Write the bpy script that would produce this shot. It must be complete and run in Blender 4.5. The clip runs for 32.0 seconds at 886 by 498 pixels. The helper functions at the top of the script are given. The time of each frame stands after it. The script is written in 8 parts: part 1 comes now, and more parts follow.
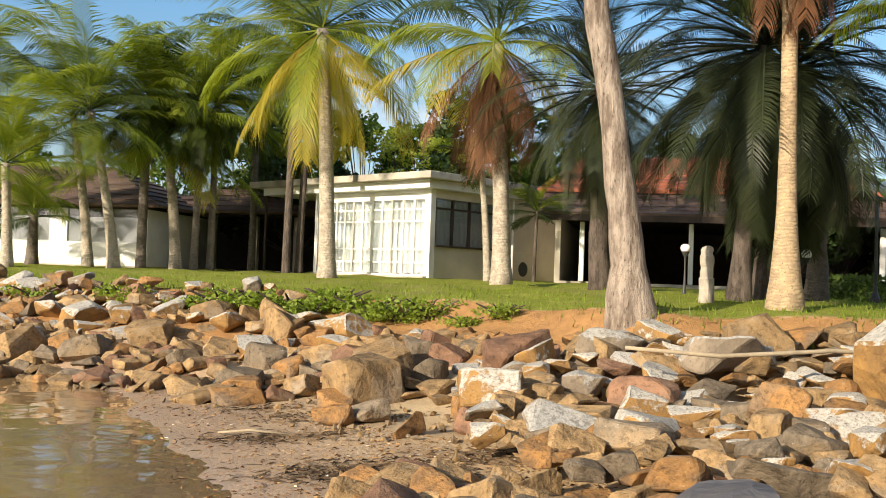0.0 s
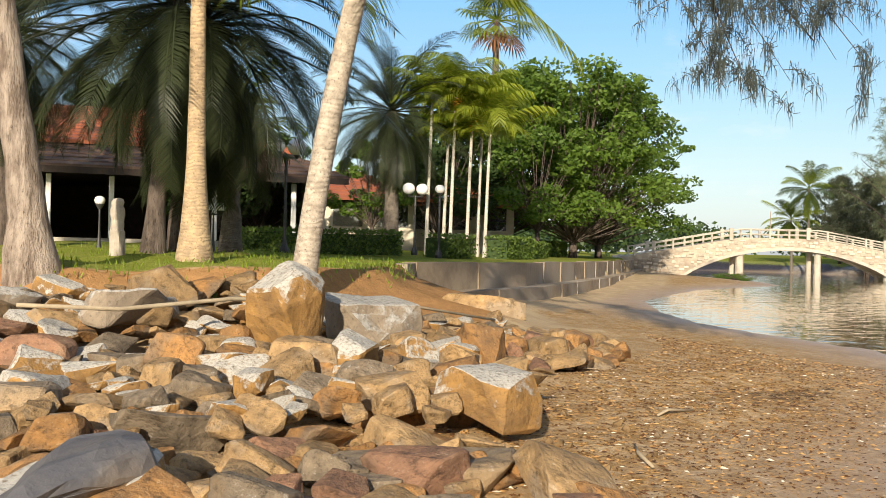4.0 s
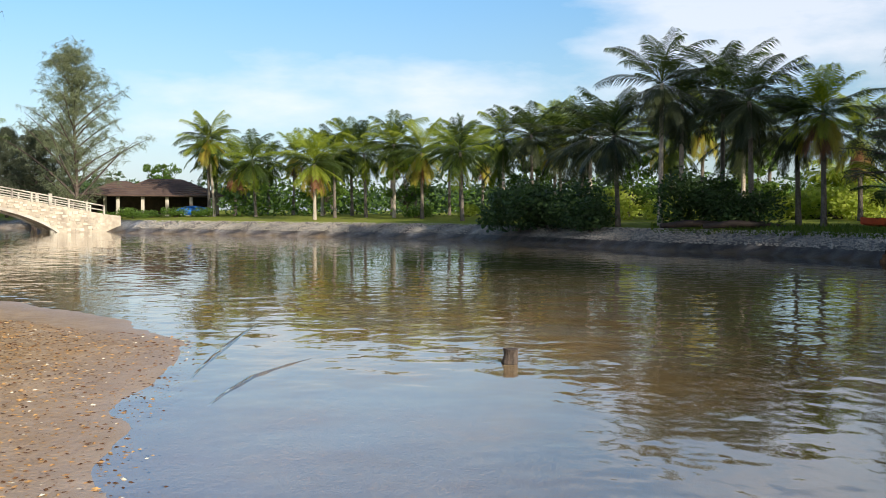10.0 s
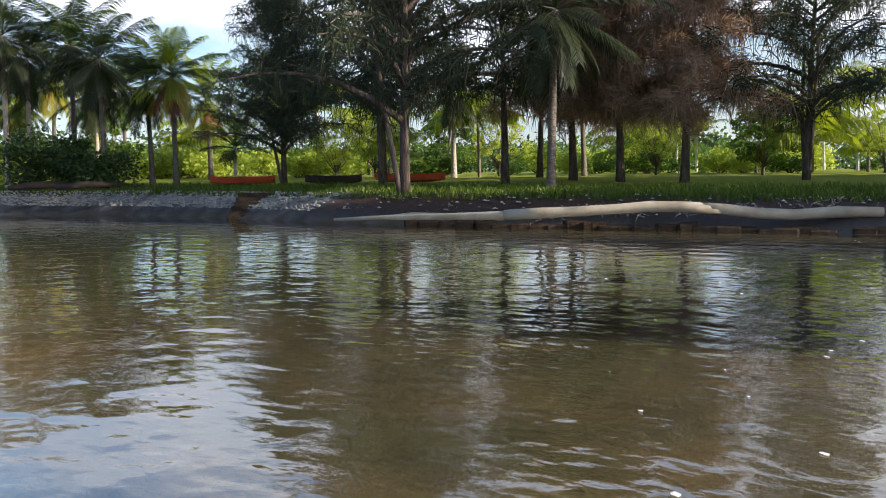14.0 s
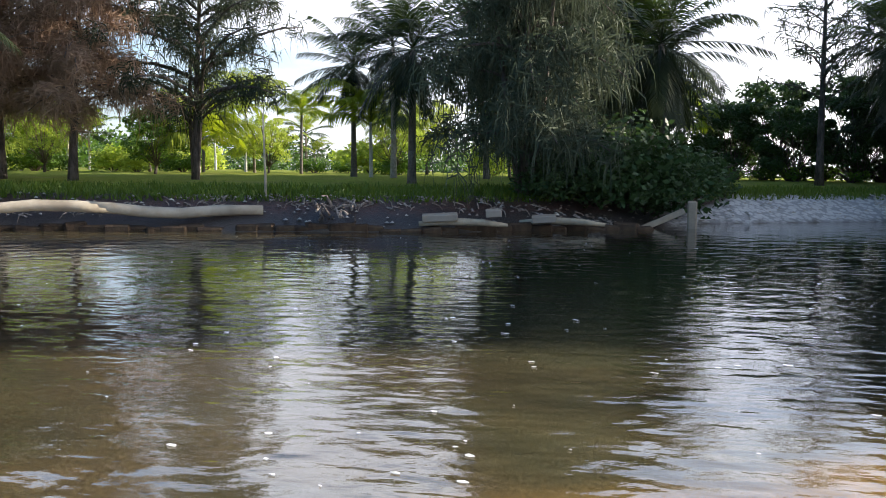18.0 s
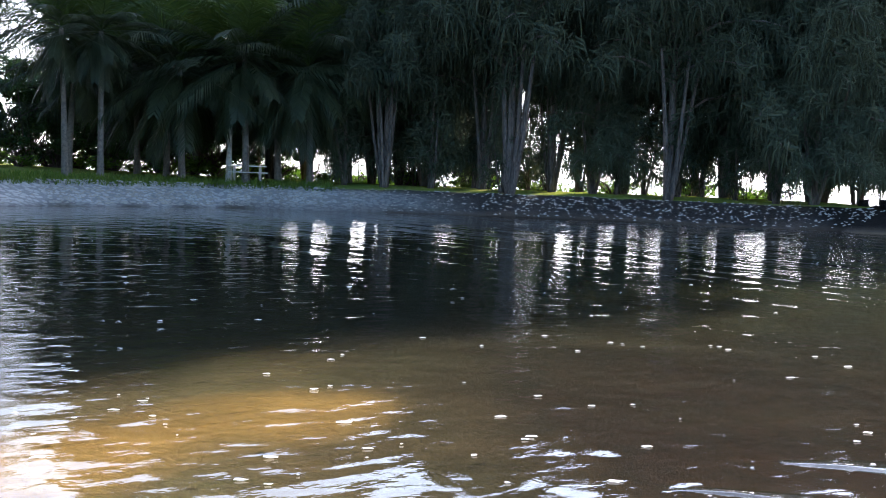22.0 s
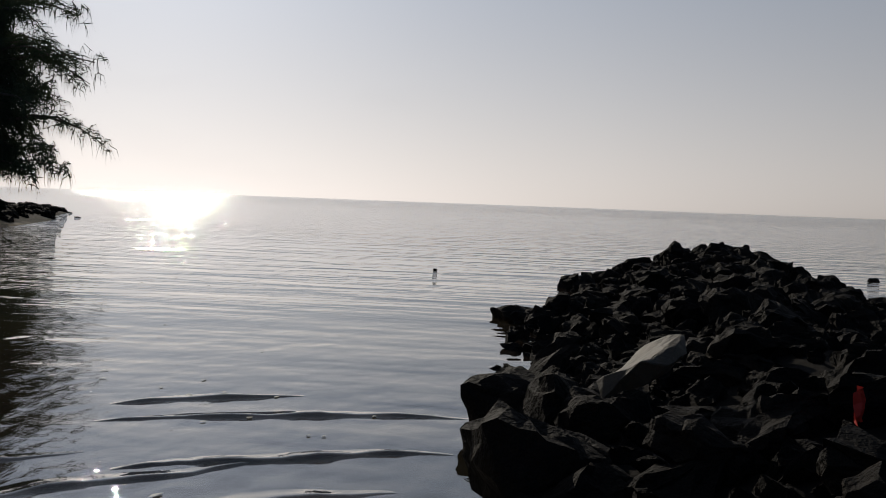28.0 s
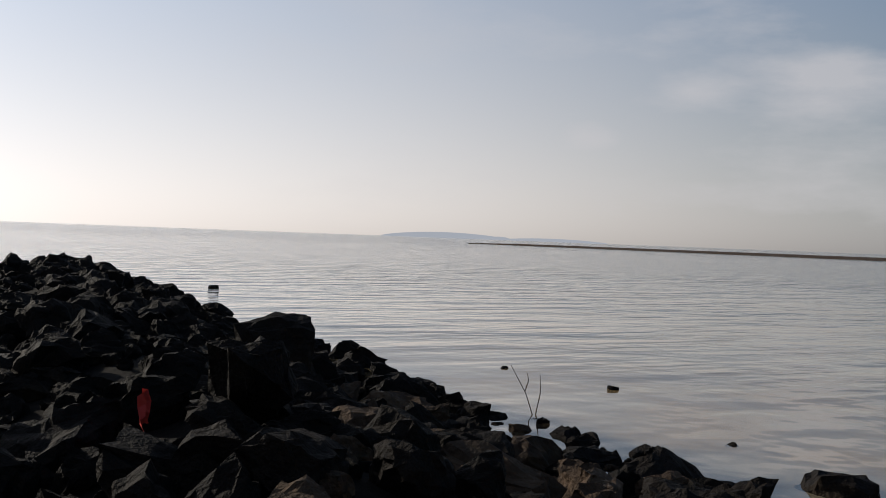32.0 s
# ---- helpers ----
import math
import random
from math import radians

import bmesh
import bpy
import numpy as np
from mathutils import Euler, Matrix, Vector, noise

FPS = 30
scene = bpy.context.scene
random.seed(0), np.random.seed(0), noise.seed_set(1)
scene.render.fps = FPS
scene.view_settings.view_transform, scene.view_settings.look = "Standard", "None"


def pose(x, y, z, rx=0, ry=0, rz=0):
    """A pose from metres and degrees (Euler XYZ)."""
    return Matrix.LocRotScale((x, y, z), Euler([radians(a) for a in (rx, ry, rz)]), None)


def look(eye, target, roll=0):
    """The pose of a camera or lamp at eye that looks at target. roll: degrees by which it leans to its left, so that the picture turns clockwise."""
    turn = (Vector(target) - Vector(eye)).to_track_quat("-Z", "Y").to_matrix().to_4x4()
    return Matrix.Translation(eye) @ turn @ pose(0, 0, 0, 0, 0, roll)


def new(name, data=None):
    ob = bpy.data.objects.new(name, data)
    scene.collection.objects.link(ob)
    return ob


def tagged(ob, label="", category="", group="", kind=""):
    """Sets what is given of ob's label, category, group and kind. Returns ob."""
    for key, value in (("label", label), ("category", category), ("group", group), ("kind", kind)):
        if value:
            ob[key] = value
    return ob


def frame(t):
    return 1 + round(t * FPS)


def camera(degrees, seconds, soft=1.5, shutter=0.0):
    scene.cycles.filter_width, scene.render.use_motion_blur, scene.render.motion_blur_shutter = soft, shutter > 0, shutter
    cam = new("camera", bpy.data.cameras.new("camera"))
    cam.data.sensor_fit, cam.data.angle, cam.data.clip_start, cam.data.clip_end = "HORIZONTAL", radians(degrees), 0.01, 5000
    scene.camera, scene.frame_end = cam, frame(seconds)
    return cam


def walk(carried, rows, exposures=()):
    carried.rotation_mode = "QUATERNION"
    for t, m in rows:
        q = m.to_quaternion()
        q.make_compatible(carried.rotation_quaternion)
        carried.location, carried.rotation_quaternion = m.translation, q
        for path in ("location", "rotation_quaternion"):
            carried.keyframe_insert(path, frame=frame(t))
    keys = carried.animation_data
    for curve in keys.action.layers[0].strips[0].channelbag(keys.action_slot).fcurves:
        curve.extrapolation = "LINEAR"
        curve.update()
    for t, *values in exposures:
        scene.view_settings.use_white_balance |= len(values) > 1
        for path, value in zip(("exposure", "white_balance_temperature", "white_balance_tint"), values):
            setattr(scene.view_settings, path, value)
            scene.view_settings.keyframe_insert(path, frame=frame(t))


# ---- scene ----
cam = camera(47.6, 32.0, soft=0.9)

# time, heading clockwise from +Y, pitch, lean; the camera swings round at arm's length
PATH = [
    (0.0, 0.00, 1.68, 2.05),
    (0.5, 3.86, 1.50, 2.04),
    (1.0, 7.62, 1.25, 1.98),
    (1.5, 11.31, 1.00, 1.90),
    (2.0, 14.93, 0.79, 1.87),
    (2.5, 18.54, 0.60, 1.73),
    (3.0, 22.46, 0.40, 1.58),
    (3.5, 26.81, 0.16, 1.45),
    (4.0, 31.63, -0.05, 1.30),
    (4.5, 36.95, -0.28, 1.13),
    (6.5, 55.36, -1.03, 0.93),
    (7.0, 58.42, -1.22, 1.04),
    (7.5, 61.62, -1.36, 0.80),
    (8.0, 64.74, -1.50, 0.96),
    (8.5, 67.80, -1.60, 1.03),
    (9.0, 70.63, -1.72, 0.83),
    (9.5, 73.38, -1.88, 0.51),
    (10.0, 76.42, -2.07, 0.28),
    (10.5, 80.91, -2.28, 0.09),
    (11.0, 86.74, -2.52, -0.03),
    (11.5, 92.59, -2.87, -0.04),
    (12.0, 97.71, -3.24, -0.21),
    (12.5, 101.82, -3.60, -0.35),
    (13.0, 105.18, -3.91, -0.44),
    (13.5, 108.42, -4.16, -0.46),
    (15.5, 120.96, -4.72, -0.43),
    (16.0, 124.53, -4.70, -0.55),
    (16.5, 128.76, -4.68, -0.30),
    (17.0, 133.70, -4.58, 0.08),
    (17.5, 139.15, -4.48, 0.31),
    (18.0, 144.79, -4.40, 0.60),
    (18.5, 150.35, -4.38, 0.63),
    (19.0, 155.56, -4.39, 0.66),
    (19.5, 160.52, -4.36, 0.81),
    (20.0, 165.46, -4.33, 0.94),
    (20.5, 170.86, -4.33, 0.92),
    (21.0, 176.95, -4.28, 1.49),
    (21.5, 183.19, -4.18, 1.64),
    (22.0, 189.32, -4.17, 2.16),
    (22.5, 194.90, -4.17, 2.43),
    (23.0, 199.76, -4.17, 2.78),
    (23.5, 204.01, -4.19, 3.04),
    (24.0, 207.84, -4.14, 3.15),
    (24.5, 211.47, -4.01, 3.16),
    (26.5, 226.26, -3.15, 2.50),
    (27.0, 230.42, -2.97, 2.54),
    (27.5, 234.69, -2.84, 2.52),
    (28.0, 239.22, -2.65, 2.14),
    (28.5, 243.94, -2.44, 2.03),
    (29.0, 248.74, -2.26, 1.96),
    (29.5, 253.40, -1.97, 2.10),
    (30.0, 257.98, -1.67, 2.24),
    (30.5, 262.53, -1.37, 2.42),
    (31.0, 266.76, -1.14, 2.30),
    (31.5, 270.84, -0.86, 2.25),
    (32.0, 274.59, -0.66, 2.16),
]


def way(heading, dist):
    a = radians(heading)
    return dist * math.sin(a), dist * math.cos(a)


rows = []
for t, yaw, pit, lean in PATH:
    ex, ey = way(yaw, 0.6)
    f = Vector((math.sin(radians(yaw)) * math.cos(radians(pit)), math.cos(radians(yaw)) * math.cos(radians(pit)), math.sin(radians(pit))))
    eye = Vector((ex, ey, 1.7))
    rows.append((t, look(eye, eye + f, lean)))
walk(cam, rows, exposures=[(0, 0.58, 7000, 11), (4.5, 0.48, 6900, 11), (7, 0.38, 6350, 9), (9, 0.35, 6250, 9), (11, 0.65, 6350, 11), (13, 0.95, 6350, 12), (16, 1.2, 6250, 12), (17, 1.35, 6200, 12), (19, 1.3, 6150, 12), (20, 1.7, 6050, 12), (21, 2.1, 6000, 12),
                          (22, 2.2, 6000, 13), (22.5, 1.9, 6000, 12), (23, 1.15, 6150, 11), (24, -0.85, 6300, 11), (27, -1.38, 6350, 10), (29, -1.15, 6350, 10), (30, -1.02, 6350, 10), (31, -0.68, 6400, 10), (32, -0.5, 6300, 10)])

# ---- sky and sun ----
SUN_HEAD, SUN_UP = 222.0, 20.0
world = bpy.data.worlds.new("world")
scene.world = world
world.use_nodes = True
wn, wl = world.node_tree.nodes, world.node_tree.links
wn.clear()
sky = wn.new("ShaderNodeTexSky")
sky.sky_type = "NISHITA"
sky.sun_disc = False
sky.sun_elevation = radians(SUN_UP)
sky.sun_rotation = radians(SUN_HEAD)
sky.air_density, sky.dust_density, sky.ozone_density = 1.0, 0.35, 2.0
coord = wn.new("ShaderNodeTexCoord")
stretch = wn.new("ShaderNodeMapping")
stretch.inputs["Scale"].default_value = (2.2, 2.2, 7.0)
stretch.inputs["Location"].default_value = (0.35, 0.1, 0.0)
puff = wn.new("ShaderNodeTexNoise")
puff.inputs["Scale"].default_value, puff.inputs["Detail"].default_value, puff.inputs["Roughness"].default_value = 2.0, 7.0, 0.58
cut = wn.new("ShaderNodeMapRange")
cut.inputs[1].default_value, cut.inputs[2].default_value, cut.inputs[4].default_value = 0.56, 0.84, 0.6
cloud = wn.new("ShaderNodeMixRGB")
cloud.inputs[2].default_value = (6.3, 6.0, 6.0, 1)
bg = wn.new("ShaderNodeBackground")
bg.inputs[1].default_value = 0.135
out = wn.new("ShaderNodeOutputWorld")
wl.new(coord.outputs["Generated"], stretch.inputs[0])
wl.new(stretch.outputs[0], puff.inputs[0])
gather = puff.outputs[0]
# The three near 30 degrees are unseen, added to brighten the river's reflections.
for hd, el, wide, gain in ((64.0, 6.2, 0.16, 0.2), (73.5, 6.6, 0.2, 0.26), (93.0, 10.0, 0.22, 0.22), (62.0, 31.0, 0.4, 0.42), (82.0, 30.0, 0.42, 0.42), (100.0, 33.0, 0.45, 0.42), (106.0, 13.0, 0.5, 0.3), (127.0, 14.0, 0.55, 0.36), (150.0, 14.0, 0.55, 0.34), (282.5, 6.0, 0.05, 0.34), (288.5, 8.5, 0.06, 0.3), (295.0, 9.0, 0.12, 0.3), (298.0, 4.5, 0.2, 0.22)):
    cx, cy = way(hd, math.cos(radians(el)))
    off = wn.new("ShaderNodeVectorMath")
    off.operation = "SUBTRACT"
    off.inputs[1].default_value = (cx, cy, math.sin(radians(el)))
    flat = wn.new("ShaderNodeVectorMath")
    flat.operation = "MULTIPLY"
    flat.inputs[1].default_value = (1.0, 1.0, 2.2)
    far = wn.new("ShaderNodeVectorMath")
    far.operation = "LENGTH"
    near = wn.new("ShaderNodeMapRange")
    near.interpolation_type = "SMOOTHSTEP"
    near.inputs[1].default_value, near.inputs[2].default_value, near.inputs[3].default_value, near.inputs[4].default_value = 0.0, wide, gain, 0.0
    more = wn.new("ShaderNodeMath")
    wl.new(coord.outputs["Generated"], off.inputs[0])
    wl.new(off.outputs[0], flat.inputs[0])
    wl.new(flat.outputs[0], far.inputs[0])
    wl.new(far.outputs["Value"], near.inputs[0])
    wl.new(near.outputs[0], more.inputs[0])
    wl.new(gather, more.inputs[1])
    gather = more.outputs[0]
wl.new(gather, cut.inputs[0])
thin = wn.new("ShaderNodeMath")
thin.operation = "MULTIPLY"
wl.new(cut.outputs[0], thin.inputs[0])
wl.new(thin.outputs[0], cloud.inputs[0])
grey = wn.new("ShaderNodeRGBToBW")
pale = wn.new("ShaderNodeMixRGB")
pale.blend_type = "MULTIPLY"
pale.inputs[0].default_value, pale.inputs[2].default_value = 1.0, (0.35, 0.42, 0.53, 1)
updown = wn.new("ShaderNodeSeparateXYZ")
haze = wn.new("ShaderNodeMapRange")
haze.inputs[1].default_value, haze.inputs[2].default_value, haze.inputs[3].default_value, haze.inputs[4].default_value = 0.0, 0.26, 0.84, 0.0
hazed = wn.new("ShaderNodeMixRGB")
wl.new(sky.outputs[0], grey.inputs[0])
wl.new(grey.outputs[0], pale.inputs[1])
wl.new(coord.outputs["Generated"], updown.inputs[0])
wl.new(updown.outputs[2], haze.inputs[0])
wl.new(haze.outputs[0], hazed.inputs[0])
deeper = wn.new("ShaderNodeHueSaturation")
deeper.inputs["Saturation"].default_value, deeper.inputs["Value"].default_value = 1.25, 0.95
wl.new(sky.outputs[0], deeper.inputs["Color"])
wl.new(deeper.outputs[0], hazed.inputs[1])
wl.new(pale.outputs[0], hazed.inputs[2])
# thick even haze on the sun's side of the sky
toward = wn.new("ShaderNodeVectorMath")
toward.operation = "DOT_PRODUCT"
toward.inputs[1].default_value = (math.sin(radians(SUN_HEAD)), math.cos(radians(SUN_HEAD)), 0)
misty = wn.new("ShaderNodeMapRange")
misty.interpolation_type = "SMOOTHSTEP"
misty.inputs[1].default_value, misty.inputs[2].default_value, misty.inputs[4].default_value = -0.35, 0.65, 0.82
soften = wn.new("ShaderNodeMath")
soften.operation = "POWER"
soften.inputs[1].default_value = 0.62
level = wn.new("ShaderNodeMixRGB")
level.blend_type = "MULTIPLY"
level.inputs[0].default_value = 1.0
upper = wn.new("ShaderNodeMapRange")
upper.inputs[1].default_value, upper.inputs[2].default_value = 0.0, 0.3
tone = wn.new("ShaderNodeMixRGB")
tone.inputs[1].default_value, tone.inputs[2].default_value = (2.5, 2.24, 2.02, 1), (2.05, 2.25, 2.62, 1)
wl.new(updown.outputs[2], upper.inputs[0])
wl.new(upper.outputs[0], tone.inputs[0])
wl.new(tone.outputs[0], level.inputs[2])
mist = wn.new("ShaderNodeMixRGB")
wl.new(coord.outputs["Generated"], toward.inputs[0])
wl.new(toward.outputs["Value"], misty.inputs[0])
clear = wn.new("ShaderNodeMapRange")
clear.inputs[1].default_value, clear.inputs[2].default_value, clear.inputs[3].default_value, clear.inputs[4].default_value = 0.35, 0.8, 1.0, 0.1
wl.new(toward.outputs["Value"], clear.inputs[0])
wl.new(clear.outputs[0], thin.inputs[1])
# the haze scatters forward, brightest under the sun
glare = wn.new("ShaderNodeMapRange")
glare.inputs[1].default_value, glare.inputs[2].default_value, glare.inputs[3].default_value, glare.inputs[4].default_value = 0.2, 0.9, 0.8, 1.2
stronger = wn.new("ShaderNodeMath")
stronger.operation = "MULTIPLY"
wl.new(toward.outputs["Value"], glare.inputs[0])
wl.new(glare.outputs[0], stronger.inputs[1])
wl.new(grey.outputs[0], soften.inputs[0])
wl.new(soften.outputs[0], stronger.inputs[0])
wl.new(stronger.outputs[0], level.inputs[1])
wl.new(misty.outputs[0], mist.inputs[0])
wl.new(hazed.outputs[0], mist.inputs[1])
wl.new(level.outputs[0], mist.inputs[2])
wl.new(mist.outputs[0], cloud.inputs[1])
wl.new(cloud.outputs[0], bg.inputs[0])
wl.new(bg.outputs[0], out.inputs[0])

sun = new("sun", bpy.data.lights.new("sun", "SUN"))
sun.data.energy, sun.data.angle, sun.data.color = 5.0, radians(0.6), (1.0, 0.9, 0.74)
sx, sy = way(SUN_HEAD, math.cos(radians(SUN_UP)))
sun.matrix_world = look((sx * 50, sy * 50, math.sin(radians(SUN_UP)) * 50), (0, 0, 0))


# ---- materials ----
def graph(name):
    m = bpy.data.materials.new(name)
    m.use_nodes = True
    nodes, links = m.node_tree.nodes, m.node_tree.links
    nodes.clear()
    return m, nodes, links


def noise_node(nodes, links, vec, scale, detail=4.0, rough=0.6):
    n = nodes.new("ShaderNodeTexNoise")
    n.inputs["Scale"].default_value, n.inputs["Detail"].default_value, n.inputs["Roughness"].default_value = scale, detail, rough
    links.new(vec, n.inputs[0])
    return n.outputs[0]


def ramp(nodes, links, value, lo, hi):
    n = nodes.new("ShaderNodeMapRange")
    n.inputs[1].default_value, n.inputs[2].default_value = lo, hi
    links.new(value, n.inputs[0])
    return n.outputs[0]


def blend(nodes, links, fac, a, b):
    n = nodes.new("ShaderNodeMixRGB")
    for k, v in ((0, fac), (1, a), (2, b)):
        if isinstance(v, (int, float)):
            n.inputs[k].default_value = v
        elif isinstance(v, tuple):
            n.inputs[k].default_value = (*v, 1)
        else:
            links.new(v, n.inputs[k])
    return n.outputs[0]


def math_node(nodes, links, op, a, b=0.0):
    n = nodes.new("ShaderNodeMath")
    n.operation = op
    for k, v in ((0, a), (1, b)):
        if isinstance(v, (int, float)):
            n.inputs[k].default_value = v
        else:
            links.new(v, n.inputs[k])
    return n.outputs[0]


def finish(m, nodes, links, colour, rough, bump=None, depth=0.02, spec=0.4, metal=0.0):
    b = nodes.new("ShaderNodeBsdfPrincipled")
    o = nodes.new("ShaderNodeOutputMaterial")
    if isinstance(colour, tuple):
        b.inputs["Base Color"].default_value = (*colour, 1)
    else:
        links.new(colour, b.inputs["Base Color"])
    if isinstance(rough, (int, float)):
        b.inputs["Roughness"].default_value = rough
    else:
        links.new(rough, b.inputs["Roughness"])
    b.inputs["Specular IOR Level"].default_value, b.inputs["Metallic"].default_value = spec, metal
    if bump is not None:
        n = nodes.new("ShaderNodeBump")
        n.inputs["Distance"].default_value = depth
        links.new(bump, n.inputs["Height"])
        links.new(n.outputs[0], b.inputs["Normal"])
    links.new(b.outputs[0], o.inputs[0])
    return b


def surface(name, c1, c2, scale=4.0, rough=0.8, depth=0.01, c3=None, scale2=0.7, spec=0.3, vary=0.25, metal=0.0, streak=None):
    """A surface of two tones with fine grain, large stains and a change of tone from piece to piece."""
    m, nodes, links = graph(name)
    co = nodes.new("ShaderNodeTexCoord").outputs["Object"]
    fine = noise_node(nodes, links, co, scale * 6, 3)
    mid = noise_node(nodes, links, co, scale, 5, 0.65)
    big = noise_node(nodes, links, co, scale2, 3)
    col = blend(nodes, links, ramp(nodes, links, mid, 0.35, 0.65), c1, c2)
    if c3:
        col = blend(nodes, links, ramp(nodes, links, big, 0.5, 0.68), col, c3)
    if streak:
        pit = noise_node(nodes, links, co, scale * 2.6, 6, 0.75)
        col = blend(nodes, links, math_node(nodes, links, "MULTIPLY", ramp(nodes, links, pit, 0.52, 0.66), 0.75), col, tuple(v * 0.35 for v in c2))
        col = blend(nodes, links, math_node(nodes, links, "MULTIPLY", ramp(nodes, links, pit, 0.4, 0.3), 0.6), col, streak)
    info = nodes.new("ShaderNodeObjectInfo").outputs["Random"]
    dark = math_node(nodes, links, "MULTIPLY_ADD", info, vary)
    dark.node.inputs[2].default_value = 1 - vary / 2
    hs = nodes.new("ShaderNodeHueSaturation")
    links.new(col, hs.inputs["Color"])
    links.new(dark, hs.inputs["Value"])
    grain = math_node(nodes, links, "MULTIPLY_ADD", fine, 0.35)
    links.new(mid, grain.node.inputs[2])
    finish(m, nodes, links, hs.outputs[0], rough, grain, depth, spec, metal)
    return m


def leaf(name, c1, c2, through_light=0.35, rough=0.45):
    """Foliage: two greens that change from leaf to leaf, with light passing through."""
    m, nodes, links = graph(name)
    isle = nodes.new("ShaderNodeNewGeometry").outputs["Random Per Island"]
    info = nodes.new("ShaderNodeObjectInfo").outputs["Random"]
    mixv = math_node(nodes, links, "MULTIPLY_ADD", isle, 0.7)
    part_ = math_node(nodes, links, "MULTIPLY", info, 0.3)
    links.new(part_, mixv.node.inputs[2])
    col = blend(nodes, links, mixv, c1, c2)
    b = nodes.new("ShaderNodeBsdfPrincipled")
    b.inputs["Roughness"].default_value, b.inputs["Specular IOR Level"].default_value = rough, 0.2
    tr = nodes.new("ShaderNodeBsdfTranslucent")
    hs = nodes.new("ShaderNodeHueSaturation")
    hs.inputs["Value"].default_value, hs.inputs["Saturation"].default_value = 1.6, 1.1
    links.new(col, hs.inputs["Color"])
    links.new(hs.outputs[0], tr.inputs[0])
    links.new(col, b.inputs["Base Color"])
    mx, o = nodes.new("ShaderNodeMixShader"), nodes.new("ShaderNodeOutputMaterial")
    mx.inputs[0].default_value = through_light
    links.new(b.outputs[0], mx.inputs[1])
    links.new(tr.outputs[0], mx.inputs[2])
    links.new(mx.outputs[0], o.inputs[0])
    return m


def ringed(name, c1, c2, step=9.0, depth=0.008):
    """Palm bark: rings up the trunk over blotched grey."""
    m, nodes, links = graph(name)
    co = nodes.new("ShaderNodeTexCoord").outputs["Object"]
    wave = nodes.new("ShaderNodeTexWave")
    wave.bands_direction = "Z"
    wave.inputs["Scale"].default_value, wave.inputs["Distortion"].default_value, wave.inputs["Detail"].default_value = step, 9.0, 4
    links.new(co, wave.inputs[0])
    spots = noise_node(nodes, links, co, 7, 6, 0.72)
    scars = noise_node(nodes, links, co, 30, 3)
    big = noise_node(nodes, links, co, 1.1, 3)
    col = blend(nodes, links, ramp(nodes, links, spots, 0.4, 0.6), c1, c2)
    col = blend(nodes, links, ramp(nodes, links, scars, 0.58, 0.7), col, tuple(v * 0.5 for v in c2))
    col = blend(nodes, links, math_node(nodes, links, "MULTIPLY", wave.outputs[1], 0.1), col, tuple(v * 0.45 for v in c1))
    col = blend(nodes, links, ramp(nodes, links, big, 0.55, 0.75), col, tuple(v * 0.6 for v in c2))
    high = math_node(nodes, links, "MULTIPLY_ADD", wave.outputs[1], 0.3)
    links.new(spots, high.node.inputs[2])
    finish(m, nodes, links, col, 0.85, high, depth * 3, 0.2)
    return m


ROCK_TAN = surface("rock_tan", (0.38, 0.245, 0.115), (0.17, 0.11, 0.055), 3.2, 0.85, 0.035, (0.3, 0.24, 0.17), 1.2, vary=0.5, streak=(0.5, 0.42, 0.3))
ROCK_RUST = surface("rock_rust", (0.37, 0.19, 0.065), (0.17, 0.1, 0.05), 3.4, 0.85, 0.035, (0.22, 0.165, 0.11), 1.0, vary=0.5, streak=(0.5, 0.36, 0.2))
ROCK_GREY = surface("rock_grey", (0.24, 0.185, 0.125), (0.12, 0.093, 0.064), 3.2, 0.85, 0.035, (0.32, 0.22, 0.12), 0.9, vary=0.5, streak=(0.5, 0.46, 0.4))
ROCK_RED = surface("rock_red", (0.27, 0.145, 0.085), (0.14, 0.08, 0.052), 3.4, 0.85, 0.035, (0.27, 0.18, 0.11), 1.2, vary=0.4, streak=(0.44, 0.33, 0.25))
# Near black: the look of rocks against the sun is put into the colour.
ROCK_BACKLIT = surface("rock_backlit", (0.015, 0.012, 0.01), (0.008, 0.0065, 0.0055), 3.4, 0.75, 0.09, (0.028, 0.019, 0.012), 0.9, spec=0.05, vary=0.6)
SLAB_STONE = surface("slab_stone", (0.075, 0.057, 0.04), (0.04, 0.03, 0.022), 3.0, 0.7, 0.03, (0.08, 0.06, 0.04), 1.2)
ROCK_BROWN = surface("rock_brown", (0.075, 0.048, 0.03), (0.035, 0.024, 0.017), 3.0, 0.8, 0.09, (0.11, 0.07, 0.04), 1.2, spec=0.08, vary=0.5)
SLATE = surface("slate_rock", (0.09, 0.09, 0.1), (0.14, 0.13, 0.125), 3.0, 0.6, 0.02, (0.2, 0.16, 0.12), 0.8)


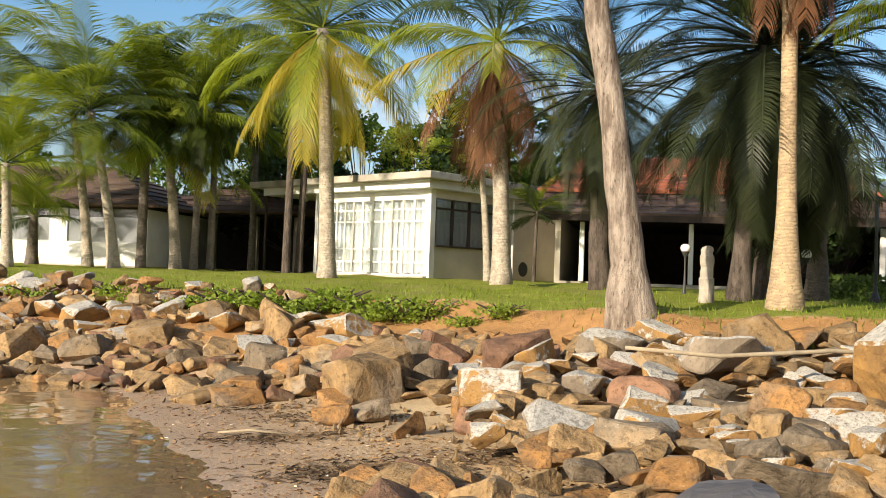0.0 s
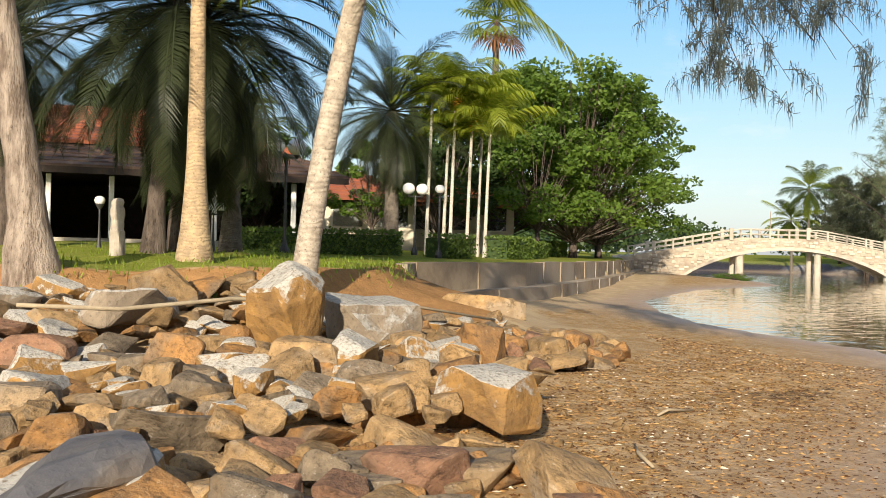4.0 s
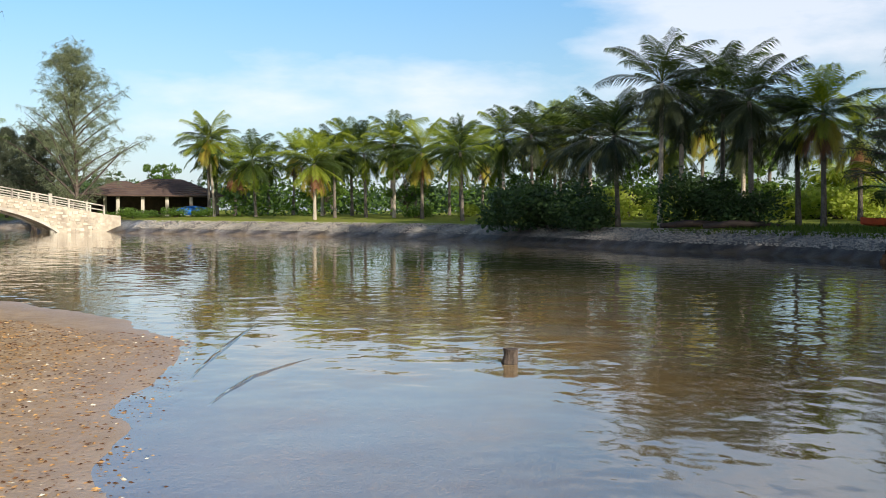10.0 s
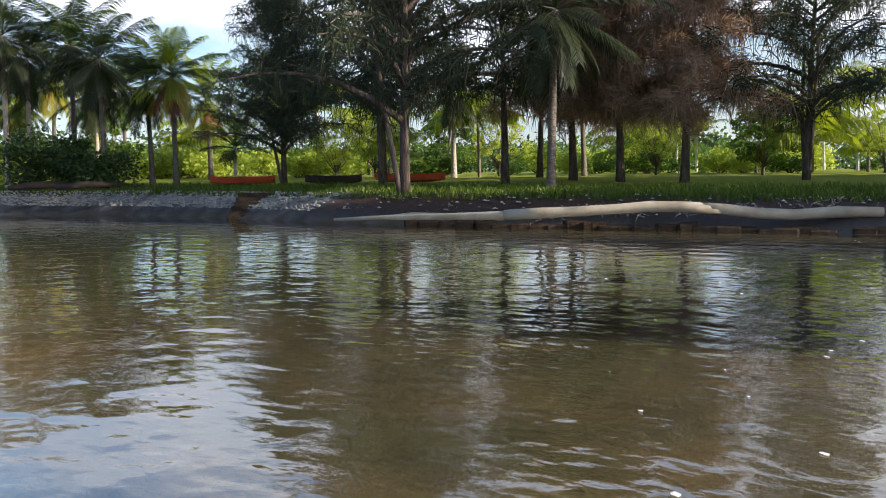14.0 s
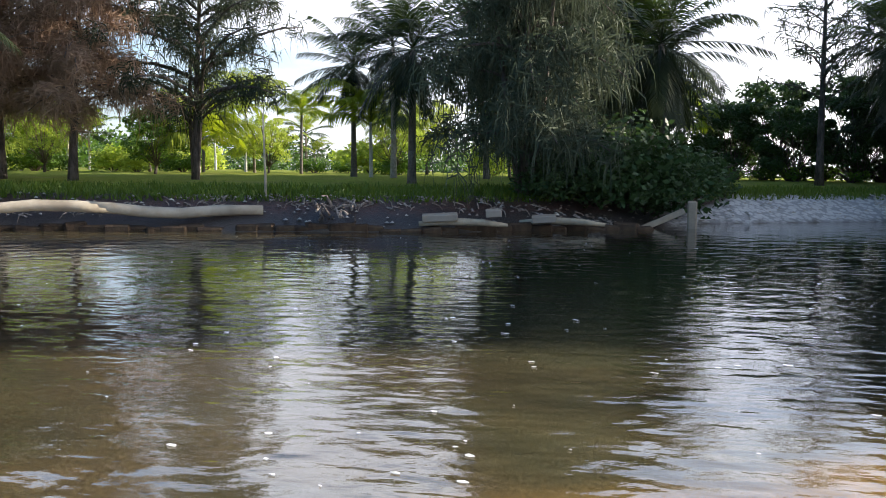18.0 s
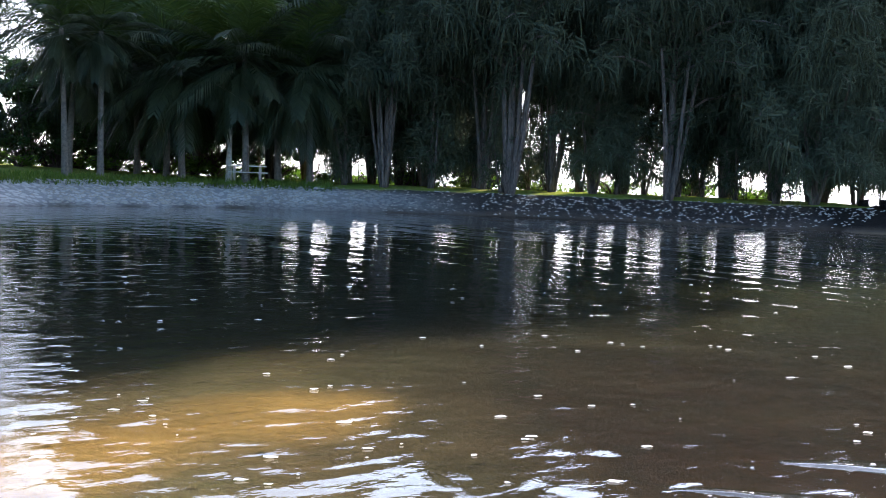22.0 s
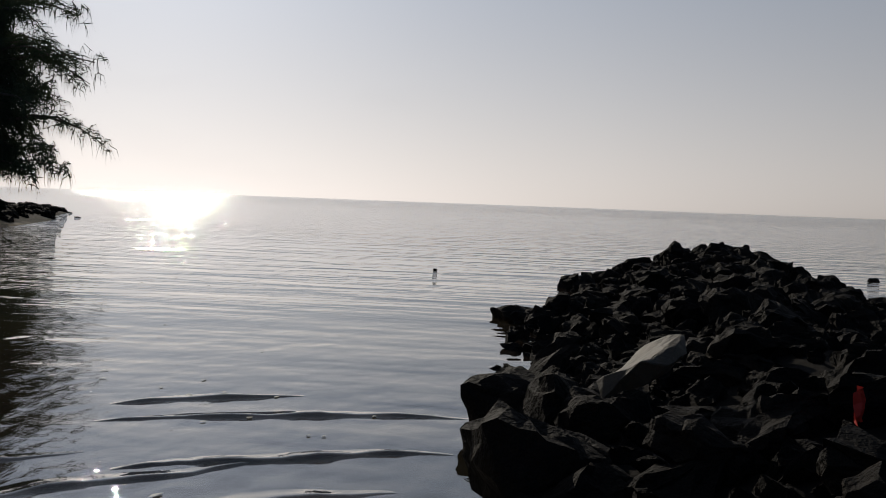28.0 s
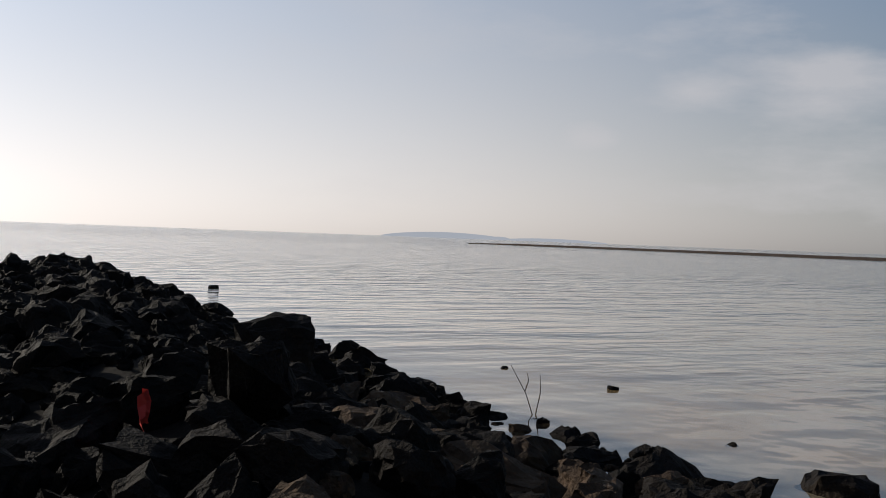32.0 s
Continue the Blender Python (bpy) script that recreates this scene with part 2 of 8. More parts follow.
def capped(name, low1, low2, top):
    """Boulder with a pale crust of lichen and salt on its upward faces."""
    m, nodes, links = graph(name)
    co = nodes.new("ShaderNodeTexCoord").outputs["Object"]
    geo = nodes.new("ShaderNodeNewGeometry")
    sep = nodes.new("ShaderNodeSeparateXYZ")
    links.new(geo.outputs["Normal"], sep.inputs[0])
    n1, n2 = noise_node(nodes, links, co, 2.4, 6, 0.7), noise_node(nodes, links, co, 9, 5, 0.7)
    low = blend(nodes, links, ramp(nodes, links, n1, 0.35, 0.65), low1, low2)
    n3 = noise_node(nodes, links, co, 22, 4, 0.7)
    amount = math_node(nodes, links, "ADD", sep.outputs[2], math_node(nodes, links, "MULTIPLY", math_node(nodes, links, "ADD", n2, n1), 1.5))
    crust = blend(nodes, links, ramp(nodes, links, n3, 0.38, 0.62), top, tuple(v * 0.72 for v in top))
    col = blend(nodes, links, ramp(nodes, links, amount, 1.75, 2.05), low, crust)
    col = blend(nodes, links, math_node(nodes, links, "MULTIPLY", ramp(nodes, links, n3, 0.54, 0.68), 0.7), col, tuple(v * 0.7 for v in low2))
    high = math_node(nodes, links, "ADD", n1, math_node(nodes, links, "MULTIPLY", n2, 0.4))
    finish(m, nodes, links, col, 0.85, high, 0.04, 0.2)
    return m


ROCK_CAP = capped("lichen_capped_rock", (0.36, 0.2, 0.065), (0.2, 0.12, 0.055), (0.5, 0.47, 0.41))
ROCK_CAPG = capped("grey_lichen_rock", (0.3, 0.24, 0.17), (0.2, 0.16, 0.12), (0.42, 0.4, 0.36))

PALM_BARK = ringed("palm_bark", (0.5, 0.43, 0.34), (0.32, 0.27, 0.21), 4.0)
ROYAL_BARK = ringed("royal_palm_bark", (0.5, 0.37, 0.22), (0.34, 0.25, 0.16), 5.0, 0.008)
GREY_BARK = ringed("grey_palm_bark", (0.22, 0.185, 0.15), (0.14, 0.118, 0.096), 7.0, 0.015)
WHITE_BARK = ringed("areca_bark", (0.6, 0.56, 0.48), (0.5, 0.46, 0.38), 5.0, 0.01)


def flaky(name, pale, dark):
    """Bark in long upright flakes, pale plates over dark cracks."""
    m, nodes, links = graph(name)
    mp = nodes.new("ShaderNodeMapping")
    mp.inputs["Scale"].default_value = (1, 1, 0.28)
    links.new(nodes.new("ShaderNodeTexCoord").outputs["Object"], mp.inputs[0])
    n1, n2, n3 = (noise_node(nodes, links, mp.outputs[0], s, 6, 0.7) for s in (7.0, 22.0, 2.2))
    col = blend(nodes, links, ramp(nodes, links, n1, 0.4, 0.6), dark, pale)
    col = blend(nodes, links, ramp(nodes, links, n2, 0.56, 0.68), col, tuple(v * 0.4 for v in dark))
    col = blend(nodes, links, ramp(nodes, links, n3, 0.55, 0.68), col, tuple(v * 1.2 for v in pale))
    high = math_node(nodes, links, "ADD", n1, math_node(nodes, links, "MULTIPLY", n2, 0.5))
    finish(m, nodes, links, col, 0.9, high, 0.07, 0.2)
    return m


ROUGH_BARK = flaky("rough_bark", (0.4, 0.33, 0.265), (0.17, 0.13, 0.1))
DARK_BARK = flaky("dark_bark", (0.14, 0.11, 0.09), (0.065, 0.05, 0.04))
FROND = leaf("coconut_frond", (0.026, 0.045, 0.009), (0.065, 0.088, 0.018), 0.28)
# Lighter copy painting sunlit coconut fronds; also the lime of areca and small palms.
FROND_LIT = leaf("sunlit_lime_frond", (0.115, 0.17, 0.02), (0.27, 0.3, 0.036), 0.38)
FROND_YELLOW = leaf("yellow_frond", (0.26, 0.27, 0.04), (0.4, 0.3, 0.05), 0.4)
FROND_DEAD = leaf("dead_frond", (0.24, 0.105, 0.05), (0.15, 0.08, 0.045), 0.2, 0.8)
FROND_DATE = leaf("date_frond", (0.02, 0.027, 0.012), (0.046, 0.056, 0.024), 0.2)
NEEDLE_NEAR = leaf("near_needles", (0.045, 0.055, 0.045), (0.085, 0.1, 0.085), 0.25, 0.7)
NEEDLE_PALE = leaf("pale_needles", (0.13, 0.15, 0.075), (0.2, 0.22, 0.13), 0.4, 0.7)
# Very dark green: the shade of the backlit groves is put into the colour.
NEEDLE_SHADED = leaf("shaded_needles", (0.028, 0.036, 0.02), (0.055, 0.065, 0.035), 0.2, 0.7)
NEEDLE_DARK = leaf("dark_needles", (0.042, 0.052, 0.03), (0.085, 0.098, 0.058), 0.2, 0.8)
NEEDLE_BROWN = leaf("brown_needles", (0.19, 0.125, 0.085), (0.29, 0.195, 0.13), 0.35, 0.8)
LEAVES = leaf("broad_leaves", (0.04, 0.085, 0.014), (0.135, 0.21, 0.035), 0.35)
LEAVES_WEED = leaf("weed_leaves", (0.13, 0.2, 0.025), (0.27, 0.34, 0.055), 0.35)
LEAVES_DARK = leaf("dark_leaves", (0.035, 0.06, 0.02), (0.06, 0.1, 0.03), 0.25)
# Lime green, set brighter to paint the far garden's sunlit look.
LEAVES_LIME = leaf("lime_leaves", (0.22, 0.29, 0.045), (0.42, 0.45, 0.09), 0.5)
HEDGE_LEAF = leaf("hedge_leaves", (0.075, 0.12, 0.025), (0.13, 0.19, 0.04), 0.25)
# Darker copy of the grass green, with the far bank's shade painted in.
GRASS_SHADE = leaf("shaded_grass_blades", (0.05, 0.09, 0.012), (0.13, 0.17, 0.025), 0.3)
GRASS = leaf("grass_blades", (0.1, 0.17, 0.02), (0.24, 0.3, 0.04), 0.35)
FRUIT = leaf("orange_fruit", (0.6, 0.24, 0.02), (0.66, 0.38, 0.04), 0.1)
PLASTER = surface("cream_plaster", (0.62, 0.56, 0.44), (0.56, 0.5, 0.4), 1.5, 0.85, 0.002, (0.5, 0.44, 0.34), 0.4, vary=0.05)
WHITE = surface("white_paint", (0.8, 0.79, 0.75), (0.72, 0.71, 0.67), 1.5, 0.6, 0.002, (0.66, 0.64, 0.58), 0.5, vary=0.05)
PITCHING = surface("stone_pitching", (0.46, 0.41, 0.34), (0.33, 0.29, 0.24), 0.6, 0.9, 0.01, (0.25, 0.22, 0.19), 0.15, vary=0.1)
PIPE_PALE = surface("weathered_pipe", (0.5, 0.42, 0.31), (0.36, 0.29, 0.2), 1.2, 0.85, 0.02, (0.26, 0.21, 0.15), 0.5, vary=0.2)
CONCRETE = surface("weathered_concrete", (0.5, 0.46, 0.38), (0.38, 0.34, 0.28), 1.6, 0.9, 0.01, (0.24, 0.21, 0.18), 0.5, vary=0.15)
WALLSTONE = surface("sea_wall_concrete", (0.34, 0.27, 0.19), (0.22, 0.17, 0.12), 1.6, 0.9, 0.02, (0.34, 0.29, 0.23), 0.4, vary=0.2)
BRIDGE_STONE = surface("bridge_render", (0.5, 0.44, 0.34), (0.36, 0.3, 0.23), 2.2, 0.9, 0.03, (0.27, 0.22, 0.17), 0.6, vary=0.1)
BRIDGE_FACING = surface("pale_facing_stone", (0.52, 0.46, 0.37), (0.4, 0.35, 0.28), 3.0, 0.9, 0.02, vary=0.5)
TILE_RED = surface("red_roof_tile", (0.36, 0.12, 0.06), (0.26, 0.085, 0.05), 2.0, 0.75, 0.02, (0.2, 0.09, 0.06), 0.5, vary=0.15)
TILE_BROWN = surface("brown_roof_tile", (0.13, 0.085, 0.065), (0.085, 0.055, 0.045), 2.0, 0.8, 0.02, (0.17, 0.12, 0.09), 0.5, vary=0.15)
TIMBER = surface("dark_timber", (0.06, 0.04, 0.03), (0.035, 0.025, 0.02), 3.0, 0.7, 0.01, vary=0.2)
DRIFT = surface("driftwood", (0.42, 0.34, 0.23), (0.3, 0.24, 0.16), 5.0, 0.9, 0.01, vary=0.2)
IRON = surface("dark_iron", (0.03, 0.03, 0.032), (0.05, 0.048, 0.045), 8.0, 0.5, 0.002, spec=0.5)
CURTAIN = surface("pale_curtain", (0.42, 0.44, 0.43), (0.32, 0.34, 0.34), 2.0, 0.9, 0.01, vary=0.1)
BOAT_RED = surface("red_boat_paint", (0.55, 0.1, 0.035), (0.42, 0.07, 0.03), 2.5, 0.55, 0.004, vary=0.1)
BLUE = surface("blue_sheet", (0.02, 0.13, 0.5), (0.03, 0.18, 0.6), 2.0, 0.5, 0.01)
RED_CLOTH = surface("red_plastic", (0.62, 0.05, 0.03), (0.5, 0.04, 0.03), 8.0, 0.5, 0.004)
STATUE_STONE = surface("carved_stone", (0.5, 0.44, 0.36), (0.36, 0.31, 0.25), 5.0, 0.9, 0.01, (0.26, 0.22, 0.18), 1.5)


def globe_glass():
    m, nodes, links = graph("milky_globe")
    b = finish(m, nodes, links, (0.82, 0.82, 0.8), 0.25, None, 0, 0.5)
    b.inputs["Subsurface Weight"].default_value = 0.2
    return m


GLOBE = globe_glass()


def window_glass():
    m, nodes, links = graph("window_glass")
    b = finish(m, nodes, links, (0.75, 0.8, 0.8), 0.03, None, 0, 0.5)
    b.inputs["Transmission Weight"].default_value = 0.9
    return m


GLASS = window_glass()


def ground_material():
    """Lawn, red soil, sand and mud, blended by masks that follow the lie of the land."""
    m, nodes, links = graph("ground_cover")
    co = nodes.new("ShaderNodeTexCoord").outputs["Object"]

    def mask(n):
        a = nodes.new("ShaderNodeAttribute")
        a.attribute_name = n
        return a.outputs["Fac"]
    n1, n2 = noise_node(nodes, links, co, 0.5, 5), noise_node(nodes, links, co, 5.0, 6, 0.7)
    n3, n4 = noise_node(nodes, links, co, 28.0, 4, 0.7), noise_node(nodes, links, co, 1.6, 5, 0.65)
    vor = nodes.new("ShaderNodeTexVoronoi")
    vor.inputs["Scale"].default_value = 26.0
    links.new(co, vor.inputs[0])
    sand = blend(nodes, links, ramp(nodes, links, n4, 0.35, 0.65), (0.54, 0.41, 0.25), (0.42, 0.3, 0.18))
    pebble = blend(nodes, links, ramp(nodes, links, n3, 0.3, 0.7), (0.46, 0.38, 0.27), (0.22, 0.15, 0.09))
    spots = math_node(nodes, links, "MULTIPLY", ramp(nodes, links, vor.outputs["Color"].node.outputs["Distance"], 0.34, 0.2), ramp(nodes, links, n2, 0.44, 0.6))
    sand = blend(nodes, links, spots, sand, pebble)
    litter = math_node(nodes, links, "MULTIPLY", mask("litter"), ramp(nodes, links, n2, 0.36, 0.6))
    wet = blend(nodes, links, ramp(nodes, links, n4, 0.3, 0.7), (0.46, 0.32, 0.21), (0.35, 0.24, 0.16))
    wet = blend(nodes, links, math_node(nodes, links, "MULTIPLY", spots, 0.5), wet, (0.12, 0.08, 0.055))
    col = blend(nodes, links, mask("wet"), sand, wet)
    col = blend(nodes, links, litter, col, blend(nodes, links, ramp(nodes, links, n3, 0.35, 0.65), (0.5, 0.29, 0.1), (0.16, 0.09, 0.04)))
    # Dark bed tone laid on by depth, standing in for light lost in water.
    bed = blend(nodes, links, ramp(nodes, links, n1, 0.35, 0.65), (0.085, 0.09, 0.045), (0.05, 0.062, 0.04))
    shoal = blend(nodes, links, ramp(nodes, links, n1, 0.42, 0.6), (0.5, 0.43, 0.37), (0.52, 0.37, 0.2))
    olive = blend(nodes, links, ramp(nodes, links, n1, 0.42, 0.6), (0.13, 0.115, 0.06), (0.2, 0.15, 0.075))
    north_south = nodes.new("ShaderNodeSeparateXYZ")
    links.new(co, north_south.inputs[0])
    shoal = blend(nodes, links, ramp(nodes, links, north_south.outputs[1], 1.6, -0.9), shoal, olive)
    mud = blend(nodes, links, ramp(nodes, links, n2, 0.35, 0.65), (0.04, 0.018, 0.012), (0.022, 0.012, 0.009))
    shoal = blend(nodes, links, math_node(nodes, links, "MULTIPLY", ramp(nodes, links, north_south.outputs[1], -2.0, -4.5), ramp(nodes, links, north_south.outputs[0], 0.4, -2.2)), shoal, mud)
    shoal = blend(nodes, links, math_node(nodes, links, "MULTIPLY", mask("sand_patch"), ramp(nodes, links, n4, 0.25, 0.6)), shoal, (0.42, 0.27, 0.09))
    col = blend(nodes, links, mask("shoal"), col, shoal)
    col = blend(nodes, links, mask("deep"), col, bed)
    col = blend(nodes, links, math_node(nodes, links, "MULTIPLY", mask("sand_patch"), 0.55), col, (0.42, 0.27, 0.09))
    soil = blend(nodes, links, ramp(nodes, links, n2, 0.3, 0.7), (0.46, 0.25, 0.1), (0.3, 0.165, 0.075))
    edge = math_node(nodes, links, "ADD", mask("soil"), math_node(nodes, links, "MULTIPLY_ADD", n2, 0.9))
    edge.node.inputs[1].links[0].from_node.inputs[2].default_value = -0.45
    col = blend(nodes, links, ramp(nodes, links, edge, 0.35, 0.6), col, soil)
    # Bank soil, with the shade of undercut and waterline put into its colour.
    shaded_soil = blend(nodes, links, ramp(nodes, links, n2, 0.3, 0.7), (0.05, 0.036, 0.028), (0.022, 0.017, 0.014))
    col = blend(nodes, links, mask("bank"), col, shaded_soil)
    stones = nodes.new("ShaderNodeTexVoronoi")
    stones.inputs["Scale"].default_value = 4.5
    links.new(co, stones.inputs[0])
    wall = blend(nodes, links, ramp(nodes, links, n2, 0.35, 0.65), (0.56, 0.52, 0.46), (0.4, 0.37, 0.33))
    wall = blend(nodes, links, ramp(nodes, links, stones.outputs["Distance"], 0.42, 0.62), wall, (0.26, 0.24, 0.22))
    col = blend(nodes, links, mask("pitching"), col, wall)
    # Ground below the sea rocks, blackened to match their backlit colour.
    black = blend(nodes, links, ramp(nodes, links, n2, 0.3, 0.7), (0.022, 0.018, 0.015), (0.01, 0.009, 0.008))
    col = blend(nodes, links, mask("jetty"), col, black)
    # Red soil scarp, its dark tone painting the shade below the turf.
    scarp = blend(nodes, links, ramp(nodes, links, n2, 0.35, 0.65), (0.1, 0.042, 0.028), (0.022, 0.014, 0.011))
    col = blend(nodes, links, mask("eroded"), col, scarp)
    lawn = blend(nodes, links, ramp(nodes, links, n4, 0.3, 0.7), (0.19, 0.225, 0.035), (0.29, 0.3, 0.07))
    lawn = blend(nodes, links, ramp(nodes, links, n1, 0.52, 0.66), lawn, (0.26, 0.25, 0.08))
    lawn = blend(nodes, links, ramp(nodes, links, n3, 0.45, 0.75), lawn, (0.07, 0.1, 0.02))
    gedge = math_node(nodes, links, "ADD", mask("grass"), math_node(nodes, links, "MULTIPLY_ADD", n2, 0.8))
    gedge.node.inputs[1].links[0].from_node.inputs[2].default_value = -0.4
    col = blend(nodes, links, ramp(nodes, links, gedge, 0.4, 0.6), col, lawn)
    rough = math_node(nodes, links, "MULTIPLY_ADD", mask("wet"), -0.45)
    rough.node.inputs[2].default_value = 0.92
    high = math_node(nodes, links, "ADD", n2, math_node(nodes, links, "MULTIPLY", n3, 0.5))
    gloss = math_node(nodes, links, "MULTIPLY_ADD", mask("wet"), 0.4)
    gloss.node.inputs[2].default_value = 0.04
    b = finish(m, nodes, links, col, rough, high, 0.03, 0.35)
    links.new(gloss, b.inputs["Specular IOR Level"])
    # turf scatters without any sheen
    turf, both = nodes.new("ShaderNodeBsdfDiffuse"), nodes.new("ShaderNodeMixShader")
    links.new(col, turf.inputs[0])
    links.new(mask("grass"), both.inputs[0])
    links.new(b.outputs[0], both.inputs[1])
    links.new(turf.outputs[0], both.inputs[2])
    links.new(both.outputs[0], next(n for n in nodes if n.type == "OUTPUT_MATERIAL").inputs[0])
    return m


GROUND = ground_material()


def water_material():
    """Murky water: ripples of three sizes, part of the light passing to the bed."""
    m, nodes, links = graph("river_water")
    co = nodes.new("ShaderNodeTexCoord").outputs["Object"]
    w1 = noise_node(nodes, links, co, 1.35, 2, 0.45)
    turned, drawn = nodes.new("ShaderNodeMapping"), nodes.new("ShaderNodeMapping")
    turned.inputs["Rotation"].default_value = (0, 0, radians(155))
    drawn.inputs["Scale"].default_value = (0.65, 1.15, 1.0)
    links.new(co, turned.inputs[0])
    links.new(turned.outputs[0], drawn.inputs[0])
    w2 = noise_node(nodes, links, drawn.outputs[0], 3.3, 1, 0.5)
    w3 = noise_node(nodes, links, drawn.outputs[0], 12.0, 2, 0.5)
    big = noise_node(nodes, links, co, 0.06, 2)
    sep = nodes.new("ShaderNodeSeparateXYZ")
    links.new(co, sep.inputs[0])
    # the breeze ruffles the river's southern reach most
    breeze = math_node(nodes, links, "MULTIPLY", ramp(nodes, links, sep.outputs[1], 3.0, -5.0), math_node(nodes, links, "MULTIPLY_ADD", ramp(nodes, links, sep.outputs[0], -12.0, -1.0), 0.65))
    breeze.node.inputs[1].links[0].from_node.inputs[2].default_value = 0.26
    reach = nodes.new("ShaderNodeVectorMath")
    reach.operation = "LENGTH"
    links.new(co, reach.inputs[0])
    inshore = ramp(nodes, links, reach.outputs["Value"], 24.0, 6.0)
    breeze = math_node(nodes, links, "MULTIPLY", breeze, math_node(nodes, links, "MULTIPLY_ADD", inshore, 0.75))
    breeze.node.inputs[1].links[0].from_node.inputs[2].default_value = 0.4
    fine = math_node(nodes, links, "MULTIPLY_ADD", w3, 0.05)
    links.new(math_node(nodes, links, "MULTIPLY", w2, 0.3), fine.node.inputs[2])
    ruffled = math_node(nodes, links, "MULTIPLY", fine, math_node(nodes, links, "MULTIPLY_ADD", breeze, 0.95))
    ruffled.node.inputs[1].links[0].from_node.inputs[2].default_value = 0.12
    long_ = math_node(nodes, links, "MULTIPLY_ADD", breeze, 0.05)
    long_.node.inputs[2].default_value = 0.46
    high = math_node(nodes, links, "ADD", math_node(nodes, links, "MULTIPLY", w1, long_), ruffled)
    seaward = math_node(nodes, links, "MULTIPLY_ADD", sep.outputs[0], -0.966)
    links.new(math_node(nodes, links, "MULTIPLY", sep.outputs[1], -0.259), seaward.node.inputs[2])
    swell = math_node(nodes, links, "MULTIPLY", noise_node(nodes, links, co, 0.16, 5, 0.7), 9.0)
    lines, chops = nodes.new("ShaderNodeMapping"), nodes.new("ShaderNodeMapping")
    lines.inputs["Scale"].default_value, chops.inputs["Scale"].default_value = (0.75, 0.13, 1.0), (0.9, 0.3, 1.0)
    for mp in (lines, chops):
        links.new(turned.outputs[0], mp.inputs[0])
    rollers = math_node(nodes, links, "MULTIPLY", noise_node(nodes, links, lines.outputs[0], 1.0, 2, 0.5), math_node(nodes, links, "MULTIPLY", ramp(nodes, links, seaward, 1.0, 7.0), 0.9))
    choppy = math_node(nodes, links, "MULTIPLY", noise_node(nodes, links, chops.outputs[0], 1.0, 3, 0.6), math_node(nodes, links, "MULTIPLY", ramp(nodes, links, math_node(nodes, links, "MULTIPLY_ADD", big, 30.0), 26.0, 60.0), 7.0))
    links.new(seaward, choppy.node.inputs[1].links[0].from_node.inputs[0].links[0].from_node.inputs[0].links[0].from_node.inputs[2])
    open_sea = ramp(nodes, links, math_node(nodes, links, "ADD", seaward, math_node(nodes, links, "MULTIPLY", big, 30.0)), 50.0, 260.0)
    calm = math_node(nodes, links, "MULTIPLY", high, ramp(nodes, links, big, 0.2, 0.6))
    calm = math_node(nodes, links, "ADD", calm, math_node(nodes, links, "ADD", math_node(nodes, links, "MULTIPLY", swell, open_sea), math_node(nodes, links, "ADD", rollers, choppy)))
    b = finish(m, nodes, links, (0.32, 0.325, 0.28), 0.008, calm, 0.06, 0.5)
    b.inputs["IOR"].default_value = 2.1
    b.inputs["Transmission Weight"].default_value = 0.97
    chop = math_node(nodes, links, "MULTIPLY_ADD", math_node(nodes, links, "MULTIPLY", open_sea, noise_node(nodes, links, co, 0.03, 4, 0.7)), 0.13)
    chop.node.inputs[2].default_value = 0.008
    links.new(chop, b.inputs["Roughness"])
    return m


WATER = water_material()


# ---- mesh helpers ----
def link_mesh(name, verts, faces, mats, parent=None, slots=None, smooth=False, label=""):
    me = bpy.data.meshes.new(name)
    me.from_pydata(verts, [], faces)
    for m in (mats if isinstance(mats, (list, tuple)) else [mats]):
        me.materials.append(m)
    if slots is not None:
        me.polygons.foreach_set("material_index", slots)
    if smooth:
        me.polygons.foreach_set("use_smooth", [True] * len(me.polygons))
    me.update()
    return place(name, me, parent, label)


def place(name, me, parent=None, label="", m=None):
    ob = new(name, me)
    ob.parent = parent
    if m is not None:
        ob.matrix_basis = m
    if label:
        ob["label"] = label
    return ob


def part(name, bm, material, parent=None, label="", smooth=False):
    me = bpy.data.meshes.new(name)
    bmesh.ops.recalc_face_normals(bm, faces=bm.faces)
    bm.to_mesh(me)
    bm.free()
    me.materials.append(material)
    if smooth:
        me.polygons.foreach_set("use_smooth", [True] * len(me.polygons))
    return place(name, me, parent, label)


def thing(name, at, label, category, group="", kind="", turn=0.0, size=1.0):
    ob = new(name)
    ob.matrix_basis = pose(*at, 0, 0, turn) @ Matrix.Scale(size, 4)
    return tagged(ob, label, category, group, kind)


def box(x0, y0, z0, x1, y1, z1, bm=None, bevel=0.0):
    bm = bm or bmesh.new()
    made = bmesh.ops.create_cube(bm, size=1.0, matrix=Matrix.Translation(((x0 + x1) / 2, (y0 + y1) / 2, (z0 + z1) / 2)) @ Matrix.Diagonal((abs(x1 - x0), abs(y1 - y0), abs(z1 - z0), 1)))
    if bevel:
        edges = {e for v in made["verts"] for e in v.link_edges}
        bmesh.ops.bevel(bm, geom=list(edges), offset=bevel, segments=1, affect="EDGES")
    return bm


